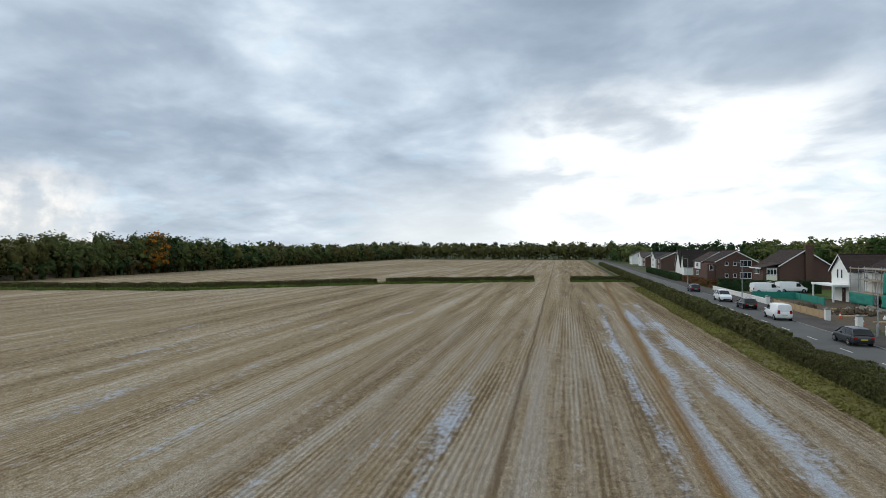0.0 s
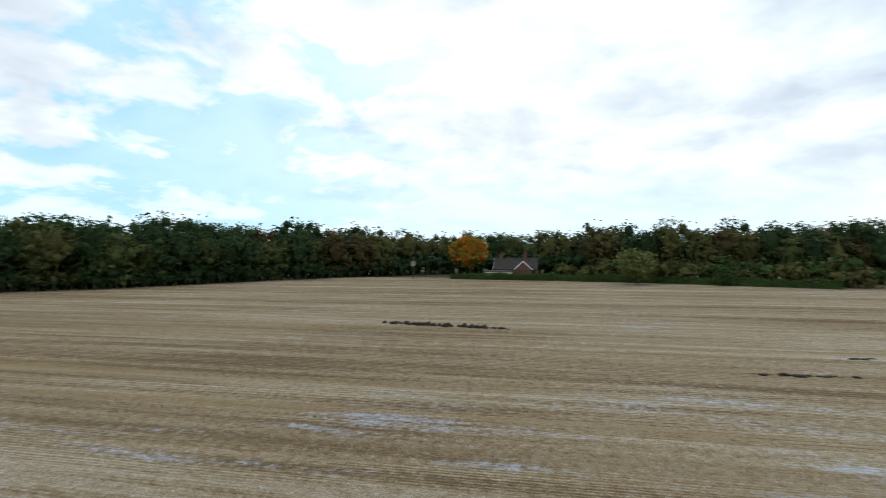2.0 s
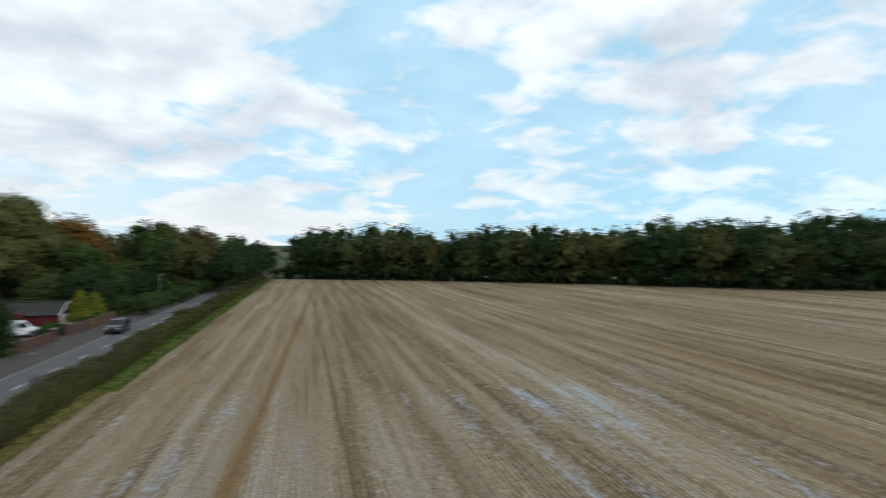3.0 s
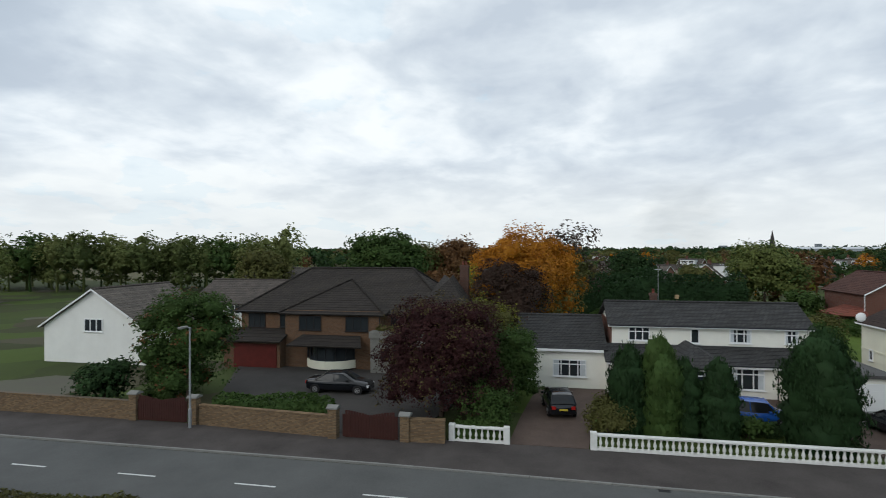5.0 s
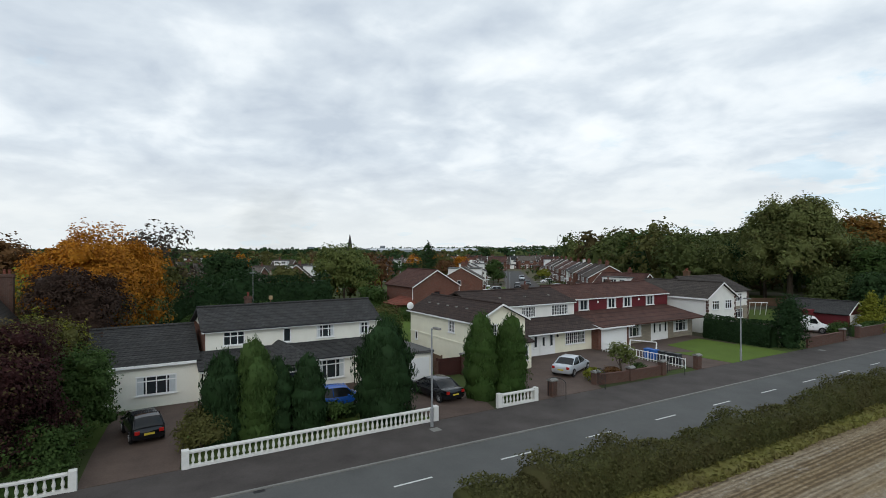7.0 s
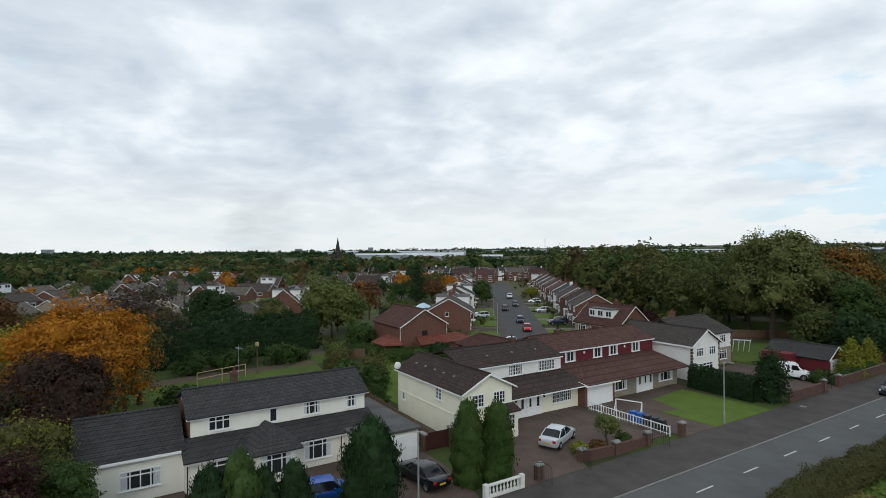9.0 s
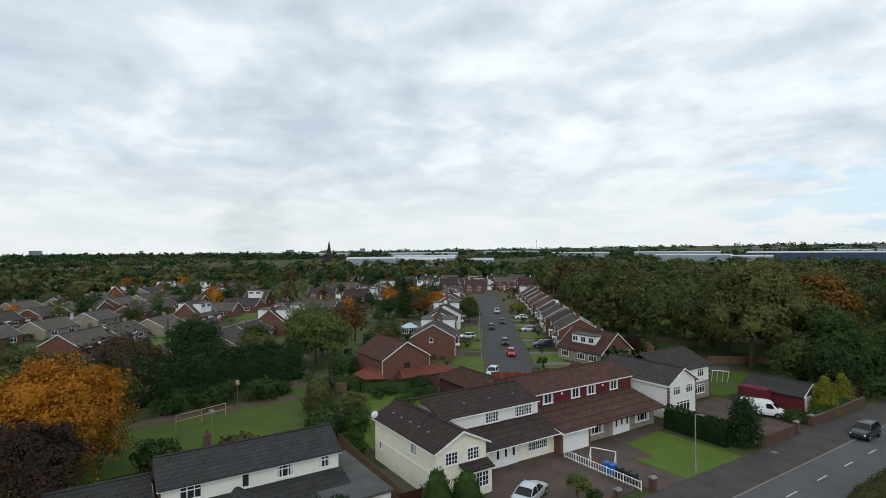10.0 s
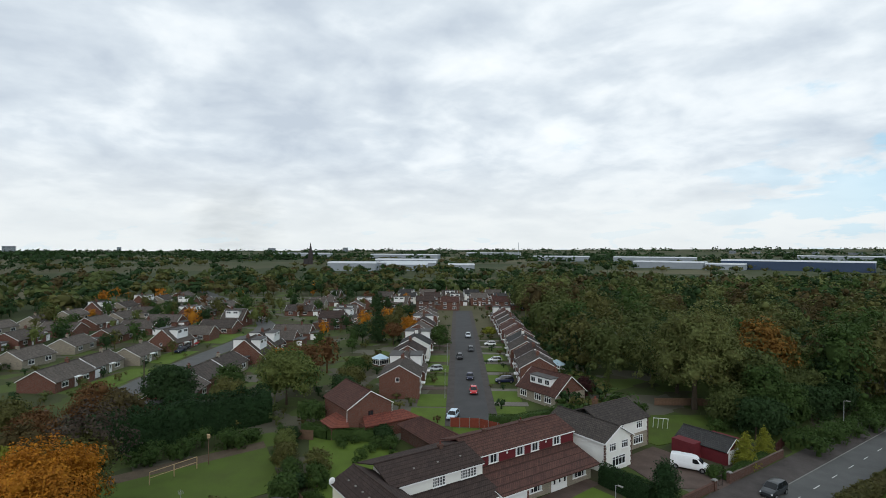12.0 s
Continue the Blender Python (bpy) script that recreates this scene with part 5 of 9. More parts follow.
def cream_house():
    """Cream gable-fronted house; its wing with white boarding above a tiled skirt."""
    s = Site("cream_house", 44, -30, "cream-rendered gable-fronted house with a brown tiled roof and white wing")
    x0, x1, y0, y1 = 38.4, 50.6, -31.8, -26.25
    eave, ridge = 4.6, 5.95
    s.put("wall", boxes((x0, x1, y0, y1, -0.1, eave)), M_CREAM)
    bm = bmesh.new()
    ry = (y0 + y1) / 2
    prism(bm, [(y0, eave), (y1, eave), (ry, ridge - 0.1)], "x", x0, x0 + 0.2)
    s.put("gable", bm, M_CREAM)
    bm = bmesh.new()
    prism(bm, [(y0, eave), (y1, eave), (ry, ridge - 0.1)], "x", x1 - 0.2, x1)
    s.put("gable", bm, M_CREAM)
    gable_roof_x(s, x0, x1, y0, y1, eave, ridge, M_BROWN, 0.35, 12, front=0.35)
    barge_x(s, x0 - 0.36, y0, y1, eave, ridge, 0.35)
    s.put("fascia", boxes((x0 - 0.3, x1 + 0.3, y1 + 0.30, y1 + 0.36, eave - 0.30, eave - 0.17)), M_UPVC)
    s.put("string_course", boxes((x0, x1, y1 + 0.002, y1 + 0.05, 2.25, 2.37)), M_CREAM)
    for u in (-27.9, -30.3):
        s.window("x", x0, -1, u, 3.05, 1.35, 1.15, 2, 0, curtain=False, bars=2)
    s.window("y", y1, 1, 42.3, 3.1, 1.1, 1.1, 2, 0, bars=2)
    s.window("y", y1, 1, 49.2, 1.5, 0.5, 0.9, 1, 0)
    bm = bmesh.new()
    slab(bm, (37.2, -28.7, 2.5), (37.2, -31.95, 2.5), (38.45, -31.95, 2.95), (38.45, -28.7, 2.95), 0.12, 4)
    s.put("bay_roof", bm, M_BROWN)
    s.put("bay", boxes((37.5, 38.4, -31.8, -28.9, -0.1, 2.45)), M_CREAM)
    s.window("x", 37.5, -1, -30.3, 0.8, 2.2, 1.4, 3, 0, bars=2)
    # wing
    s.put("wall", boxes((41.3, 51.0, -43.6, -31.8, -0.1, 2.6)), M_CREAM)
    s.put("wall", boxes((44.6, 51.0, -44.15, -31.8, 2.6, 4.95)), M_WHITE, None, "white boarded upper wall")
    gable_roof_y(s, 44.6, 53.2, -44.2, -31.0, 4.98, 6.2, M_BROWN, 0.25, 12, 48.9)
    bm = bmesh.new()
    slab(bm, (40.1, -31.9, 2.52), (40.1, -44.1, 2.52), (44.62, -44.1, 3.42), (44.62, -31.9, 3.42), 0.13, 10)
    s.put("lower_roof", bm, M_BROWN)
    s.put("fascia", boxes((40.1, 40.16, -44.1, -31.9, 2.34, 2.46)), M_UPVC)
    s.put("fascia", boxes((44.25, 44.31, -44.2, -31.8, 4.74, 4.85)), M_UPVC)
    s.window("x", 44.6, -1, -37.4, 3.5, 1.9, 1.15, 4, 0, bars=2)
    s.window("x", 44.6, -1, -41.9, 3.5, 2.5, 1.15, 5, 0, bars=2)
    s.window("x", 41.3, -1, -41.0, 0.85, 2.8, 1.25, 5, 0, bars=2)
    s.window("x", 41.3, -1, -33.2, 0.6, 0.9, 1.5, 2, 0, bars=2)
    s.put("door_surround", boxes((41.2, 41.3, -38.1, -34.9, 0.0, 2.3)), M_UPVC)
    panel_door(s, "x", 41.2, -1, -36.5, 0.05, 1.0, 2.1, M_UPVC)
    s.window("x", 41.2, -1, -35.45, 0.9, 0.5, 1.25, 1)
    s.window("x", 41.2, -1, -37.55, 0.9, 0.5, 1.25, 1)
    for u in (-34.6, -38.4):
        bm = bmesh.new()
        lathe(bm, [(0.04, 0), (0.11, 0.06), (0.12, 0.2), (0.05, 0.3)], 8, (41.15, u, 1.75))
        s.put("wall_lamp", bm, M_BLACK)
    # roof vents
    for x in (41.2, 43.0, 44.6, 46.4, 48.2):
        s.put("roof_vent", boxes((x - 0.1, x + 0.1, -27.3, -27.1, 5.32, 5.42)), M_KERB)
    for y in (-35.0, -38.5, -42.0):
        s.put("roof_vent", boxes((46.4, 46.6, y - 0.1, y + 0.1, 5.5, 5.62)), M_KERB)
    s.chimney(48.9, -40.5, 5.7, 6.7, 0.6, 0.6, M_BRICK_DARK, 1)
    bm = bmesh.new()
    bmesh.ops.create_uvsphere(bm, u_segments=12, v_segments=6, radius=0.4)
    bmesh.ops.scale(bm, verts=bm.verts[:], vec=(0.35, 1, 1))
    bmesh.ops.translate(bm, verts=bm.verts[:], vec=(50.2, -26.0, 4.9))
    s.put("satellite_dish", bm, M_UPVC)


def maroon_house():
    """Long house with maroon boarding and a deep tiled roof down over the garage."""
    s = Site("maroon_house", 45, -53, "house with maroon boarding and deep red-brown tiled roof over a garage")
    yl, yr = -44.4, -63.2
    s.put("wall", boxes((41.2, 53.0, -61.0, -48.2, -0.1, 2.5)), M_STONE)
    s.put("wall", boxes((40.3, 47.0, -48.2, -43.45, -0.1, 2.5)), M_BRICK)
    s.put("wall", boxes((46.4, 53.0, yr, yl, 2.5, 4.98)), M_MAROON, None, "maroon boarded upper wall")
    gable_roof_y(s, 46.4, 54.2, yr, yl + 0.1, 5.0, 6.3, M_RED, 0.28, 12, 50.2)
    bm = bmesh.new()
    prism(bm, [(46.4, 4.8), (54.2, 4.8), (50.2, 6.15)], "y", yr + 0.02, yr + 0.2)
    s.put("gable", bm, M_MAROON)
    bm = bmesh.new()
    slab(bm, (39.6, -43.3, 2.55), (39.6, -61.2, 2.55), (46.5, -62.8, 3.42), (46.5, -44.4, 3.42), 0.14, 16)
    s.put("lower_roof", bm, M_RED)
    s.put("fascia", boxes((39.6, 39.66, -48.4, -43.3, 2.33, 2.48)), M_UPVC)
    s.put("fascia", boxes((39.7, 39.76, -61.2, -48.4, 2.37, 2.48)), M_UPVC)
    bm = bmesh.new()
    prism(bm, [(39.55, 2.3), (46.45, 3.24), (46.45, 3.42), (39.55, 2.52)], "y", -43.26, -43.2)
    s.put("bargeboard", bm, M_UPVC)
    bm = bmesh.new()
    prism(bm, [(40.3, 2.4), (46.5, 2.4), (46.5, 3.28), (41.0, 2.6)], "y", -43.6, -43.46)
    s.put("gable", bm, M_BRICK)
    bm = bmesh.new()
    prism(bm, [(41.2, 2.4), (46.5, 2.4), (46.5, 3.28), (41.6, 2.66)], "y", -61.0, -60.85)
    s.put("gable", bm, M_BRICK)
    s.put("fascia", boxes((46.05, 46.11, yr, yl, 4.76, 4.88)), M_UPVC)
    garage_door(s, "x", 40.3, -1, -45.85, 0.05, 4.0, 2.15, M_UPVC, 6)
    for u, w in ((-47.5, 1.7), (-52.3, 1.6), (-55.2, 1.6), (-59.6, 1.6)):
        s.window("x", 46.4, -1, u, 3.5, w, 1.22, 2, 0, curtain=True)
    for u in (-49.9, -57.4):
        bm = bmesh.new()
        lathe(bm, [(0.0, 0), (0.16, 0.01), (0.16, 0.05), (0.0, 0.06)], 10)
        bmesh.ops.rotate(bm, verts=bm.verts[:], cent=(0, 0, 0), matrix=Matrix.Rotation(radians(-90), 3, "Y"))
        bmesh.ops.translate(bm, verts=bm.verts[:], vec=(46.38, u, 4.35))
        s.put("round_plaque", bm, M_UPVC)
    s.window("x", 41.2, -1, -50.2, 0.8, 2.3, 1.35, 3, 0.3, curtain=True)
    s.window("x", 41.2, -1, -58.6, 0.8, 2.7, 1.35, 3, 0.3, curtain=True)
    s.put("door_surround", boxes((41.12, 41.2, -56.1, -53.1, 0.0, 2.3)), M_UPVC)
    panel_door(s, "x", 41.12, -1, -54.6, 0.05, 1.0, 2.1, M_UPVC)
    s.window("x", 41.12, -1, -53.6, 0.9, 0.5, 1.25, 1)
    s.window("x", 41.12, -1, -55.6, 0.9, 0.5, 1.25, 1)
    for y in (-49, -56):
        s.chimney(50.2, y, 5.9, 6.75, 0.5, 0.5, M_BRICK_DARK, 1)


def white_house():
    """White house with a cross gable, quoins and a second, set-back range."""
    s = Site("white_house", 46, -70, "white-rendered house with brick quoins and dark grey tiled gables")
    x0, x1, y0, y1 = 40.9, 52.5, -69.9, -63.7
    ry = (y0 + y1) / 2
    eave, ridge = 4.7, 6.45
    s.put("wall", boxes((x0, x1, y0, y1, -0.1, eave)), M_WHITE)
    bm = bmesh.new()
    prism(bm, [(y0, eave), (y1, eave), (ry, ridge - 0.1)], "x", x0, x0 + 0.2)
    s.put("gable", bm, M_WHITE)
    gable_roof_x(s, x0, x1, y0, y1, eave, ridge, M_GREYBROWN, 0.35, 12)
    barge_x(s, x0 - 0.32, y0, y1, eave, ridge, 0.35)
    s.put("fascia", boxes((x0 - 0.3, x1, y1 + 0.3, y1 + 0.35, eave - 0.4, eave - 0.18)), M_UPVC)
    for i in range(12):
        d = 0.32 if i % 2 else 0.2
        s.put("quoin", boxes((x0 - 0.025, x0 + 0.2, y1 - d, y1 + 0.02, 0.1 + i * 0.375, 0.1 + i * 0.375 + 0.33)), M_BRICK_DARK)
        s.put("quoin", boxes((x0 - 0.025, x0 + 0.2, y0 - 0.02, y0 + d, 0.1 + i * 0.375, 0.1 + i * 0.375 + 0.33)), M_BRICK_DARK)
    for u in (-65.4, -68.2):
        s.window("x", x0, -1, u, 3.0, 1.5, 1.15, 3, 0.35)
    s.window("x", x0, -1, -66.8, 0.7, 3.0, 1.4, 4, 0.35)
    s.window("y", y1, 1, 49.5, 3.2, 0.6, 0.8, 1)
    # set-back range
    s.put("wall", boxes((44.6, 53.4, -79.4, -69.9, -0.1, 4.85)), M_WHITE)
    s.put("wall", boxes((44.52, 44.6, -79.4, -69.9, -0.1, 2.5)), M_STONE, None, "rough stone lower wall")
    gable_roof_y(s, 44.6, 53.4, -79.4, -69.0, 4.85, 6.75, M_GREYBROWN, 0.35, 12)
    bm = bmesh.new()
    prism(bm, [(44.6, 4.8), (53.4, 4.8), (49.0, 6.6)], "y", -79.4, -79.2)
    s.put("gable", bm, M_WHITE)
    for i in range(12):
        d = 0.32 if i % 2 else 0.2
        s.put("quoin", boxes((44.5, 44.7, -79.42, -79.4 + d, 0.1 + i * 0.385, 0.1 + i * 0.385 + 0.34)), M_BRICK_DARK)
    s.window("x", 44.6, -1, -77.0, 3.2, 1.5, 1.15, 3, 0.35)
    s.window("x", 44.6, -1, -72.2, 3.2, 1.3, 1.15, 2, 0.35)
    s.window("x", 44.52, -1, -76.6, 0.8, 2.4, 1.3, 4, 0.35)
    panel_door(s, "x", 44.52, -1, -73.4, 0.05, 1.0, 2.1, M_REDWOOD)
    s.chimney(49.5, -72.0, 6.3, 7.6, 0.8, 0.6, M_BRICK_ORANGE, 2)


def brick_house_hipped():
    """Large orange-brick house with a dark hipped roof, a projecting bay and a grey porch with a balcony."""
    s = Site("hipped_brick_house", 50, 17, "large orange-brick house with a dark weathered hipped roof")
    x0, x1, y0, y1 = 45.8, 56.0, 8.2, 28.0
    eave, ridge, rx = 5.2, 8.75, 50.9
    s.put("wall", boxes((x0, x1, y0, y1, -0.1, eave)), M_BRICK_ORANGE)
    o = 0.5
    bm = bmesh.new()
    A, B, C, D = (x0 - o, y1 + o, eave - 0.3), (x0 - o, y0 - o, eave - 0.3), (x1 + o, y0 - o, eave - 0.3), (x1 + o, y1 + o, eave - 0.3)
    R0, R1 = (rx, 12.6, ridge), (rx, 23.2, ridge)
    slab(bm, A, B, R0, R1, 0.14, 20)
    slab(bm, B, C, R0, R0, 0.14, 20)
    slab(bm, C, D, R1, R0, 0.14, 20)
    slab(bm, D, A, R1, R1, 0.14, 20)
    roof = s.put("roof", bm, M_DARKROOF)
    bm = bmesh.new()
    for a, b in ((R0, R1), (A, R1), (B, R0), (C, R0), (D, R1)):
        a, b = Vector(a), Vector(b)
        n = max(3, int((b - a).length / 0.45))
        for i in range(n):
            tube(bm, a.lerp(b, i / n) + Vector((0, 0, 0.05)), a.lerp(b, (i + 0.95) / n) + Vector((0, 0, 0.05)), 0.11, 0.1, 7)
    s.put("ridge_tiles", bm, M_DARKROOF, roof)
    # projecting middle bay with its own hip
    s.put("wall", boxes((44.7, 45.8, 14.0, 23.0, -0.1, eave)), M_BRICK_ORANGE)
    bm = bmesh.new()
    E, F, G = (44.3, 23.5, eave - 0.28), (44.3, 13.5, eave - 0.28), (49.3, 18.3, 7.75)
    slab(bm, E, F, G, G, 0.12, 16)
    slab(bm, (46.2, 23.5, eave + 0.15), E, G, (50.2, 18.5, 7.9), 0.12, 12)
    slab(bm, F, (46.2, 13.5, eave + 0.15), (50.2, 18.1, 7.9), G, 0.12, 12)
    s.put("bay_roof", bm, M_DARKROOF)
    bm = bmesh.new()
    for a, b in ((E, G), (F, G)):
        a, b = Vector(a), Vector(b)
        n = 14
        for i in range(n):
            tube(bm, a.lerp(b, i / n) + Vector((0, 0, 0.05)), a.lerp(b, (i + 0.95) / n) + Vector((0, 0, 0.05)), 0.11, 0.1, 7)
    s.put("ridge_tiles", bm, M_DARKROOF, roof)
    # south wing behind the copper tree
    s.put("wall", boxes((44.0, 45.8, 6.2, 10.6, -0.1, eave)), M_BRICK_ORANGE)
    bm = bmesh.new()
    P, Q, T = (43.5, 11.1, eave - 0.28), (43.5, 5.7, eave - 0.28), (47.6, 8.4, 8.0)
    slab(bm, P, Q, T, T, 0.12, 14)
    slab(bm, (46.2, 11.1, eave + 0.2), P, T, (50.6, 9.4, 8.2), 0.12, 12)
    slab(bm, Q, (48.2, 5.7, eave - 0.28), (50.6, 8.6, 8.2), T, 0.12, 12)
    s.put("wing_roof", bm, M_DARKROOF)
    dark = M_BLACK
    for u, w, nx in ((26.4, 1.7, 3), (23.7, 0.75, 1)):
        s.window("x", x0, -1, u, 3.45, w, 1.25, nx, 0, dark)
    for u, w, nx in ((20.6, 2.1, 3), (16.2, 2.1, 3)):
        s.window("x", 44.7, -1, u, 3.45, w, 1.25, nx, 0, dark)
    s.window("x", x0, -1, 12.2, 3.3, 2.4, 1.6, 3, 0, dark)
    # garage with a lean-to roof
    s.put("garage", boxes((43.9, 45.8, 23.1, 28.6, -0.1, 2.6)), M_BRICK_ORANGE)
    garage_door(s, "x", 43.9, -1, 25.5, 0.05, 4.2, 2.15, M_GARAGERED, 1)
    bm = bmesh.new()
    slab(bm, (43.2, 29.2, 2.55), (43.2, 22.8, 2.55), (45.82, 22.8, 3.35), (45.82, 28.6, 3.35), 0.13, 7)
    s.put("garage_roof", bm, M_DARKROOF)
    # bow window over a cream apron
    bm = bmesh.new()
    lathe(bm, [(2.6, 0.25), (2.6, 0.95)], 24, (45.9, 18.6, 0))
    s.put("bow_apron", bm, M_CREAM, None, "cream-painted apron under the bow window")
    bm = bmesh.new()
    lathe(bm, [(2.5, 0.95), (2.5, 2.35)], 24, (45.9, 18.6, 0))
    bow = s.put("bow_window", bm, M_GLASS)
    for i in range(9):
        bm = bmesh.new()
        a = math.pi / 2 + math.pi * (i + 0.5) / 9
        tube(bm, (45.9 + 2.53 * math.cos(a), 18.6 + 2.53 * math.sin(a), 0.95), (45.9 + 2.53 * math.cos(a), 18.6 + 2.53 * math.sin(a), 2.35), 0.045, 0.045, 6)
        s.put("mullion", bm, M_BLACK, bow)
    bm = bmesh.new()
    slab(bm, (42.9, 22.0, 2.35), (42.9, 15.2, 2.35), (44.75, 15.9, 3.05), (44.75, 21.3, 3.05), 0.12, 5)
    s.put("bow_roof", bm, M_DARKROOF, bow)
    # grey porch with a planted balcony
    s.put("porch", boxes((43.6, 45.8, 9.3, 14.6, -0.1, 3.05), (43.5, 45.8, 9.2, 14.7, 3.05, 3.6)), M_GREYR, None, "stained grey render porch with a parapet")
    s.window("x", 43.6, -1, 13.3, 1.2, 0.75, 1.0, 1, 0, M_REDWOOD)
    s.window("x", 43.6, -1, 12.3, 1.2, 0.75, 1.0, 1, 0, M_REDWOOD)
    s.put("arched_doorway", boxes((43.55, 43.6, 9.6, 10.9, 0.05, 2.4)), M_REDWOOD)
    v, q = crown([(44.2, 10.5 + i * 0.8, 3.75, 0.4, 0.5, 0.3) for i in range(5)], 260, 0.16, 5)
    v[:, 0] -= s.x
    v[:, 1] -= s.y
    link_mesh("balcony_plants", mesh_quads("balcony_plants", v, q), L_OLIVE, s.ob)
    s.chimney(51.5, 7.6, 5.0, 9.1, 0.9, 0.8, M_BRICK_DARK, 2)
    s.gutter((45.25, 28.4, 4.95), (45.25, 23.4, 4.95), M_BLACK)
    s.pipe(45.7, 23.2, 0.1, 4.9)
    s.pipe(44.65, 14.1, 3.4, 4.9)


dormer_house()
cream_house()
maroon_house()
white_house()
brick_house_hipped()


# ---- the estate behind ----
def estate_house(name, m, w, d, eave, ridge, wall, roof, label, storeys=2, dormer=False, garage=0, porch=True, chimney=True, group="estate houses"):
    """Gabled house, ridge along its own x, front towards its own -y."""
    s = Site(name, 0, 0, label, "house", group)
    x0, x1, y0, y1 = -w / 2, w / 2, -d / 2, d / 2
    bm = boxes((x0, x1, y0, y1, -0.1, eave))
    s.put("wall", bm, wall)
    bm = bmesh.new()
    prism(bm, [(y0, eave), (y1, eave), (0, ridge - 0.08)], "x", x0, x0 + 0.2)
    s.put("gable", bm, wall)
    bm = bmesh.new()
    prism(bm, [(y0, eave), (y1, eave), (0, ridge - 0.08)], "x", x1 - 0.2, x1)
    s.put("gable", bm, wall)
    gable_roof_x(s, x0, x1, y0, y1, eave, ridge, roof, 0.35, 0, front=0.2, back=0.2)
    barge_x(s, x0 - 0.2, y0, y1, eave, ridge, 0.35)
    barge_x(s, x1 + 0.2, y0, y1, eave, ridge, 0.35, side=1)
    for side, y in ((-1, y0), (1, y1)):
        for u in (-w * 0.27, w * 0.25):
            s.window("y", y, side, u, 0.9, min(2.0, w * 0.24), 1.25, 2, 0.3)
            if storeys == 2 and not dormer:
                s.window("y", y, side, u, eave - 1.55, min(1.8, w * 0.22), 1.15, 2, 0.3)
    if porch:
        p = s.put("porch", boxes((-0.9, 0.9, y0 - 1.0, y0, 2.3, 2.5)), M_UPVC)
        panel_door(s, "y", y0, -1, 0, 0.05, 0.95, 2.1, M_UPVC)
    if storeys == 2:
        s.window("x", x0, -1, 0.4, eave - 1.2, 0.8, 0.9, 1)
    if dormer:
        for side in (-1, 1):
            lo, hi = sorted((side * d * 0.12, side * d * 0.40))
            zt = ridge - 0.35
            dm = s.put("dormer", boxes((-w * 0.3, w * 0.3, lo, hi, eave - 0.1, zt)), M_UPVC)
            s.put("dormer_roof", boxes((-w * 0.33, w * 0.33, lo - 0.2, hi + 0.2, zt, zt + 0.14)), M_FELT, dm)
            for u in (-w * 0.16, w * 0.16):
                s.window("y", side * d * 0.40, side, u, zt - 1.15, w * 0.2, 0.9, 2)
    if garage:
        g = s.put("garage", boxes((x1, x1 + 3.0, y0 + 0.6, y0 + 6.2, -0.1, 2.35)), wall)
        s.put("garage_roof", boxes((x1, x1 + 3.15, y0 + 0.4, y0 + 6.35, 2.35, 2.52)), M_FELT, g)
        garage_door(s, "y", y0 + 0.6, -1, x1 + 1.5, 0.05, 2.3, 2.0, M_UPVC, 4)
    if chimney:
        s.chimney(w * 0.22, 0.0, ridge - 0.4, ridge + 0.85, 0.55, 0.75, wall, 2)
    s.ob.matrix_world = m
    return s.ob


ROT = math.degrees(math.atan2(UY, UX))


def on_street(a, b, turn=0.0):
    x, y = street(a, b)
    return pose(x, y, 0, 0, 0, ROT + turn)


semi = estate_house("brick_house", on_street(24, 15.2), 9.6, 8.6, 4.9, 7.3, M_BRICK, M_PANTILE, "red-brick gabled house with grey-brown tiles and white trim", garage=1)
dorm = estate_house("dormer_bungalow", on_street(36, 15.2), 9.2, 9.4, 3.0, 6.9, M_BRICK, M_PANTILE, "red-brick chalet house with white box dormers", dormer=True, garage=1)
dark_semi = estate_house("brown_brick_house", on_street(48, 15.6), 9.6, 8.4, 4.9, 7.2, M_BRICK_DARK, M_BROWN, "brown-brick gabled house with dark tiles and white trim", garage=1)
bungalow = estate_house("bungalow", on_street(26, 95), 13.0, 8.6, 2.6, 5.0, M_BRICK, M_PANTILE, "low brick bungalow with a wide grey-brown tiled roof", storeys=1, garage=1)
pale = estate_house("pale_bungalow", on_street(40, 96), 11.0, 8.2, 2.6, 4.8, M_STONE, M_PANTILE, "low pale bungalow with a grey-brown tiled roof", storeys=1)
white_semi = estate_house("white_house_small", on_street(62, 15.0), 9.0, 8.4, 4.9, 7.1, M_WHITE, M_SLATE, "white-rendered gabled house with a grey roof", garage=1)
red_roof = estate_house("red_roofed_house", on_street(82, -17.5, 180), 9.6, 8.6, 4.6, 7.0, M_BRICK, M_RED, "brick house with a red-brown tiled roof and white trim", garage=1)

kinds_two = [semi, dorm, dark_semi, white_semi, red_roof]
rng_e = np.random.default_rng(21)
for i, a in enumerate((74, 87, 100, 113, 126, 140)):
    copy_thing((dorm, semi, dark_semi)[i % 3], on_street(a, 15.2 + (i % 2) * 0.8))
for i, a in enumerate((34, 45, 56, 67)):
    copy_thing((semi, dark_semi, semi, white_semi)[i], on_street(a, -16.2 - (i % 2) * 0.6, 180))
for i, a in enumerate((94, 106, 118, 131, 145)):
    copy_thing((red_roof, semi, dark_semi, red_roof, dorm)[i], on_street(a, -17.0, 180))
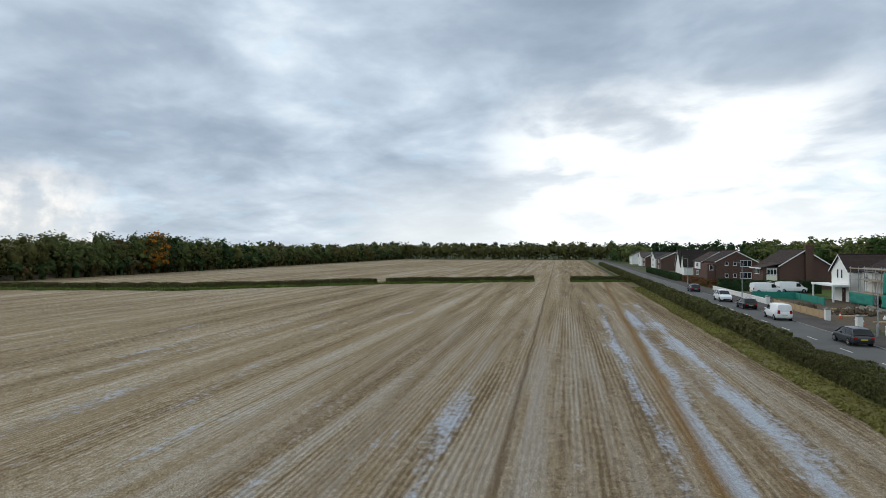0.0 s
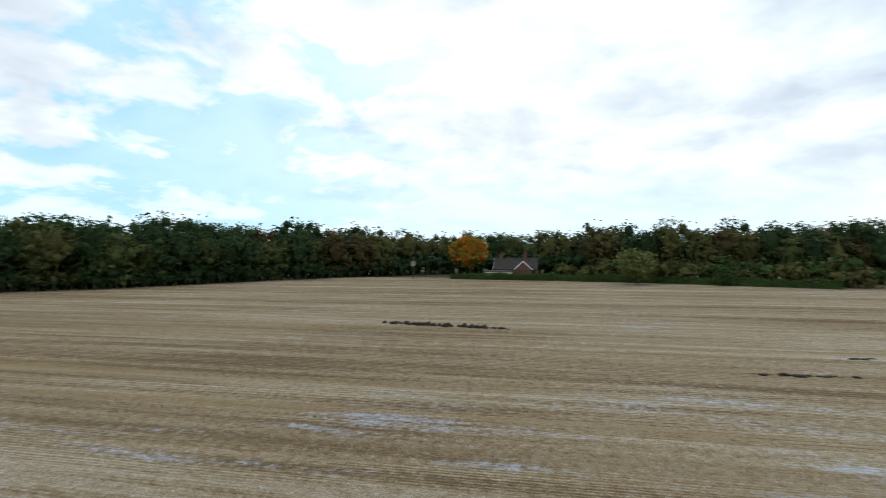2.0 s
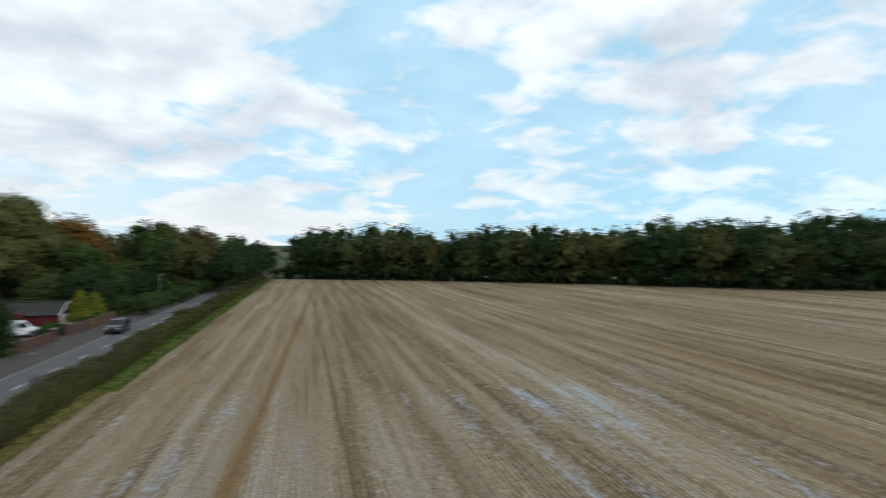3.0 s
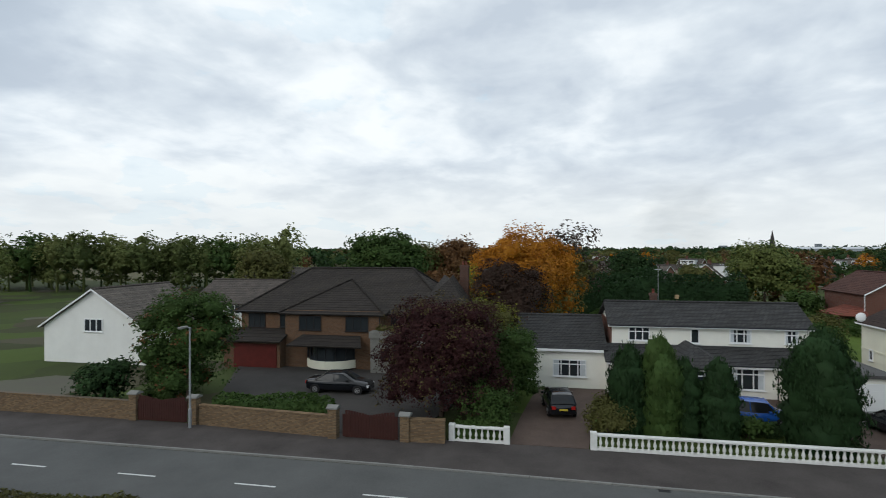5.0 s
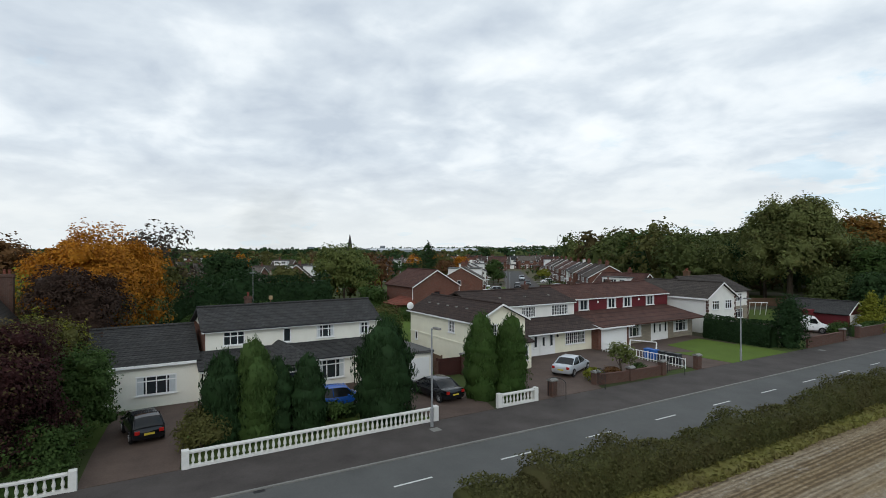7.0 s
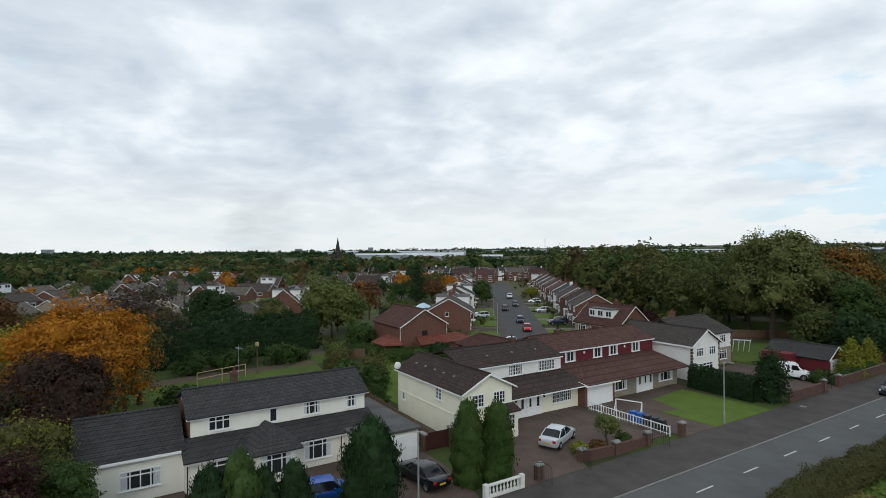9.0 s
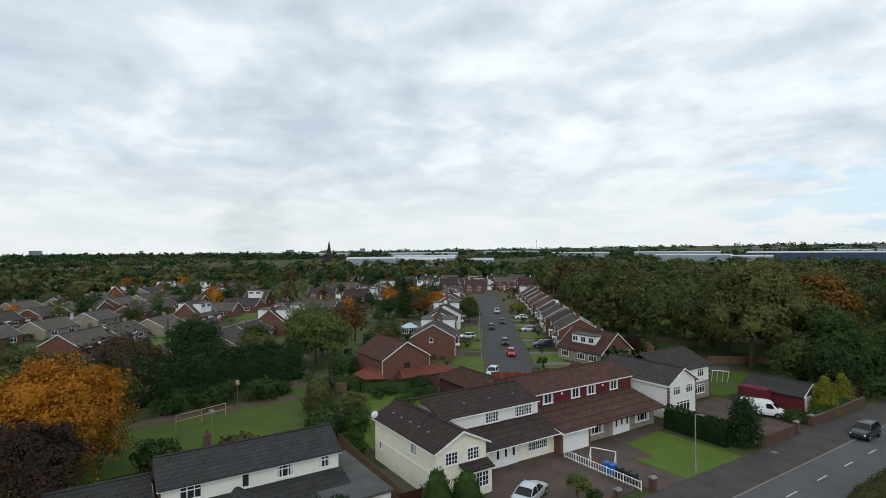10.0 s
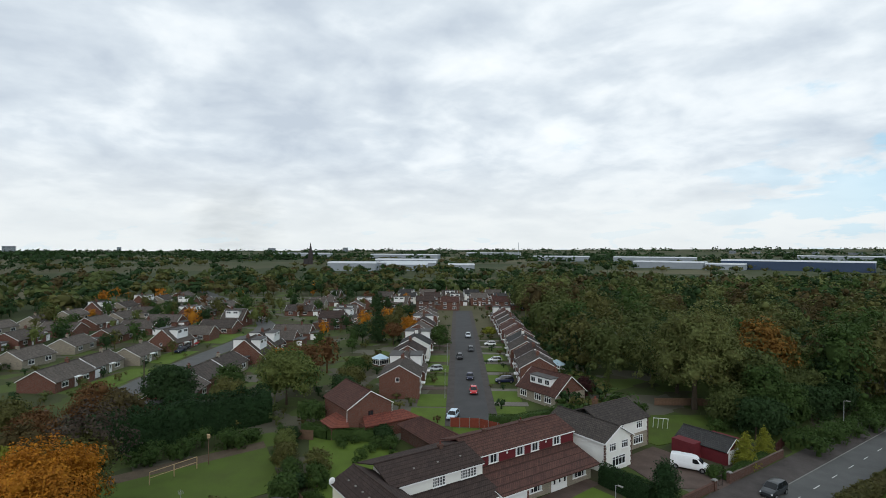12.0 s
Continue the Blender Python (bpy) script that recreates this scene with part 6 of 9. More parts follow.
# rows along the curving road and beyond
for row, (b, a0, a1, step, turn) in enumerate(((62, 14, 100, 13.5, 180), (94, 54, 150, 14.5, 0), (121, 30, 190, 15, 180), (146, 40, 215, 15, 0), (172, 60, 230, 15.5, 180), (52, 118, 190, 14, 0), (78, 160, 250, 14.5, 180))):
    a = a0
    while a < a1:
        k = rng_e.random()
        if k < 0.92:
            low = row in (0, 1, 2, 3, 4, 6)
            src = (bungalow, pale, bungalow, pale, bungalow, pale, dorm)[int(rng_e.integers(7))] if low else (semi, dark_semi, dorm, semi)[int(rng_e.integers(4))]
            copy_thing(src, on_street(a + rng_e.uniform(-1, 1), b + rng_e.uniform(-1.2, 1.2), turn + (90 if rng_e.random() < 0.25 else 0) + rng_e.uniform(-6, 6)))
        a += step + (3 if row in (1, 2, 3, 4) else 0)
# the far end of the street
for row, (a, b0, b1) in enumerate(((192, -34, 40), (214, -50, 50), (238, -60, 40))):
    b = b0
    while b < b1:
        if rng_e.random() < 0.88:
            copy_thing((semi, white_semi, dorm, dark_semi, red_roof)[int(rng_e.integers(5))], on_street(a + rng_e.uniform(-2, 2), b, 90 + (180 if row % 2 else 0) + rng_e.uniform(-8, 8)))
        b += 13.5


def corner_brick_house():
    """Plain brick gable on the corner, terracotta lean-tos round it."""
    s = Site("corner_brick_house", 79, -43, "red-brick house with a plain gable and red-brown tiled roof")
    x0, x1, y0, y1 = 74.6, 84.5, -47.6, -39.2
    eave, ridge = 5.1, 7.55
    s.put("wall", boxes((x0, x1, y0, y1, -0.1, eave)), M_BRICK)
    bm = bmesh.new()
    ry = (y0 + y1) / 2
    prism(bm, [(y0, eave), (y1, eave), (ry, ridge - 0.1)], "x", x0, x0 + 0.2)
    s.put("gable", bm, M_BRICK)
    gable_roof_x(s, x0, x1, y0, y1, eave, ridge, M_RED, 0.35, 14)
    barge_x(s, x0 - 0.31, y0, y1, eave, ridge, 0.35)
    s.window("x", x0, -1, -43.5, 3.1, 1.0, 1.0, 2, 0, M_REDWOOD)
    bm = bmesh.new()
    slab(bm, (74.9, -36.2, 2.3), (79.5, -36.2, 2.3), (79.5, -39.25, 3.3), (75.8, -39.25, 3.3), 0.12, 6)
    slab(bm, (73.4, -39.0, 2.3), (74.9, -36.2, 2.3), (75.8, -39.25, 3.3), (75.0, -39.3, 3.3), 0.12, 6)
    s.put("lean_to_roof", bm, M_TERRA)
    s.put("lean_to", boxes((75.2, 79.2, -39.2, -36.5, -0.1, 2.25)), M_BRICK)
    bm = bmesh.new()
    slab(bm, (71.6, -41.0, 2.4), (71.6, -51.8, 2.4), (74.65, -50.0, 3.3), (74.65, -42.0, 3.3), 0.12, 6)
    s.put("lean_to_roof", bm, M_TERRA)
    s.put("lean_to", boxes((72.0, 74.6, -51.3, -41.3, -0.1, 2.35)), M_BRICK)
    s.pipe(74.5, -39.0, 0, 5.0, M_UPVC)
    s.pipe(74.5, -47.7, 0, 5.0, M_UPVC)


def low_hipped_house():
    """Low brown-tiled building behind the houses, ridge running back from the road, hipped at its far end."""
    s = Site("low_brown_house", 60, -48, "low brick building with a hipped red-brown tiled roof")
    s.put("wall", boxes((54.6, 69.4, -51.0, -46.6, -0.1, 2.5)), M_BRICK_DARK)
    eave, ridge, ry = 2.5, 4.35, -48.5
    bm = bmesh.new()
    slab(bm, (54.3, -45.4, eave), (70.0, -46.0, eave), (66.4, ry, ridge), (54.3, ry, ridge), 0.12, 12)
    slab(bm, (70.0, -51.6, eave), (54.3, -51.6, eave), (54.3, ry, ridge), (66.4, ry, ridge), 0.12, 12)
    slab(bm, (70.0, -46.0, eave), (70.0, -51.6, eave), (66.41, ry - 0.01, ridge), (66.41, ry + 0.01, ridge), 0.12, 12)
    s.put("roof", bm, M_RED)
    bm = bmesh.new()
    prism(bm, [(-51.0, 2.45), (-46.0, 2.45), (ry, 4.2)], "x", 54.6, 54.8)
    s.put("gable", bm, M_BRICK_DARK)
    barge_x(s, 54.2, -51.3, -45.7, eave, ridge, 0.3)
    for k in range(26):
        s.put("ridge_tiles", boxes((54.4 + k * 0.46, 54.83 + k * 0.46, ry - 0.13, ry + 0.13, ridge - 0.03, ridge + 0.06)), M_RED)


def red_chalet():
    """Red-tiled chalet bungalow with a long white dormer."""
    s = Site("red_chalet", 0, 0, "chalet bungalow with a red-brown tiled roof and white box dormer")
    w, d, eave, ridge = 11.0, 9.0, 2.7, 6.1
    s.put("wall", boxes((-w / 2, w / 2, -d / 2, d / 2, -0.1, eave)), M_STONE)
    bm = bmesh.new()
    prism(bm, [(-d / 2, eave), (d / 2, eave), (0, ridge - 0.1)], "x", -w / 2, -w / 2 + 0.2)
    s.put("gable", bm, M_BRICK)
    bm = bmesh.new()
    prism(bm, [(-d / 2, eave), (d / 2, eave), (0, ridge - 0.1)], "x", w / 2 - 0.2, w / 2)
    s.put("gable", bm, M_BRICK)
    gable_roof_x(s, -w / 2, w / 2, -d / 2, d / 2, eave, ridge, M_RED, 0.4, 14)
    barge_x(s, -w / 2 - 0.31, -d / 2, d / 2, eave, ridge, 0.4)
    barge_x(s, w / 2 + 0.31, -d / 2, d / 2, eave, ridge, 0.4, side=1)
    dm = s.put("dormer", boxes((-2.9, 2.9, -3.2, -0.6, 3.2, 5.3)), M_UPVC)
    s.put("dormer_roof", boxes((-3.1, 3.1, -3.4, -0.3, 5.3, 5.46)), M_FELT, dm)
    for u in (-2.0, 0.0, 2.0):
        s.window("y", -3.2, -1, u, 3.95, 1.3, 1.05, 2)
    for u in (-3.6, 0.6, 3.4):
        s.window("y", -d / 2, -1, u, 0.8, 1.9, 1.35, 3, 0.3)
    s.window("x", -w / 2, -1, 0, 3.2, 1.3, 1.1, 2)
    s.chimney(1.0, 0.3, 5.8, 6.9, 0.6, 0.6, M_BRICK, 2)
    s.ob.matrix_world = pose(72.3, -85.4, 0, 0, 0, 181)


def conservatory(x, y, turn):
    s = Site("conservatory", 0, 0, "small white conservatory with a pale blue glazed roof", "conservatory", "garden rooms")
    s.put("base_wall", boxes((-1.6, 1.6, -1.6, 1.6, 0, 0.5)), M_BRICK)
    for side in (-1, 1):
        s.window("x", side * 1.6, side, 0, 0.5, 3.1, 1.6, 4, 0.35)
        s.window("y", side * 1.6, side, 0, 0.5, 3.1, 1.6, 4, 0.35)
    s.put("glazing", boxes((-1.58, 1.58, -1.58, 1.58, 0.5, 2.1)), M_NET)
    bm = bmesh.new()
    bmesh.ops.create_cone(bm, cap_ends=True, segments=8, radius1=2.5, radius2=0.25, depth=1.1)
    bmesh.ops.translate(bm, verts=bm.verts[:], vec=(0, 0, 2.65))
    s.put("roof", bm, material("polycarbonate_roof", (0.45, 0.6, 0.7), 0.3, 0.1, 2.0, 20.0, 0.0))
    s.ob.matrix_world = pose(x, y, 0, 0, 0, turn)
    return s.ob


corner_brick_house()
low_hipped_house()
red_chalet()
cons = conservatory(*street(47, -23.5), 20)
copy_thing(cons, pose(*street(20, 60), 0, 0, 0, 50))
copy_thing(cons, pose(*street(52, 24), 0, 0, 0, 10))


def dark_garage():
    s = Site("maroon_garage", 34, -83, "maroon garage with a white door and dark tiled roof", "garage")
    s.put("wall", boxes((32.6, 38.6, -88.5, -81.2, -0.1, 2.3)), M_MAROON)
    gable_roof_x(s, 32.6, 40.5, -85.8, -81.2, 2.35, 3.7, M_SLATE, 0.35, 8)
    bm = bmesh.new()
    prism(bm, [(-85.8, 2.3), (-81.2, 2.3), (-83.5, 3.6)], "x", 32.55, 32.75)
    s.put("gable", bm, M_MAROON)
    s.put("wall", boxes((36.5, 40.2, -81.2, -79.2, -0.1, 2.5)), M_MAROON, None, "maroon boarded side wall")
    barge_x(s, 32.3, -85.8, -81.2, 2.35, 3.7, 0.35)
    garage_door(s, "x", 32.6, -1, -83.4, 0.0, 3.2, 2.05, M_UPVC, 4)


dark_garage()


# ---- houses north along the road ----
def north_house(name, x0, x1, y0, y1, eave, ridge, wall, roof, label, front_gable=False):
    s = Site(name, (x0 + x1) / 2, (y0 + y1) / 2, label)
    s.put("wall", boxes((x0, x1, y0, y1, -0.1, eave)), wall)
    if front_gable:
        ry = (y0 + y1) / 2
        bm = bmesh.new()
        prism(bm, [(y0, eave), (y1, eave), (ry, ridge - 0.1)], "x", x0, x0 + 0.2)
        s.put("gable", bm, wall)
        gable_roof_x(s, x0, x1, y0, y1, eave, ridge, roof, 0.35, 10)
        barge_x(s, x0 - 0.31, y0, y1, eave, ridge, 0.35)
    else:
        bm = bmesh.new()
        prism(bm, [(x0, eave), (x1, eave), ((x0 + x1) / 2, ridge - 0.1)], "y", y0, y0 + 0.2)
        s.put("gable", bm, wall)
        gable_roof_y(s, x0, x1, y0, y1, eave, ridge, roof, 0.35, 10)
        barge_y(s, y0 - 0.31, x0, x1, eave, ridge, 0.35)
    return s


n1 = north_house("white_house_scaffolded", 44.0, 56.0, 76.0, 90.0, 5.0, 7.5, M_WHITE, M_BROWN, "white-rendered house with brown tiles, behind scaffolding")
n1.window("x", 44.0, -1, 80.0, 3.2, 2.0, 1.3, 3, 0.3)
n1.window("x", 44.0, -1, 87.0, 3.2, 1.2, 1.3, 2, 0.3)
n1.put("wing", boxes((42.4, 44.0, 88.5, 94.0, -0.1, 5.0)), M_WHITE)
bm = bmesh.new()
prism(bm, [(88.5, 5.0), (94.0, 5.0), (91.25, 7.3)], "x", 42.4, 44.0)
n1.put("gable", bm, M_WHITE)
gable_roof_x(n1, 42.4, 50.0, 88.5, 94.0, 5.0, 7.4, M_BROWN, 0.3, 10)
barge_x(n1, 42.09, 88.5, 94.0, 5.0, 7.4, 0.3)
for u in (90.6, 91.9):
    n1.window("x", 42.4, -1, u, 3.6, 0.7, 1.5, 1)
n1.put("porch", boxes((39.8, 42.4, 87.5, 95.0, 2.5, 2.75), (39.9, 40.1, 87.7, 87.9, 0, 2.5), (39.9, 40.1, 94.6, 94.8, 0, 2.5)), M_UPVC)
panel_door(n1, "x", 42.4, -1, 90.0, 0.05, 1.0, 2.1, M_REDWOOD)
n1.ob.location.y += 5.6

n2 = north_house("brick_gable_house", 45.0, 54.4, 124.0, 137.0, 5.0, 8.2, M_BRICK_DARK, M_BROWN, "brown-brick house with a broad gable and white eaves")
n2.chimney(50.3, 123.7, 0.0, 9.2, 1.4, 0.7, M_BRICK_DARK, 2)
n2.put("front_wing", boxes((42.0, 45.0, 124.6, 131.0, -0.1, 4.6)), M_BRICK_DARK)
bm = bmesh.new()
slab(bm, (41.5, 131.3, 4.4), (41.5, 124.2, 4.4), (46.4, 124.2, 5.6), (46.4, 131.3, 5.6), 0.12, 5)
n2.put("wing_roof", bm, M_BROWN)
n2.put("fascia", boxes((41.44, 41.5, 124.2, 131.3, 4.15, 4.4)), M_UPVC)
n2.window("y", 124.6, -1, 43.7, 2.9, 1.9, 1.4, 3, 0.3)
n2.put("cream_panel", boxes((42.7, 44.7, 124.53, 124.6, 0.3, 2.8)), M_CREAM)
n2.window("x", 42.0, -1, 127.8, 3.0, 2.6, 1.3, 3, 0.3)
n2.ob.location.x -= 1.7

n3 = north_house("brown_brick_house_tall", 40.5, 49.9, 148.0, 160.0, 5.3, 7.9, M_BRICK_DARK, M_BROWN, "brown-brick house with small square windows and blue panels")
for zc in (1.2, 4.2):
    for u in (43.0, 44.9):
        n3.window("y", 148.0, -1, u, zc, 0.8, 0.9, 1)
    n3.window("y", 148.0, -1, 47.4, zc - 0.2, 2.6, 1.5, 3)
n3.put("front_wing", boxes((38.6, 40.5, 148.4, 154.0, -0.1, 4.6)), M_BRICK_DARK)
n3.window("y", 148.4, -1, 39.5, 3.0, 0.9, 1.3, 1)
n3.ob.location.x -= 3.4

n4 = north_house("brick_white_house", 38.0, 47.0, 166.0, 177.0, 5.0, 7.6, M_BRICK_DARK, M_BROWN, "brick house with white boarding and a brown gable roof")
n4.put("white_panel", boxes((37.93, 38.0, 168.0, 175.0, 2.6, 4.8)), M_UPVC)
n4.window("x", 37.93, -1, 171.5, 3.2, 3.0, 1.2, 4)
n4.window("x", 38.0, -1, 171.5, 0.8, 3.0, 1.3, 4)
n5 = north_house("twin_gabled_house", 37.0, 50.0, 190.0, 199.0, 2.8, 8.2, M_WHITE, M_DARKROOF, "white house with two steep gables and a dark roof", True)
bm = bmesh.new()
prism(bm, [(185.0, 0.0), (190.0, 0.0), (190.0, 2.8), (187.5, 8.0), (185.0, 2.8)], "x", 37.0, 50.0)
n5.put("second_gable", bm, M_WHITE)
bm = bmesh.new()
slab(bm, (36.7, 184.8, 2.6), (50.0, 184.8, 2.6), (50.0, 187.5, 8.2), (36.7, 187.5, 8.2), 0.12, 10)
slab(bm, (50.0, 190.2, 2.6), (36.7, 190.2, 2.6), (36.7, 187.5, 8.2), (50.0, 187.5, 8.2), 0.12, 10)
n5.put("roof", bm, M_DARKROOF)
for i, (y, m1, m2) in enumerate(((222, M_BRICK_DARK, M_BROWN), (243, M_WHITE, M_SLATE), (263, M_BRICK_DARK, M_BROWN), (286, M_WHITE, M_PANTILE), (318, M_WHITE, M_PANTILE))):
    n = north_house("roadside_house", 36.0 + i % 2, 46.0, y, y + 11, 4.8, 7.2, m1, m2, ("white" if m1 is M_WHITE else "brown-brick") + " gabled house set back from the road", i % 2 == 1)
    n.window("x", 36.0 + i % 2, -1, y + 5.5, 3.1, 3.0, 1.2, 4)
    n.window("x", 36.0 + i % 2, -1, y + 5.5, 0.8, 3.0, 1.2, 4)

# neighbours north of the hipped house
e1 = north_house("neighbour_house", 58.0, 68.0, 30.0, 42.0, 4.4, 6.8, M_WHITE, M_PANTILE, "white house with a grey-brown tiled roof")
for u in (60.0, 62.2, 66.0):
    e1.window("y", 30.0, -1, u, 3.0, 1.6, 1.1, 3)
e1.pipe(63.6, 29.9, 1.0, 6.0, M_UPVC)
e1.window("x", 58.0, -1, 36.0, 3.0, 2.0, 1.1, 3)
e2 = north_house("neighbour_house", 84.0, 93.0, 40.0, 52.0, 5.0, 7.4, M_BRICK, M_PANTILE, "brick house with a grey-brown gable roof")
e2.window("y", 40.0, -1, 91.0, 3.2, 1.2, 1.2, 2)
e3 = north_house("neighbour_house", 43.0, 53.0, 36.0, 47.0, 3.6, 7.0, M_WHITE, M_PANTILE, "white gable-fronted house with a tan roof", True)
e3.window("x", 43.0, -1, 41.5, 3.0, 2.0, 1.2, 3)

# cottage by the far wood
c = north_house("brick_cottage", -186.0, -176.0, -22.0, -8.0, 3.0, 6.4, M_BRICK_DARK, M_GREYBROWN, "brick cottage with a steep tiled roof by the wood")
c.put("wing", boxes((-176.0, -171.5, -14.5, -9.5, -0.1, 3.0)), M_BRICK_DARK)
bm = bmesh.new()
prism(bm, [(-14.5, 3.0), (-9.5, 3.0), (-12.0, 5.6)], "x", -176.0, -171.5)
c.put("gable", bm, M_BRICK)
gable_roof_x(c, -178.0, -171.5, -14.5, -9.5, 3.0, 5.7, M_GREYBROWN, 0.3, 8)
bm = bmesh.new()
prism(bm, [(-14.9, 2.75), (-12.0, 5.4), (-9.1, 2.75), (-9.1, 3.0), (-12.0, 5.7), (-14.9, 3.0)], "x", -171.2, -171.1)
c.put("bargeboard", bm, M_UPVC)
c.put("outbuilding", boxes((-173.0, -169.0, -24.0, -15.5, -0.1, 2.2)), M_WHITE)
c.put("outbuilding_roof", boxes((-173.4, -168.6, -24.4, -15.2, 2.2, 2.5)), M_FELT)
c.chimney(-181.0, -12.0, 6.0, 8.3, 0.9, 0.9, M_BRICK, 3)
c.chimney(-181.0, -20.0, 6.0, 8.0, 0.9, 0.9, M_BRICK, 2)


# ---- far buildings ----
def far_shed(x, y, w, d, h, turn, label, wall=None, group="industrial sheds"):
    s = Site("industrial_shed", 0, 0, label, "shed", group)
    s.put("wall", boxes((-w / 2, w / 2, -d / 2, d / 2, 0, h)), wall or M_FAR)
    bm = bmesh.new()
    n = 3
    for i in range(n):
        a, b = -d / 2 - 0.5 + (d + 1) * i / n, -d / 2 - 0.5 + (d + 1) * (i + 1) / n
        prism(bm, [(a, h), (b, h), ((a + b) / 2, h + 2.2)], "x", -w / 2 - 0.5, w / 2 + 0.5)
    s.put("roof", bm, M_SHED)
    s.ob.matrix_world = pose(x, y, 0, 0, 0, turn)
    return s.ob


far_shed(395, -1010, 215, 60, 15, 15, "long blue-clad warehouse with a pale roof", M_BLUECLAD)
for x, y, w, d, h, t in ((720, -345, 70, 40, 11, 55), (690, -420, 60, 40, 9, 55), (745, -455, 90, 45, 10, 55), (900, -545, 120, 50, 11, 55), (660, -500, 40, 25, 8, 55), (1080, -1180, 160, 60, 13, 40), (560, -905, 120, 45, 11, 20), (470, -930, 60, 40, 9, 20), (820, -1250, 200, 60, 14, 30), (240, -1150, 120, 60, 13, 10), (1500, -900, 220, 80, 14, 50), (1900, -700, 200, 80, 14, 60), (2000, -1700, 260, 90, 16, 45), (700, -2200, 300, 80, 16, 20)):
    far_shed(x, y, w, d, h, t, "distant pale industrial shed")


def spire():
    s = Site("church_spire", 1039, -399, "dark stone church spire above the trees", "church")
    s.put("tower", boxes((1035.5, 1042.5, -402.5, -395.5, 0, 24)), M_SPIRE)
    bm = bmesh.new()
    bmesh.ops.create_cone(bm, cap_ends=True, segments=8, radius1=4.2, radius2=0.12, depth=21)
    bmesh.ops.translate(bm, verts=bm.verts[:], vec=(1039, -399, 34.4))
    s.put("spire", bm, M_SPIRE)
    s.put("nave", boxes((1042.5, 1066, -404, -394, 0, 11)), M_SPIRE)


spire()


def tower_block(x, y, h, w):
    s = Site("tower_block", x, y, "distant pale tower block", "building", "far towers")
    s.put("wall", boxes((x - w / 2, x + w / 2, y - w / 2, y + w / 2, 0, h)), M_FAR)
    for i in range(int(h / 3.2)):
        s.put("window_band", boxes((x - w / 2 - 0.1, x + w / 2 + 0.1, y - w / 2 - 0.1, y + w / 2 + 0.1, 1.2 + i * 3.2, 2.4 + i * 3.2)), M_GLASS)


for x, y, h, w in ((430, -2900, 46, 22), (560, -2880, 48, 22), (1500, -3000, 34, 26), (1400, -3050, 30, 30), (1250, -3100, 26, 40), (1120, -3060, 32, 24), (980, -3150, 28, 50), (860, -3080, 24, 60), (3300, -1500, 40, 26), (3900, 300, 36, 60), (3950, -240, 34, 24), (3600, -1100, 34, 40)):
    tower_block(x, y, h, w)


# ---- trees, hedges, woods ----
tree("copper_tree", 33.2, 6.4, 7.9, 4.6, L_PURPLE, "dense purple-leaved tree behind the garden wall", 11, 40000, 0.105, n=30, base=0.0, core=0.62, second=(L_BROWN, 0.12, 1.0))
tree("laurel_bush", 35.9, 2.5, 5.9, 2.6, L_GREEN, "tall green laurel beside the drive", 12, 12000, 0.115, n=16, base=0.0, category="bush")
tree("laurel_bush", 31.6, 3.6, 2.6, 2.0, L_GREEN, "rounded green shrub behind the white balustrade", 13, 4600, 0.11, n=8, base=0.0, category="bush")
tree("rowan_tree", 33.2, 24.4, 8.0, 3.9, L_GREEN, "broad leafy green tree beside the forecourt", 14, 15000, 0.14, n=14, base=0.02, second=(L_RUST, 0.06, 0.8))
tree("garden_shrub", 34.5, 26.5, 3.6, 2.6, L_GREEN, "broad green shrub by the forecourt", 15, 4200, 0.13, n=8, base=0.0, category="bush")
tree("garden_shrub", 31.5, 29.5, 3.0, 2.4, L_DARK, "broad green shrub by the forecourt", 16, 2200, 0.2, n=8, base=0.0, category="bush")
tree("maple_tree", 57.5, 1.8, 13.9, 6.4, L_ORANGE, "large maple with orange and green autumn leaves", 17, 27000, 0.19, n=18, base=0.12, second=(L_OLIVE, 0.25, 0.5))
tree("plum_tree", 49.5, 3.0, 9.8, 4.2, L_PLUM, "dark purple-brown tree between the houses", 18, 14000, 0.14, n=11, base=0.15)
tree("twiggy_shrub", 36.6, 4.2, 4.2, 1.7, L_TWIG, "half-bare twiggy brown shrub in the front garden", 28, 1500, 0.14, n=9, base=0.1, core=0.0, category="bush")
tree("ash_tree", 42.2, 4.4, 7.2, 2.9, L_OLIVE, "thin olive-green tree beside the slate wing", 19, 6500, 0.12, n=12, base=0.1, core=0.6, second=(L_YELLOW, 0.25, 0.9))
tree("ash_tree", 38.6, 2.9, 5.4, 2.4, L_GREEN, "leafy green tree beside the slate wing", 20, 7200, 0.12, n=10, base=0.05)
tree("lime_tree", 66.0, -1.5, 11.0, 4.5, L_OLIVE, "green tree behind the maple", 21, 4200, 0.3, n=10)
tree("bare_tree", 68.0, -3.0, 14.8, 4.6, L_TWIG, "half-bare dark twiggy tree", 22, 1600, 0.3, n=12, core=0.0, base=0.3)
tree("oak_tree", 76.0, 23.0, 14.2, 6.8, L_GREEN, "broad dark green oak behind the houses", 23, 6000, 0.36, n=14)
tree("beech_tree", 82.0, 13.0, 13.2, 5.4, L_RUST, "brown-red autumn beech behind the houses", 24, 4600, 0.34, n=12)
tree("field_maple", 80.0, 18.0, 12.6, 4.2, L_OLIVE, "yellowing green tree behind the houses", 25, 3200, 0.34)
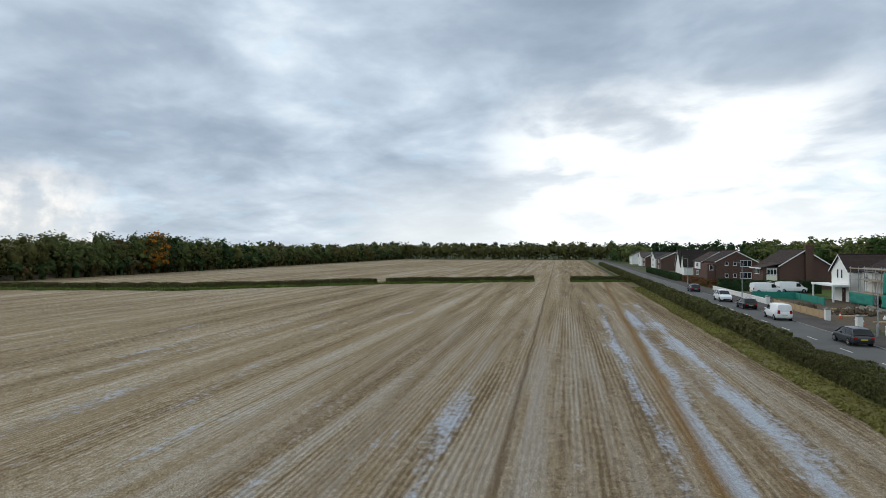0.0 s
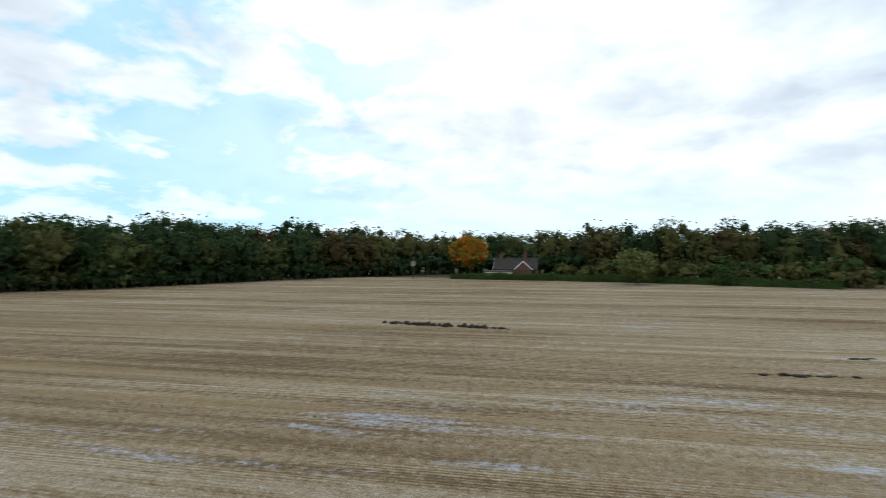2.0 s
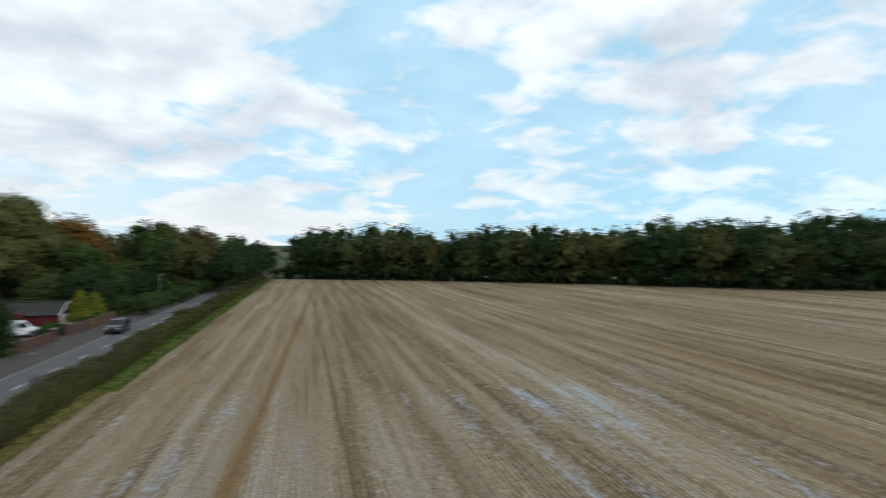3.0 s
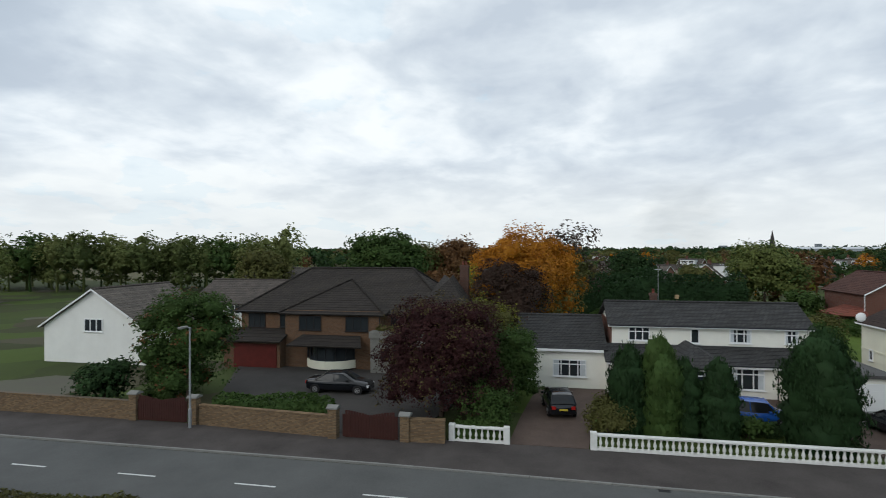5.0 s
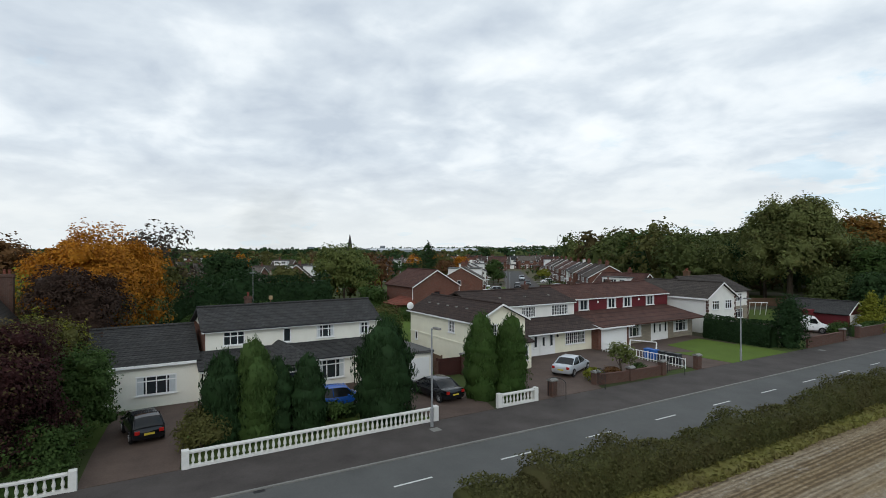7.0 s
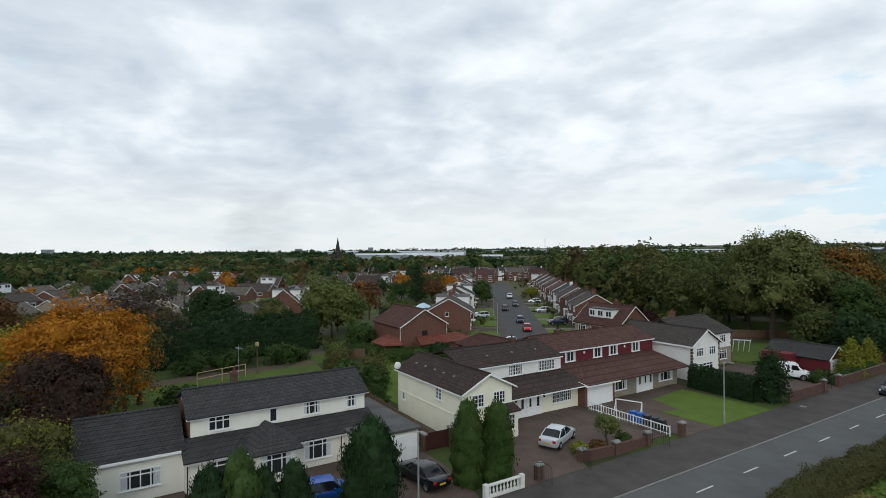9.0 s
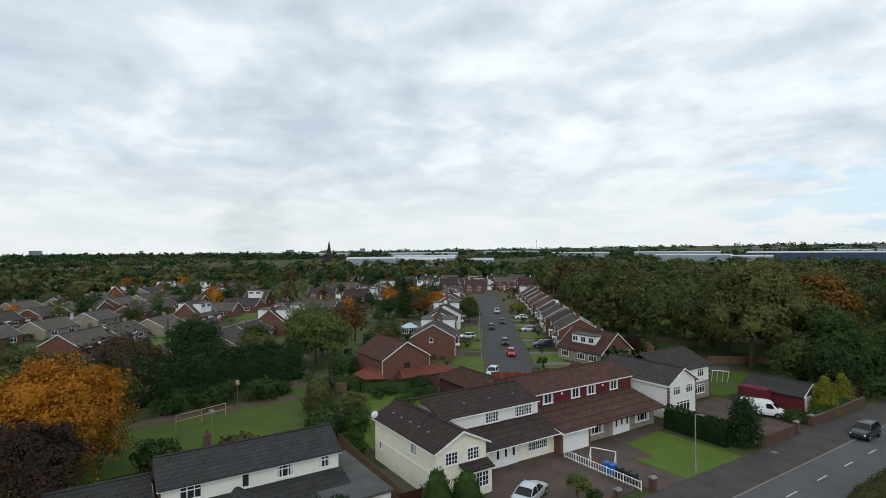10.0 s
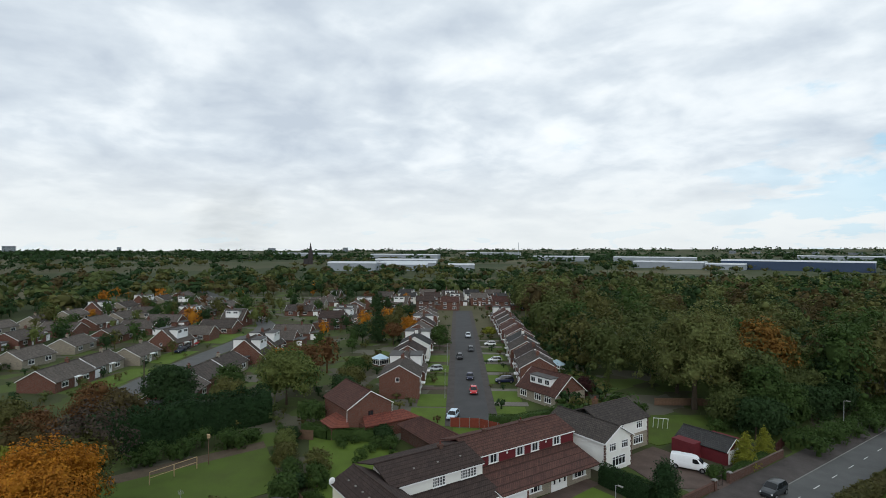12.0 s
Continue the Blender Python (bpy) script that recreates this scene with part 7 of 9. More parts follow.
tree("conifer", 76.0, 33.0, 10.5, 2.6, L_DARK, "dark pointed conifer behind the houses", 26, 2600, 0.3, lobes=cone_lobes(10.5, 2.6, 26))
tree("lime_tree", 84.0, 47.0, 11.0, 5.5, L_OLIVE, "green and yellow tree behind the houses", 27, 3600, 0.36)


def cypress(name, x, y, h, r, seed, label, mat=L_CYPRESS, count=2600, size=0.1):
    return tree(name, x, y, h, r, mat, label, seed, count * 3, size, lobes=column_lobes(h, r, seed), trunk=0.1, lean=0.4, core=0.88, upright=True)


cypress("cypress", 32.0, -4.8, 4.5, 1.3, 31, "dark upright cypress behind the white balustrade")
cypress("cypress", 31.7, -6.4, 5.0, 1.25, 32, "mid-green feathery conifer behind the white balustrade", L_GREEN, 2600)
cypress("cypress", 32.0, -7.8, 3.9, 1.0, 33, "dark upright cypress behind the white balustrade", count=1800)
cypress("cypress", 31.5, -9.4, 4.0, 1.1, 34, "dark upright cypress behind the white balustrade", count=2000)
cypress("cypress", 31.4, -14.4, 5.5, 1.95, 35, "broad dark cypress column beside the lamp", count=5200)
cypress("cypress", 31.7, -22.2, 5.4, 1.3, 36, "tall green cypress behind the short balustrade", leaf("leaves_cypress_green", (0.055, 0.1, 0.024), (0.032, 0.06, 0.017)), 3000)
cypress("cypress", 31.0, -24.2, 5.2, 1.35, 37, "tall green cypress behind the short balustrade", bpy.data.materials["leaves_cypress_green"], 3000)
tree("yew_bush", 31.8, -3.6, 2.5, 1.6, L_OLIVE, "low spreading green yew", 38, 5000, 0.1, n=9, base=-0.1, category="bush")
tree("low_shrub", 32.5, -11.2, 1.2, 1.3, L_GREEN, "low green shrub on the front bed", 39, 900, 0.14, n=6, base=-0.1, category="bush")
tree("low_shrub", 33.0, -12.6, 0.9, 0.8, L_DARK, "small dark clipped shrub", 40, 700, 0.12, n=6, base=-0.1, category="bush")
tree("yellow_shrub", 31.2, -33.2, 1.1, 0.95, L_YELLOW, "rounded bright yellow shrub by the brick wall", 41, 1500, 0.1, n=6, base=-0.1, category="bush")
tree("red_shrub", 31.0, -34.9, 1.0, 0.9, L_RUST, "rust-red rounded shrub by the brick wall", 42, 1300, 0.1, n=6, base=-0.1, category="bush")
tree("green_shrub", 30.9, -38.2, 1.1, 0.95, L_GREEN, "rounded green shrub by the brick wall", 43, 1200, 0.1, n=6, base=-0.1, category="bush")
tree("olive_tree", 31.3, -36.5, 2.9, 1.3, L_WILLOW, "small grey-green olive tree", 44, 1200, 0.13, n=7, base=0.2, core=0.5)
tree("dark_holly", 30.6, -62.6, 5.0, 1.8, L_CYPRESS, "dark evergreen tree at the end of the hedge", 45, 3600, 0.18, lobes=column_lobes(5.0, 1.8, 45))
tree("golden_conifer", 30.8, -83.2, 5.6, 1.9, L_YELLOW, "yellow-green pointed conifer by the wall", 46, 3200, 0.17, lobes=cone_lobes(5.6, 1.9, 46, 12, 0.06, -0.02))
tree("golden_conifer", 31.2, -90.0, 4.8, 1.5, L_YELLOW, "yellow-green pointed conifer by the wall", 47, 2400, 0.17, lobes=cone_lobes(4.8, 1.5, 47, 12, 0.06, -0.02))
tree("rhododendron", 31.6, -76.2, 1.9, 1.5, L_GREEN, "glossy green shrub over the wall", 48, 1500, 0.15, n=7, base=-0.1, category="bush")
tree("spreading_tree", 51.0, -104.5, 20.8, 9.4, L_PLANE, "very large green and olive broad-leaved tree", 49, 20000, 0.34, n=34, base=0.22, trunk=0.55, second=(L_OLIVE, 0.16, 0.95))
tree("woodland_oak", 60.0, -113.0, 19.5, 7.4, L_DARK, "tall dark green oak at the wood's edge", 50, 7000, 0.45, n=16, base=0.15)
tree("woodland_oak", 42.5, -112.0, 13.5, 6.0, L_WOOD, "green oak at the wood's edge", 51, 5000, 0.42, n=14, base=0.1)
tree("autumn_oak", 47.0, -124.0, 18.5, 7.8, L_AMBER, "oak turning orange-brown in the wood", 52, 9500, 0.42, n=20, base=0.1, second=(L_OLIVE, 0.3, 0.8))
tree("woodland_oak", 38.0, -106.0, 11.5, 4.6, L_GREEN, "green tree at the wood's edge", 53, 4200, 0.36, n=12, base=0.05)
tree("woodland_oak", 35.5, -96.5, 7.5, 3.6, L_DARK, "dark green spreading tree by the road", 54, 3200, 0.3, n=10, base=0.0)
tree("woodland_oak", 36.0, -130.0, 11.5, 5.2, L_DARK, "dark green tree overhanging the road", 55, 3600, 0.4, n=11, base=0.05)
tree("sycamore", 103.0, -16.0, 10.5, 5.4, L_DARK, "dark round-headed tree among the gardens", 56, 4200, 0.32, n=13, base=0.05)
tree("willow", 99.5, -37.0, 12.2, 6.6, L_WILLOW, "pale green willow among the gardens", 57, 6500, 0.36, n=16, base=0.02, second=(L_GREEN, 0.2, 0.6))
tree("copper_beech", 108.0, -44.0, 11.0, 4.6, L_RUST, "brown-leaved tree beside the willow", 58, 3600, 0.34, n=12, base=0.02)
tree("apple_tree", 63.5, -29.5, 4.2, 2.3, L_OLIVE, "small olive-green garden tree on the lawn", 59, 1600, 0.2, n=9, base=0.1)
tree("garden_shrub", 60.0, -28.0, 2.8, 2.3, L_GREEN, "leafy green shrub on the lawn", 60, 1500, 0.18, n=8, base=0.0, category="bush")
tree("yellow_shrub", 58.0, -32.8, 1.3, 1.1, L_YELLOW, "rounded yellow shrub on the lawn", 61, 900, 0.12, n=6, base=-0.1, category="bush")
tree("garden_shrub", 69.6, -43.6, 3.0, 2.2, L_DARK, "dark shrub against the brick gable", 62, 2000, 0.22, n=9, base=0.0, category="bush")
tree("garden_shrub", 66.4, -42.9, 2.2, 1.5, L_GREEN, "green shrub against the brick gable", 63, 1400, 0.2, n=8, base=0.0, category="bush")
tree("cherry_tree", 68.5, -92.0, 4.8, 2.6, L_PURPLE, "small purple-brown tree by the chalet", 64, 1600, 0.22, n=9, base=0.15, core=0.5)
tree("street_tree", *street(76, 8.5), 8.6, 3.6, L_GREEN, "round green tree beside the street", 65, 2600, 0.3, n=10, base=0.1)
tree("garden_conifer", *street(88, 30), 14.0, 3.6, L_DARK, "tall dark conifer among the gardens", 66, 3000, 0.36, lobes=cone_lobes(14.0, 3.6, 66))
tree("garden_maple", *street(90, 19), 8.8, 3.8, L_ORANGE, "orange autumn tree among the gardens", 67, 2600, 0.32)
tree("garden_maple", *street(82, 24), 8.0, 3.4, L_RUST, "rust autumn tree among the gardens", 68, 2200, 0.32)
tree("garden_ash", *street(96, 26), 9.0, 4.0, L_OLIVE, "olive green tree among the gardens", 69, 2200, 0.34)
tree("yellow_bush", *street(100, -9), 4.0, 2.6, L_YELLOW, "yellow-green shrub by the street", 70, 900, 0.3, category="bush")

hedge("hedge_conifer", [(86.5, -1.0), (88.5, -8.0), (92.5, -31.0)], 4.6, 6.4, L_CYPRESS, "tall dark overgrown conifer hedge", 71, 0.3, 260, 0.2)
hedge("hedge_conifer", [(39.3, -61.1), (31.4, -60.9)], 1.7, 2.7, L_CYPRESS, "dense dark conifer hedge beside the lawn", 72, 0.16, 420, 0.1)
hedge("hedge_privet", [(81.0, -33.8), (76.2, -36.4), (71.0, -42.4)], 1.4, 2.1, L_GREEN, "clipped green privet hedge with a bright flat top", 73, 0.15, 240, 0.05)
hedge("hedge_privet", [street(1, -7.0), street(3, -16), street(4, -26)], 1.6, 1.9, L_GREEN, "clipped green hedge round the corner plot", 74, 0.16, 240, 0.05)
hedge("hedge_garden", [(66.8, -63.6), (63.8, -67.0), (62.7, -80.0), (61.8, -89.0)], 1.8, 1.9, L_GREEN, "thick clipped green hedge between gardens", 76, 0.16, 200, 0.1)
hedge("hedge_gold", [street(86, 50), street(74, 44), street(64, 48)], 2.0, 2.4, L_YELLOW, "bright yellow-green clipped hedge", 75, 0.3, 120, 0.05)
hedge("shrub_border", [(29.9, 20.0), (30.2, 12.6)], 1.5, 1.5, L_GREEN, "ragged green shrubs behind the brick wall", 76, 0.17, 260, 0.25)
hedge("hedge_ivy", [(29.9, -76.0), (30.1, -88.0)], 1.2, 1.5, L_GREEN, "leafy green hedge over the brick wall", 77, 0.15, 240, 0.15)
hedge("hedge_low", [(29.4, 5.0), (29.5, 2.2)], 0.9, 1.0, L_GREEN, "green shrubs behind the white balustrade", 78, 0.14, 240, 0.15)
hedge("hedge_roadside", [(16.7, 48.0), (16.75, 2.0)], 1.6, 1.32, L_HEDGE, "trimmed brown-green field hedge along the road", 79, 0.11, 620, 0.22, category="hedge")
hedge("hedge_roadside", [(16.75, 1.8), (16.75, -9.6)], 1.6, 1.0, L_HEDGE, "low gappy stretch of the field hedge along the road", 90, 0.095, 700, 0.6, category="hedge")
hedge("hedge_roadside", [(16.75, -9.0), (16.8, -11.4)], 1.7, 1.2, L_HEDGE, "rounded clump in the field hedge", 92, 0.095, 900, 0.4, round_top=0.8, category="hedge")
hedge("hedge_roadside", [(16.8, -11.0), (16.8, -14.6)], 2.0, 1.42, L_HEDGE, "rounded clump in the field hedge", 93, 0.095, 900, 0.5, round_top=0.7, category="hedge")
hedge("hedge_roadside", [(16.8, -14.3), (16.9, -60.0)], 2.1, 1.55, L_HEDGE, "ragged brown-green field hedge along the road", 89, 0.095, 900, 0.7, category="hedge")
hedge("verge_tussocks", [(14.6, 120.0), (14.5, 10.0)], 2.0, 0.2, L_TUSSOCK, "yellow-green tussocks of grass beside the hedge", 97, 0.17, 170, 0.8, kind="stuff", category="grass")
hedge("verge_tussocks", [(15.3, 10.0), (15.3, -44.0)], 1.1, 0.22, L_TUSSOCK, "dry yellow-brown grass under the hedge", 99, 0.16, 120, 0.8, kind="stuff", category="grass")
hedge("verge_tussocks", [(15.0, -44.0), (15.0, -200.0)], 1.7, 0.28, L_VERGE, "green tussocks of grass beside the hedge", 98, 0.2, 90, 0.8, kind="stuff", category="grass")
hedge("hedge_roadside", [(16.9, -60.2), (16.9, -204.0)], 2.1, 1.6, L_HEDGE, "trimmed brown-green field hedge along the road", 80, 0.24, 170, 0.5)
hedge("hedge_roadside", [(16.8, 48.2), (17.2, 150.0), (18.0, 300.0)], 2.0, 1.5, L_HEDGE, "trimmed brown-green field hedge along the road", 81, 0.26, 130, 0.12)
hedge("hedge_field", [(15.6, 144.6), (1.0, 143.2)], 1.6, 1.3, L_HEDGE, "low hedge between two fields", 82, 0.25, 120, 0.1)
hedge("hedge_field", [(-8.5, 141.5), (-43, 124)], 1.6, 1.3, L_HEDGE, "low hedge between two fields", 83, 0.25, 120, 0.12)
hedge("hedge_field", [(-45, 122.5), (-76, 97), (-103, 92), (-132, 88)], 1.6, 1.3, L_HEDGE, "low hedge between two fields", 84, 0.25, 120, 0.12)
hedge("verge_tussocks", [(15.2, 141.6), (1.0, 140.4)], 2.6, 0.4, L_VERGE, "green grass bank under the field hedge", 101, 0.35, 60, 0.5, kind="stuff", category="grass")
hedge("verge_tussocks", [(-8.5, 138.6), (-43.5, 121), (-76, 94), (-103, 88.6), (-132, 84.6)], 2.6, 0.4, L_VERGE, "green grass bank under the field hedge", 102, 0.35, 60, 0.5, kind="stuff", category="grass")
hedge("hedge_cottage", [(-164, -34), (-160, 0), (-150, 30), (-137, 62)], 1.8, 1.9, L_GREEN, "green hedge and brambles along the field edge", 85, 0.3, 110, 0.2)
hedge("roadside_clipped_hedge", [(28.6, 150.0), (29.0, 205.0)], 1.6, 1.8, L_DARK, "dark clipped hedge in front of the houses", 86, 0.25, 130, 0.06)
hedge("roadside_clipped_hedge", [(30.0, 118.0), (40.0, 114.0), (46.0, 112.0)], 1.6, 2.2, L_DARK, "dark clipped hedge round the parking", 87, 0.22, 150, 0.06)
hedge("hedge_rust", [(29.5, 146.0), (31.0, 124.0)], 1.6, 1.6, L_RUST, "rust-brown clipped beech hedge beside the parking", 88, 0.22, 150, 0.06)


def proto(h, r, seed, count, size, conifer=False, n=10, skirt=0, cores=40):
    """One tree of a wood: crown and stem; only the first boughs have a closed heart."""
    lb = cone_lobes(h, r, seed, 8, 0.12) if conifer else broad_lobes(h, r, seed, n, 0.04)
    lb = lb + skirt_lobes(h, r, seed, skirt) if skirt else lb
    v, q = crown(lb, count, size, seed, 0, (0.5, 1.0), 0.45, dome=0.0 if conifer else 0.4)
    rng = np.random.default_rng(seed + 7)
    items = [(v, q)] + [ball(l[:3], np.array(l[3:]) * (0.6 if k == 0 else 0.5), rng, 5, 4, 0.3) for k, l in enumerate(lb[:cores])]
    a = np.arange(6) / 6 * 2 * np.pi
    rr = 0.35
    tv = np.concatenate([np.stack([np.cos(a) * rr, np.sin(a) * rr, a * 0], 1), np.stack([np.cos(a) * rr * 0.6, np.sin(a) * rr * 0.6, a * 0 + h * 0.5], 1)])
    tq = np.array([[i, (i + 1) % 6, 6 + (i + 1) % 6, 6 + i] for i in range(6)])
    return join_quads(items + [(tv, tq)])


PROTO = [proto(17, 6.6 + 0.5 * (i % 3), 100 + i, 1900, 0.46, n=22, cores=8) for i in range(8)]
PROTO_EDGE = [proto(16.5, 6.4, 160 + i, 1200, 0.52, n=18, skirt=6, cores=12) for i in range(8)]
PROTO_MID = [proto(16.5, 6.4, 170 + i, 560, 0.7, n=12, skirt=5, cores=6) for i in range(6)]
PROTO_BACK = [proto(17, 6.6, 190 + i, 820, 0.66, n=16, cores=5) for i in range(7)]
PROTO_DEEP = [proto(16.5, 6.4, 180 + i, 300, 0.9, n=9, cores=4) for i in range(6)]
PROTO_TALL = [proto(18.6, 3.7, 110 + i, 380, 0.7, True, cores=8) for i in range(4)]
PROTO_FAR = [proto(14.5, 6.6, 120 + i, 130, 1.4, n=6, skirt=3, cores=3) for i in range(6)]
PROTO_BUSH = [proto(3.2, 2.2, 230 + i, 420, 0.24, n=7, cores=3) for i in range(5)]
PROTO_SHRUB = [proto(3.2, 2.2, 130 + i, 64, 0.5, n=4, cores=1) for i in range(4)]


def belt(name, spots, protos, mat, label, seed):
    """A wood in four depths: full trees along its near edge, plainer ones behind and far off."""
    sets = ([], [], [], [])
    for sp in spots:
        d = math.hypot(sp[0] - 0.0, sp[1] + 10.0)
        sets[0 if d < (165 if sp[0] < 0 else 128) else 1 if d < 205 else 2 if d < 260 else 3].append(sp)
    edge = protos is PROTO_EDGE
    for k, (group, pr) in enumerate(zip(sets, (protos, PROTO_MID if edge else PROTO_BACK, PROTO_MID if edge else PROTO_DEEP, PROTO_FAR))):
        if group:
            wood(name, group, pr, mat, label, seed + 100 * k)


def along(pts, depths, gap, rng, s0, s1):
    """Tree places in rows behind a line."""
    out = []
    for d in depths:
        for (x0, y0), (x1, y1) in zip(pts, pts[1:]):
            l = math.hypot(x1 - x0, y1 - y0)
            ux, uy = (x1 - x0) / l, (y1 - y0) / l
            for i in range(int(l / gap)):
                s = (i + 0.5 + rng.uniform(-0.35, 0.35)) * gap
                e = d + rng.uniform(-2, 2)
                out.append((x0 + ux * s + uy * e, y0 + uy * s - ux * e, rng.uniform(s0, s1)))
    return out


def split(spots, shares, rng):
    groups = [[] for _ in shares]
    for sp in spots:
        groups[rng.choice(len(shares), p=shares)].append(sp)
    return groups


rng_w = np.random.default_rng(77)
EDGE_SW = [(-184, -58), (-152, -84), (-108, -109), (-86, -134), (-36, -177), (14, -209)]
sw = along(EDGE_SW, (3, 9), 5.4, rng_w, 0.88, 1.17)
wood("woodland_belt", along(EDGE_SW, (17, 27), 5.6, rng_w, 1.02, 1.3), PROTO_MID, L_DARK, "dark green trees deep in the wood", 21)
for spots, mat, lab in zip(split(sw, (0.44, 0.34, 0.12, 0.10), rng_w), (L_DARK, L_WOOD, L_OLIVE, L_BROWN), ("dark green", "green", "olive", "brown")):
    belt("woodland_belt", spots, PROTO_EDGE, mat, lab + " trees of the wood along the field", 1)
wood("conifer_belt", along(EDGE_SW, (24,), 6.5, rng_w, 0.82, 1.04), PROTO_TALL, L_DARK, "dark pointed conifers behind the wood's edge", 2)
wood("undergrowth", along(EDGE_SW, (0.5, 3), 2.6, rng_w, 0.8, 1.9), PROTO_SHRUB, L_DARK, "dark undergrowth along the wood's edge", 3)
EDGE_W = [(-146, 92), (-150, 60), (-163, 30), (-176, 5)]
ww = along([(-152, 116), (-148, 94)], (4, 11), 5.0, rng_w, 0.75, 0.95) + along(EDGE_W, (6, 13), 5.2, rng_w, 0.84, 1.14) + along([(-200, 20), (-205, -50), (-196, -62)], (0, 9), 7, rng_w, 0.95, 1.1)
for spots, mat, lab in zip(split(ww, (0.42, 0.3, 0.2, 0.08), rng_w), (L_DARK, L_WOOD, L_OLIVE, L_BROWN), ("dark green", "green", "olive", "brown")):
    belt("woodland_belt", spots, PROTO_EDGE, mat, lab + " trees around the cottage", 4)
wood("undergrowth", along([(-137, 70), (-150, 32), (-158, 12)], (3, 7), 3.4, rng_w, 0.9, 2.1), PROTO_SHRUB, L_OLIVE, "olive shrubs along the field edge", 5)
wood("undergrowth", along([(-137, 70), (-150, 32), (-160, 8)], (5, 9), 3.8, rng_w, 1.1, 2.4), PROTO_SHRUB, L_GREEN, "green shrubs closing the wood behind the field edge", 27)
rng_c = np.random.default_rng(78)
wood("undergrowth", along([(-186, 18), (-197, -4), (-199, -48), (-178, -68)], (0, 4), 3.0, rng_c, 1.5, 2.9), PROTO_SHRUB, L_DARK, "dark shrubs closing the wood behind the cottage", 28)
wood("undergrowth", along([(-157, 18), (-170, 2), (-172, -3)], (1, 5), 3.0, rng_c, 1.0, 2.2), PROTO_SHRUB, L_OLIVE, "olive thorn bushes beside the cottage garden", 29)
wood("woodland_belt", along([(-212, 30), (-220, -50), (-196, -84)], (0,), 5.0, rng_c, 0.9, 1.1), PROTO_MID, L_WOOD, "green trees deep in the wood behind the cottage", 30)
wood("woodland_belt", along(EDGE_W, (22,), 5.2, rng_w, 0.95, 1.18), PROTO_MID, L_DARK, "dark green trees behind the cottage wood", 22)
EDGE_NW = [(-152, 470), (-151, 300), (-150, 180), (-150, 100)]
nw = along(EDGE_NW, (-3, -9, -17), 4.6, rng_w, 0.68, 0.9)
nw = [(x - 12, y, s) for x, y, s in nw] + [(x - 7, y, s) for x, y, s in along([(-151, 330), (-150, 180), (-150, 100)], (0,), 4.4, rng_w, 0.34, 0.52)]
for spots, mat, lab in zip(split(nw, (0.12, 0.5, 0.28, 0.1), rng_w), (L_DARK, L_WOOD, L_OLIVE, L_BROWN), ("dark green", "green", "olive", "brown")):
    belt("woodland_belt", spots, PROTO_EDGE, mat, lab + " trees beyond the north field", 6)
for mat, lab, sd in ((L_WOOD, "green", 24), (L_DARK, "dark green", 25), (L_BROWN, "brown-green", 26)):
    wood("undergrowth", [(x + 6, y, s) for x, y, s in along(EDGE_NW, (-1, 3), 8.0, rng_w, 1.0, 2.2)], PROTO_SHRUB, mat, lab + " undergrowth closing the north wood's edge", sd)
tree("golden_oak", -141.0, 160.0, 14.5, 4.8, L_OLIVE, "golden autumn tree standing out of the wood", 90, 3600, 0.6, n=14, base=0.02, second=(L_ORANGE, 0.4, 1.0))
tree("golden_oak", -182.0, -31.0, 14.0, 7.0, L_ORANGE, "golden autumn tree beside the cottage", 91, 4600, 0.6, n=16, base=0.1, second=(L_YELLOW, 0.4, 0.8))
tree("pale_willow", -146.0, 19.0, 9.4, 5.2, L_WILLOW, "pale green rounded tree at the field edge", 92, 2600, 0.5, n=12, base=0.0)
tree("green_cone", -146.0, 40.0, 8.6, 3.2, L_GREEN, "bright green conical tree at the field edge", 93, 1500, 0.45, lobes=cone_lobes(8.6, 3.2, 93))
far_n = along([(60, 480), (-30, 490), (-190, 480)], (0, -10, -22), 8, rng_w, 0.85, 1.1)
wood("far_wood", far_n, PROTO_FAR, L_OLIVE, "brown-green wood beyond the north field", 7)
wood("far_wood", along([(180, 520), (20, 640), (-260, 600)], (0, -14), 9, rng_w, 1.0, 1.3), PROTO_FAR, L_DARK, "dark wood far beyond the fields", 8)
en = along([(66, 330), (72, 200), (84, 110), (92, 60)], (-6, -14, -24), 7.5, rng_w, 0.72, 1.0)
en = [(x + 26, y, s) for x, y, s in en] + along([(30, 420), (34, 350)], (-6, -14), 7, rng_w, 0.7, 0.9)
for spots, mat, lab in zip(split(en, (0.25, 0.35, 0.4), rng_w), (L_GREEN, L_WOOD, L_PLANE), ("fresh green", "mid-green", "pale green")):
    belt("woodland_belt", spots, PROTO, mat, lab + " trees behind the roadside houses", 9)
tree("tall_poplar", 92.0, 152.0, 18.5, 3.0, L_DARK, "dark pointed tree above the roofs", 94, 1500, 0.6, lobes=cone_lobes(18.5, 3.0, 94))
tree("tall_poplar", 100.0, 156.0, 17.0, 2.6, L_DARK, "dark pointed tree above the roofs", 95, 1500, 0.6, lobes=cone_lobes(17.0, 2.6, 95))
tree("willow", 86.0, 114.0, 15.5, 10.0, L_WILLOW, "large pale green willow behind the houses", 96, 7000, 0.45, n=22, base=0.05)

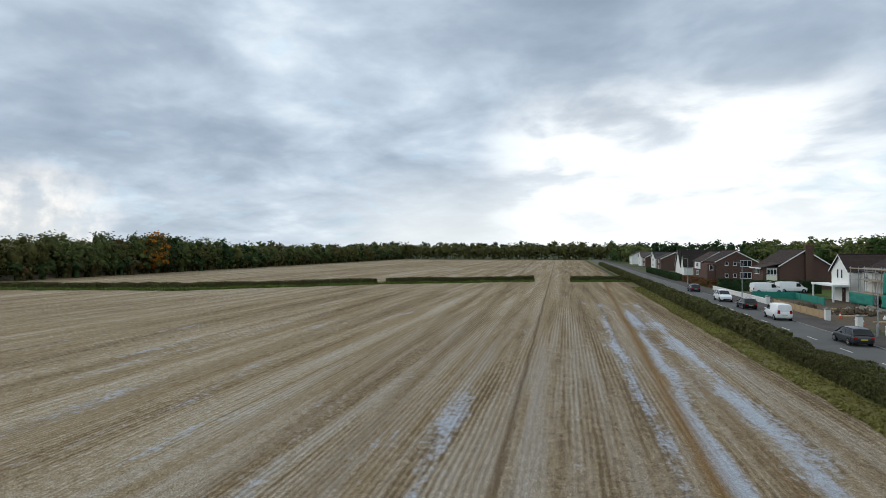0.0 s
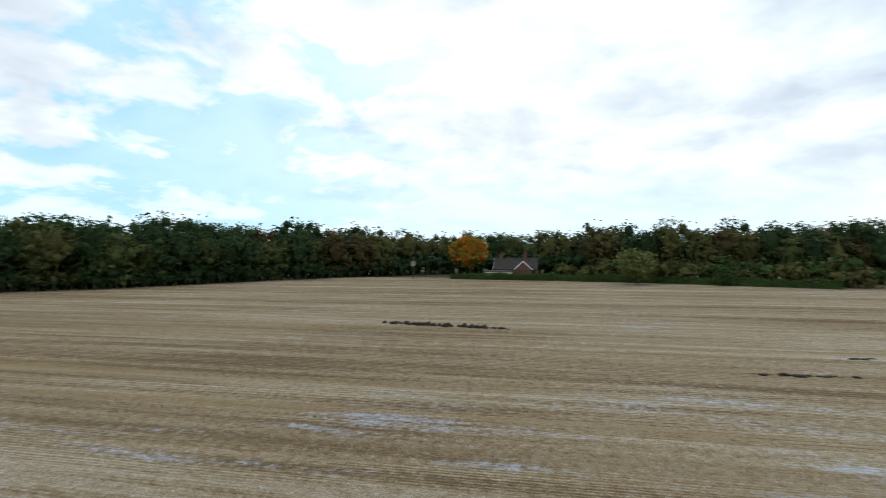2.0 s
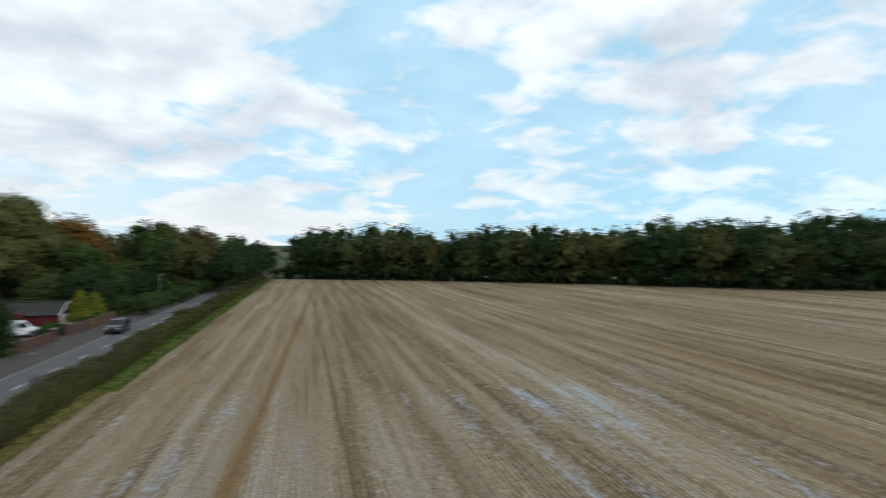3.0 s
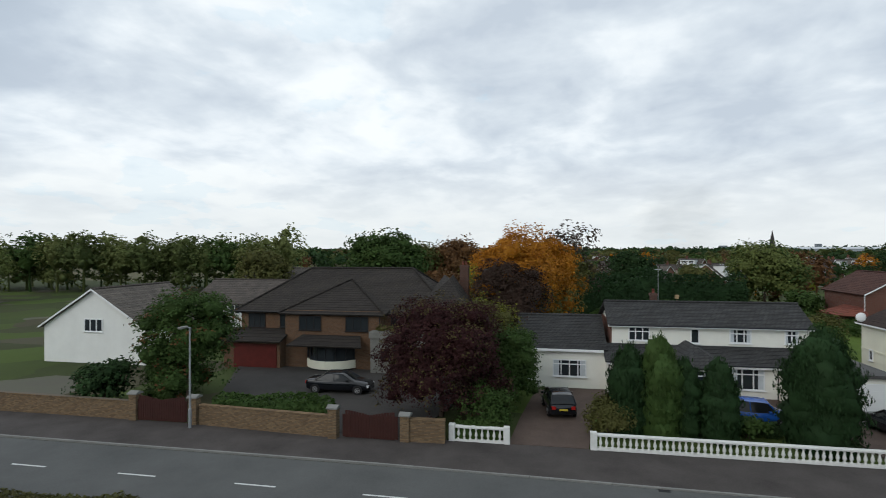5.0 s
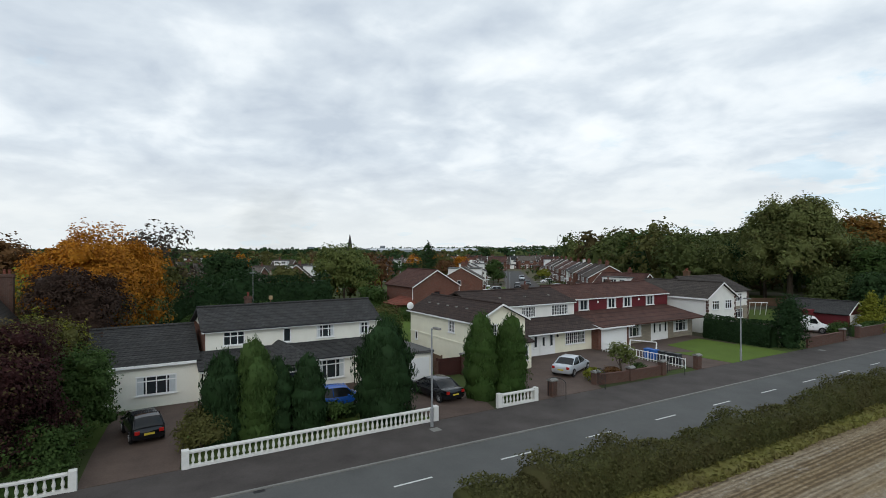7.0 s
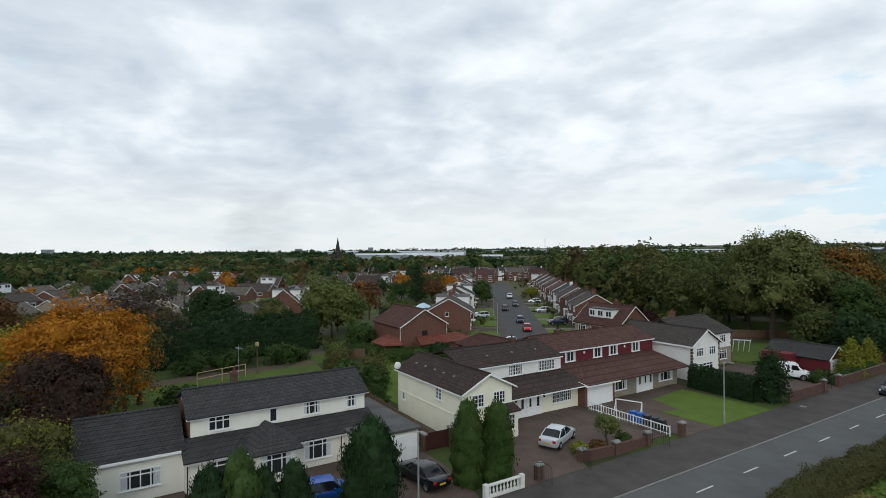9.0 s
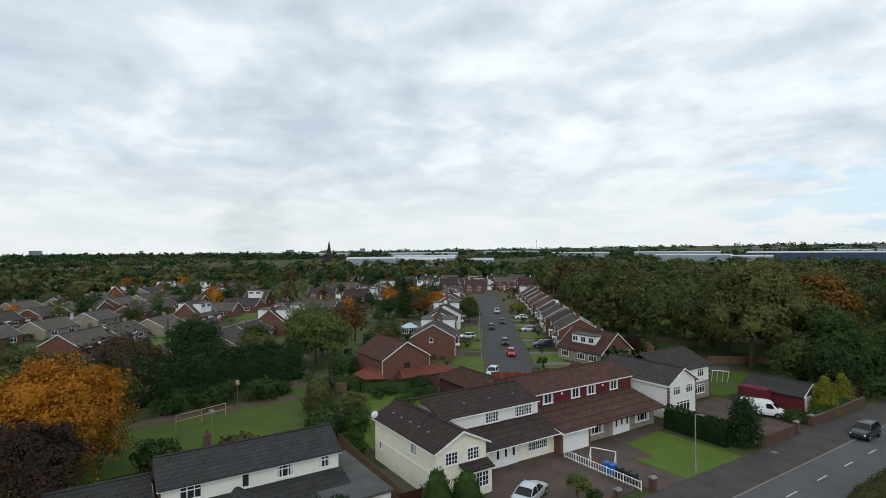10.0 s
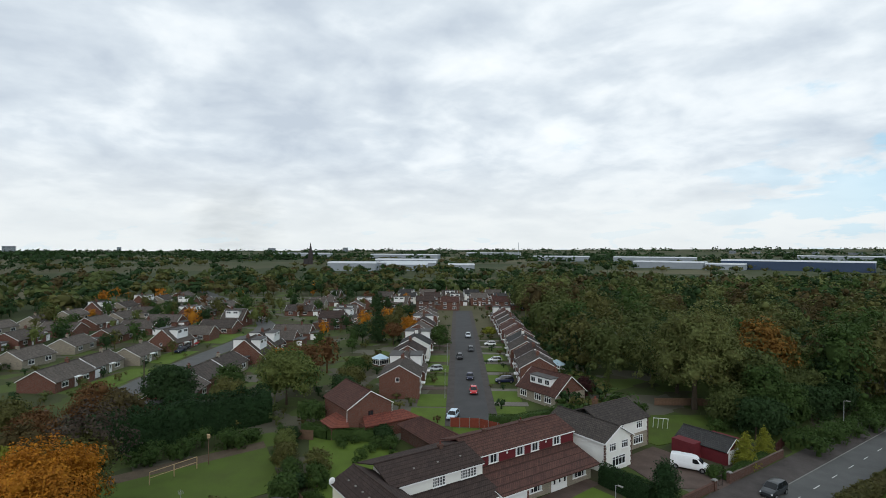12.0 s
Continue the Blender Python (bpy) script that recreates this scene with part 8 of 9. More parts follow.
for i, (x, y, h, r, mt, lb) in enumerate(((66.0, 12.0, 9.0, 4.2, L_RUST, "brown autumn tree in a back garden"), (74.0, 8.0, 9.5, 4.6, L_YELLOW, "yellow-green tree in a back garden"), (84.0, 5.0, 8.5, 4.2, L_BROWN, "brown-leaved tree in a back garden"), (92.0, 4.0, 8.0, 4.4, L_RUST, "brown autumn tree in a back garden"), (64.5, 5.0, 7.0, 3.6, L_GREEN, "green tree beside the maple"), (101.0, 8.0, 8.5, 4.5, L_OLIVE, "olive tree in a back garden"), (96.0, 20.0, 9.0, 4.6, L_GREEN, "green tree in a back garden"), (90.0, 30.0, 9.5, 5.0, L_OLIVE, "olive tree in a back garden"), (112.0, 16.0, 9.0, 5.0, L_RUST, "brown autumn tree in a back garden"), (104.0, 33.0, 10.0, 5.0, L_GREEN, "green tree in a back garden"), (88.0, -46.0, 5.5, 3.2, L_GREEN, "green shrubby tree by the brick house"), (94.0, -47.0, 6.0, 3.4, L_DARK, "dark shrubby tree by the brick house"), (101.0, -52.0, 6.5, 3.6, L_OLIVE, "olive tree in the long gardens"), (112.0, -58.0, 6.0, 3.4, L_GREEN, "green tree in the long gardens"), (109.0, -28.0, 8.0, 4.0, L_GREEN, "green tree behind the conifer hedge"), (96.0, -8.0, 8.5, 4.2, L_BROWN, "brown-leaved tree among the back gardens"), (104.0, -4.0, 9.0, 4.4, L_RUST, "rust-leaved tree among the back gardens"), (97.0, -25.0, 8.5, 4.0, L_OLIVE, "olive tree behind the conifer hedge"), (84.5, -36.5, 5.0, 2.8, L_GREEN, "green shrubby tree at the lawn end"), (58.0, -6.0, 4.0, 2.4, L_GREEN, "leafy green shrub behind the slate house"), (57.5, -13.5, 3.0, 2.0, L_OLIVE, "olive shrub behind the slate house"), (57.0, -22.5, 4.2, 2.2, L_GREEN, "leafy green shrub behind the slate house"))):
    tree("garden_tree", x, y, h, r, mt, lb, 200 + i, 2400, 0.3, n=12, base=0.03, core=0.0 if mt is L_TWIG else 0.8)

# the wood south-east of the road
near_se, far_se = [], []
for gx in np.arange(34, 330, 8.6):
    for gy in np.arange(-430, -84, 8.6):
        x, y = gx + rng_w.uniform(-3, 3), gy + rng_w.uniform(-3, 3)
        a, b = (x - SX) * UX + (y - SY) * UY, (x - SX) * VX + (y - SY) * VY
        if b > -28 or (a < 35 and b > -38) or (x < 62 and y > -124) or a > 300 or (y > -92 and x < 70):
            continue
        (near_se if math.hypot(x, y) < 185 else far_se).append((x, y, rng_w.uniform(0.68, 1.2)))
for spots, mat, lab in zip(split(near_se, (0.2, 0.26, 0.17, 0.12, 0.13, 0.12), rng_w), (L_DARK, L_WOOD, L_OLIVE, L_BROWN, L_PLANE, L_GREEN), ("dark green", "mid-green", "olive", "brown", "pale green", "fresh green")):
    belt("woodland", spots, PROTO, mat, lab + " trees of the wood beside the estate", 10)
for spots, mat, lab in zip(split(far_se, (0.2, 0.26, 0.17, 0.12, 0.13, 0.12), rng_w), (L_DARK, L_WOOD, L_OLIVE, L_BROWN, L_PLANE, L_GREEN), ("dark green", "mid-green", "olive", "brown", "pale green", "fresh green")):
    belt("woodland", spots, PROTO_FAR, mat, lab + " trees of the far part of the wood", 11)
road_se = along([(31.5, -205), (31.5, -134)], (-4, -11), 6.5, rng_w, 0.5, 0.72) + along([(34, -330), (30, -210)], (-3, -10), 7, rng_w, 0.7, 0.95)
belt("woodland", road_se, PROTO, L_DARK, "dark trees lining the road", 12)
wood("undergrowth", along([(30.6, -200), (30.6, -94)], (-1.8, -3.6), 2.8, rng_w, 0.7, 1.2), PROTO_BUSH, L_GREEN, "green undergrowth along the road", 13)

# trees and shrubs among the estate's gardens
est = []
while len(est) < 210:
    a, b = rng_w.uniform(14, 300), rng_w.uniform(22, 215)
    if abs(b - 77) < 8 and a < 150 or any(abs(b - r) < 6 for r in (62, 94, 121, 146, 172)) and rng_w.random() < 0.85:
        continue
    if a < 60 and b > 55 and b < 110:
        continue
    est.append((*street(a, b), rng_w.uniform(0.28, 0.62)))
for spots, mat, lab in zip(split(est, (0.26, 0.26, 0.22, 0.12, 0.08, 0.06), rng_w), (L_DARK, L_GREEN, L_OLIVE, L_RUST, L_WILLOW, L_ORANGE), ("dark green", "green", "olive", "rust-brown", "pale green", "orange")):
    wood("garden_trees", spots, PROTO_DEEP, mat, lab + " trees among the gardens", 14)
shrubs = []
while len(shrubs) < 900:
    a, b = rng_w.uniform(-6, 230), rng_w.uniform(-34, 180)
    if abs(b) < 5 or (abs(b - 77) < 5 and a < 140):
        continue
    x, y = street(a, b)
    if x < 60:
        continue
    shrubs.append((x, y, rng_w.uniform(0.25, 0.75)))
for spots, mat, lab in zip(split(shrubs, (0.35, 0.35, 0.2, 0.1), rng_w), (L_DARK, L_WOOD, L_OLIVE, L_BROWN), ("dark green", "green", "olive", "brown")):
    wood("garden_shrubs", spots, PROTO_SHRUB, mat, lab + " shrubs in the gardens", 15)
beds = [(rng_w.uniform(55, 60), rng_w.uniform(-26, 4), 0.6) for _ in range(10)] + [(rng_w.uniform(80, 84), rng_w.uniform(-30, 2), rng_w.uniform(0.5, 1.1)) for _ in range(26)] + [(rng_w.uniform(52, 62), -24.8 - rng_w.uniform(0, 1.5), rng_w.uniform(0.3, 0.6)) for _ in range(9)] + [(rng_w.uniform(64, 80), -44.5 + rng_w.uniform(0, 9), rng_w.uniform(0.3, 0.6)) for _ in range(16)] + [(rng_w.uniform(40, 44), rng_w.uniform(-104, -93), rng_w.uniform(0.4, 0.8)) for _ in range(10)] + [(rng_w.uniform(54, 62), rng_w.uniform(-100, -66), rng_w.uniform(0.4, 0.8)) for _ in range(26)]
wood("garden_shrubs", beds, PROTO_BUSH, L_GREEN, "mixed green shrubs in the back gardens", 16)

# thick shrubs behind the street's south row and beside the road
back = [(*street(rng_w.uniform(2, 150), rng_w.uniform(-31, -17)), rng_w.uniform(0.6, 1.5)) for _ in range(150)]
for spots, mat, lab in zip(split(back, (0.4, 0.35, 0.25), rng_w), (L_DARK, L_GREEN, L_OLIVE), ("dark green", "green", "olive")):
    wood("garden_shrubs", spots, PROTO_SHRUB, mat, lab + " shrubs behind the south row", 23)
for i, (x, y, h, r, mt) in enumerate(((35.5, -101.0, 7.0, 4.0, L_DARK), (36.0, -108.5, 8.0, 4.6, L_GREEN), (34.5, -116.0, 7.0, 4.2, L_DARK), (38.5, -121.0, 9.5, 5.0, L_WOOD), (34.5, -125.0, 7.5, 4.4, L_DARK), (36.5, -135.0, 9.0, 5.0, L_WOOD), (42.0, -101.0, 8.5, 4.2, L_WOOD))):
    tree("roadside_laurel", x, y, h, r, mt, "broad rounded evergreen overhanging the road's edge", 300 + i, 4200, 0.3, n=16, base=0.0)
for i, (x, y, h, r, mt, lb) in enumerate(((63.5, -25.6, 3.4, 1.9, L_GREEN, "leafy green shrub between two gardens"), (67.5, -26.2, 4.4, 2.2, L_OLIVE, "olive-green shrub between two gardens"), (71.0, -26.8, 2.6, 1.6, L_GREEN, "leafy green shrub between two gardens"), (74.5, -28.8, 3.6, 2.0, L_WILLOW, "pale green shrub between two gardens"), (60.5, -25.4, 2.2, 1.5, L_DARK, "dark shrub between two gardens"), (78.0, -30.6, 2.8, 1.7, L_DARK, "dark shrub between two gardens"), (66.0, 1.5, 6.5, 3.2, L_GREEN, "green tree beside the maple's crown"))):
    tree("border_shrub", x, y, h, r, mt, lb, 320 + i, 2200, 0.18, n=10, base=0.0, category="bush")

# distant belts of trees
far = []
while len(far) < 1700:
    d = 300 + 1500 * rng_w.random() ** 1.3
    az = radians(rng_w.uniform(186, 300))
    x, y = -math.sin(az) * d, math.cos(az) * d
    a, b = (x - SX) * UX + (y - SY) * UY, (x - SX) * VX + (y - SY) * VY
    if a < 255 and -60 < b < 195:
        continue
    if noise.noise(Vector((x * 0.006, y * 0.006, 3))) + 0.35 * noise.noise(Vector((x * 0.02, y * 0.02, 8))) < 0.02 and d > 420:
        continue
    far.append((x, y, rng_w.uniform(0.6, 1.0)))
PROTO_TINY = [proto(12, 12, 140 + i, 30, 3.2, n=3, cores=1) for i in range(5)]
for spots, mat, lab in zip(split(far, (0.4, 0.3, 0.2, 0.1), rng_w), (L_DARK, L_WOOD, L_OLIVE, L_BROWN), ("dark green", "green", "olive", "brown")):
    wood("far_trees", spots, PROTO_TINY, mat, lab + " trees of the far country", 17)
belts = []
while len(belts) < 1500:
    d = 1500 + 3000 * rng_w.random() ** 1.2
    az = radians(rng_w.uniform(0, 360) if rng_w.random() < 0.3 else rng_w.uniform(186, 300))
    x, y = -math.sin(az) * d, math.cos(az) * d
    if noise.noise(Vector((x * 0.003, y * 0.003, 5))) < -0.05:
        continue
    belts.append((x, y, rng_w.uniform(0.9, 1.6)))
PROTO_BELT = [proto(6, 26, 150 + i, 16, 7.0, n=3, cores=1) for i in range(4)]
wood("far_trees", belts, PROTO_BELT, L_DARK, "dark tree belts near the horizon", 18)


# ---- vehicles ----
def smooth_sections(secs, sub=4):
    """Cross-sections in between, on a smooth curve through the given ones."""
    p = np.array(secs, dtype=float)
    out = []
    for i in range(len(p) - 1):
        a, b, c, d = p[max(i - 1, 0)], p[i], p[i + 1], p[min(i + 2, len(p) - 1)]
        for k in range(sub):
            t = k / sub
            q = 0.5 * (2 * b + (c - a) * t + (2 * a - 5 * b + 4 * c - d) * t * t + (3 * b - a - 3 * c + d) * t ** 3)
            q[0] = b[0] + (c[0] - b[0]) * t
            out.append(q)
    return out + [p[-1]]


def loft(bm, rings):
    rings = [[bm.verts.new(v) for v in r] for r in rings]
    n = len(rings[0])
    for a, b in zip(rings, rings[1:]):
        for i in range(n):
            bm.faces.new((a[i], a[(i + 1) % n], b[(i + 1) % n], b[i]))
    bm.faces.new(rings[0][::-1])
    bm.faces.new(rings[-1])
    bmesh.ops.recalc_face_normals(bm, faces=bm.faces[:])
    return bm


def hull(bm, sections):
    """A closed body through plain cross-sections (x, half width at foot, half width at shoulder, z foot, z shoulder, crown)."""
    return loft(bm, [[(x, y, z) for y, z in ((-w0, z0), (-w1, z0 + (z1 - z0) * 0.35), (-w1, z0 + (z1 - z0) * 0.8), (-w1 * 0.86, z1), (0, z1 + c), (w1 * 0.86, z1), (w1, z0 + (z1 - z0) * 0.8), (w1, z0 + (z1 - z0) * 0.35), (w0, z0))] for x, w0, w1, z0, z1, c in sections])


def body_ring(x, w, z0, z1, c):
    h = z1 - z0
    half = [(w * 0.82, z0), (w * 0.96, z0 + h * 0.12), (w, z0 + h * 0.42), (w * 0.985, z0 + h * 0.74), (w * 0.93, z0 + h * 0.94), (w * 0.84, z1), (w * 0.5, z1 + c * 0.75)]
    return [(x, y, z) for y, z in half] + [(x, 0, z1 + c)] + [(x, -y, z) for y, z in half[::-1]]


def cabin_ring(x, wb, wt, zb, zt):
    half = [(wb, zb), (wb + (wt - wb) * 0.8, zb + (zt - zb) * 0.82), (wt * 0.94, zt - 0.012), (wt * 0.6, zt + 0.02)]
    return [(x, y, z) for y, z in half] + [(x, 0, zt + 0.03)] + [(x, -y, z) for y, z in half[::-1]]


def soften(ob, angle=40):
    ob.data.shade_smooth()
    ob.data.set_sharp_from_angle(angle=radians(angle))
    return ob


def wheel(ob, x, y, r):
    bm = bmesh.new()
    side = 1 if y > 0 else -1
    prof = [(r * 0.62, -0.1), (r * 0.96, -0.1), (r, -0.06), (r, 0.06), (r * 0.96, 0.1), (r * 0.62, 0.1)]
    lathe(bm, prof, 18)
    rot = Matrix.Rotation(radians(-90 * side), 3, "X")
    bmesh.ops.rotate(bm, verts=bm.verts[:], cent=(0, 0, 0), matrix=rot)
    bmesh.ops.translate(bm, verts=bm.verts[:], vec=(x, y, r))
    w = part("wheel", bm, M_TYRE, ob)
    bm = bmesh.new()
    lathe(bm, [(r * 0.6, 0.07), (r * 0.6, 0.104), (r * 0.1, 0.085)], 14)
    for i in range(5):
        a = 2 * math.pi * i / 5
        tube(bm, (math.cos(a) * r * 0.08, math.sin(a) * r * 0.08, 0.1), (math.cos(a) * r * 0.58, math.sin(a) * r * 0.58, 0.108), 0.03, 0.022, 5)
    bmesh.ops.rotate(bm, verts=bm.verts[:], cent=(0, 0, 0), matrix=rot)
    bmesh.ops.translate(bm, verts=bm.verts[:], vec=(x, y, r))
    part("rim", bm, M_RIM, w)


SHAPES = {
    "saloon": dict(l=4.85, w=0.92, belt=0.93, roof=1.43, cab=(-1.75, -1.0, 0.55, 1.25), hood=0.88, tail=0.98, foot=0.22),
    "hatch": dict(l=4.0, w=0.86, belt=0.92, roof=1.46, cab=(-1.92, -1.55, 0.45, 1.15), hood=0.86, tail=0.92, foot=0.22),
    "mini": dict(l=3.95, w=0.85, belt=0.9, roof=1.44, cab=(-1.85, -1.6, 0.6, 0.95), hood=0.86, tail=0.9, foot=0.22),
    "suv": dict(l=4.5, w=0.92, belt=1.08, roof=1.72, cab=(-2.15, -1.85, 0.55, 1.2), hood=1.05, tail=1.08, foot=0.3),
    "small_van": dict(l=4.4, w=0.9, belt=1.1, roof=1.85, cab=(-2.18, -2.12, 0.6, 1.35), hood=1.0, tail=1.1, foot=0.25),
    "van": dict(l=5.2, w=0.98, belt=1.2, roof=2.05, cab=(-2.58, -2.52, 1.0, 1.8), hood=1.1, tail=1.2, foot=0.28),
}


def car(x, y, turn, shape, color_mat, label, plate_rear=True, z=0.11, group="parked vehicles"):
    """A car or van, its nose along its own +x."""
    p = SHAPES[shape]
    l, w, foot, belt = p["l"] / 2, p["w"], p["foot"], p["belt"]
    ob = thing("van" if "van" in shape else "car", pose(x, y, z, 0, 0, turn), label, "van" if "van" in shape else "car", group)
    c0, c1, c2, c3 = p["cab"]
    tail, hood = p["tail"], p["hood"]
    van = "van" in shape
    secs = [(-l, w * 0.74, foot + 0.2, tail - 0.14, 0.0), (-l + 0.07, w * 0.9, foot + 0.08, tail - 0.03, 0.01), (-l + 0.38, w * 0.97, foot, tail, 0.02), (c0 + 0.3, w, foot, belt + 0.01, 0.03), (0, w, foot, belt - 0.01, 0.03), (c3, w * 0.99, foot, hood + 0.05, 0.04), (l - 0.6, w * 0.95, foot, hood - 0.04, 0.05), (l - 0.2, w * 0.85, foot + 0.02, hood - 0.14, 0.05), (l - 0.03, w * 0.66, foot + 0.1, hood - 0.27, 0.02)]
    body = soften(part("body", loft(bmesh.new(), [body_ring(*q) for q in smooth_sections(secs)]), color_mat, ob))
    roof = p["roof"]
    cab = smooth_sections([(c0, w * 0.90, w * 0.86, belt - 0.07, belt + 0.03), (c1, w * 0.92, w * 0.75, belt - 0.07, roof - 0.06), ((c1 + c2) / 2, w * 0.93, w * 0.77, belt - 0.07, roof), (c2 - 0.1, w * 0.92, w * 0.75, belt - 0.07, roof - 0.06), (c3, w * 0.88, w * 0.82, belt - 0.09, belt + 0.02)], 5)
    soften(part("glasshouse", loft(bmesh.new(), [cabin_ring(*q) for q in cab]), color_mat if van else M_CARGLASS, ob, "" if van else "dark car glass"), 30)
    if van:
        for side in (-1, 1):
            bm = bmesh.new()
            lo, hi = sorted((side * w * 0.90, side * (w * 0.91)))
            prism(bm, [(c2 - 0.55, belt), (c3 - 0.35, belt), (c2 + 0.05, roof - 0.22), (c2 - 0.55, roof - 0.22)], "y", lo, hi)
            part("side_window", bm, M_CARGLASS, ob)
        bm = bmesh.new()
        slab(bm, (c3 + 0.03, w * 0.75, belt + 0.05), (c3 + 0.03, -w * 0.75, belt + 0.05), (c2 - 0.02, -w * 0.68, roof - 0.1), (c2 - 0.02, w * 0.68, roof - 0.1), 0.02)
        part("windscreen", bm, M_CARGLASS, ob)
    else:
        rings = []
        for q in cab:
            if q[4] > roof - 0.1:
                r = cabin_ring(*q)
                top = [(r[2][0], r[2][1] * 1.01, r[2][2])] + r[3:6] + [(r[6][0], r[6][1] * 1.01, r[6][2])]
                rings.append([(x, y, z + 0.014) for x, y, z in top] + [(x, y * 0.97, z - 0.03) for x, y, z in top[::-1]])
        soften(part("roof_panel", loft(bmesh.new(), rings), color_mat, ob), 50)
        for side in (-1, 1):
            bm = bmesh.new()
            for a, b in (((c0, belt), (c1 + 0.08, roof - 0.02)), ((c1 + (c2 - c1) * 0.5, belt), (c1 + (c2 - c1) * 0.48, roof - 0.01)), ((c3, belt - 0.02), (c2 - 0.18, roof - 0.02))):
                tube(bm, (a[0], side * w * 0.90, a[1]), (b[0], side * w * 0.75, b[1]), 0.04, 0.035, 6)
            part("pillars", bm, color_mat, ob)
    r = 0.36 if shape in ("suv", "van") else 0.32
    for wx in (-l + 0.78, l - 0.85):
        for wy in (-w * 0.915, w * 0.915):
            wheel(ob, wx, wy, r)
            bm = bmesh.new()
            lathe(bm, [(r * 0.98, -0.02), (r * 1.14, -0.02), (r * 1.14, 0.0), (r * 0.98, 0.004)], 20)
            bmesh.ops.rotate(bm, verts=bm.verts[:], cent=(0, 0, 0), matrix=Matrix.Rotation(radians(-90 if wy > 0 else 90), 3, "X"))
            bmesh.ops.translate(bm, verts=bm.verts[:], vec=(wx, w * 1.003 * (1 if wy > 0 else -1), r))
            part("wheel_arch", bm, M_BLACK, ob)
    for side in (-1, 1):
        y0, y1 = sorted((side * w * 0.55, side * w * 0.84))
        zt = p["tail"] - 0.3 if not van else 0.8
        part("tail_light", rounded(boxes((-l - 0.02, -l + 0.14, y0, y1, zt, zt + (0.2 if not van else 0.4))), 0.015), M_TAIL, ob)
        part("headlight", rounded(boxes((l - 0.3, l - 0.07, y0, y1, p["hood"] - 0.42, p["hood"] - 0.24)), 0.02), M_HEAD, ob)
        bm = rounded(boxes((c3 - 0.55, c3 - 0.4, *sorted((side * w, side * (w + 0.17))), belt, belt + 0.13)), 0.02)
        part("wing_mirror", bm, color_mat, ob)
    part("number_plate", boxes((-l - 0.025, -l - 0.005, -0.26, 0.26, 0.55, 0.66)), M_PLATE, ob)
    part("bumper", rounded(boxes((l - 0.18, l + 0.02, -w * 0.55, w * 0.55, foot + 0.04, foot + 0.22)), 0.03), M_BLACK, ob)
    return ob


P_BLACK = paint("car_paint_black", (0.006, 0.007, 0.01), 0.15)
P_BLUE = paint("car_paint_blue", (0.015, 0.085, 0.36))
P_SILVER = paint("car_paint_silver", (0.55, 0.58, 0.62), 0.3, 0.35)
P_GREY = paint("car_paint_grey", (0.045, 0.05, 0.055), 0.3, 0.4)
P_ICE = paint("car_paint_pale_blue", (0.50, 0.62, 0.72), 0.3)
P_WHITE = paint("car_paint_white", (0.75, 0.76, 0.77), 0.3)
P_RED = paint("car_paint_red", (0.45, 0.02, 0.025))
P_NAVY = paint("car_paint_navy", (0.015, 0.02, 0.05))

car(37.6, 14.9, -88, "saloon", P_BLACK, "black saloon car parked on the forecourt")
car(35.6, -0.9, 8, "hatch", P_BLACK, "small black hatchback parked on the brick drive")
car(35.0, -12.6, -98, "mini", P_BLUE, "bright blue hatchback with a dark roof on the drive")
car(33.9, -19.6, 6, "saloon", P_BLACK, "black saloon car parked in front of the garage")
car(34.3, -33.6, -66, "saloon", P_SILVER, "silver saloon car parked on the block paving")
car(24.2, -77.0, 90, "suv", P_GREY, "dark grey off-road car parked at the kerb", z=0.05)
car(35.0, -75.5, 205, "van", P_WHITE, "white van parked in front of the white house")
car(24.1, 53.0, 90, "hatch", P_GREY, "dark grey hatchback parked at the kerb", z=0.05)
car(24.2, 70.0, 90, "small_van", P_WHITE, "small white van parked at the kerb", z=0.05)
car(24.3, 81.5, 90, "hatch", P_BLACK, "black hatchback parked at the kerb", z=0.05)
car(24.2, 92.5, -90, "suv", P_WHITE, "white off-road car parked at the kerb", z=0.05)
car(24.2, 112.5, 90, "hatch", P_NAVY, "dark blue car parked at the kerb", z=0.05)
car(35.5, 108.0, 10, "van", P_WHITE, "white van parked on a drive behind the hedge")
car(41.0, 112.0, 10, "van", P_WHITE, "white van parked on a drive behind the hedge")
car(*street(24.5, -0.9), 143, "hatch", P_RED, "red hatchback in the side street")
car(*street(6.6, 3.6), 128, "hatch", P_ICE, "pale blue and white car at the closed end of the street")
car(*street(37.5, -0.4), 143, "mini", P_NAVY, "dark car in the side street")
car(*street(62, 2.0), 143, "hatch", P_BLACK, "black car in the side street")
car(*street(74, -1.6), 143, "hatch", P_GREY, "grey car in the side street")
car(*street(100, -1.2), 143, "suv", P_SILVER, "silver car in the side street")
car(*street(34.0, -8.6), 60, "suv", P_NAVY, "dark blue car on a front drive")
car(*street(46.0, 8.6), 70, "hatch", P_SILVER, "silver car on a front drive")
car(*street(58.0, -8.0), 60, "hatch", P_SILVER, "silver car on a front drive")
car(*street(84.0, -8.2), 60, "hatch", P_WHITE, "white car on a front drive")
car(171.0, -28.0, 140, "suv", P_NAVY, "dark blue car on an estate drive")
car(176.0, -30.0, 140, "hatch", P_BLACK, "black car on an estate drive")
car(182.5, -34.0, 150, "hatch", P_RED, "red car on an estate drive")
car(300.0, -3.0, 180, "hatch", P_WHITE, "white car in the cul-de-sac")


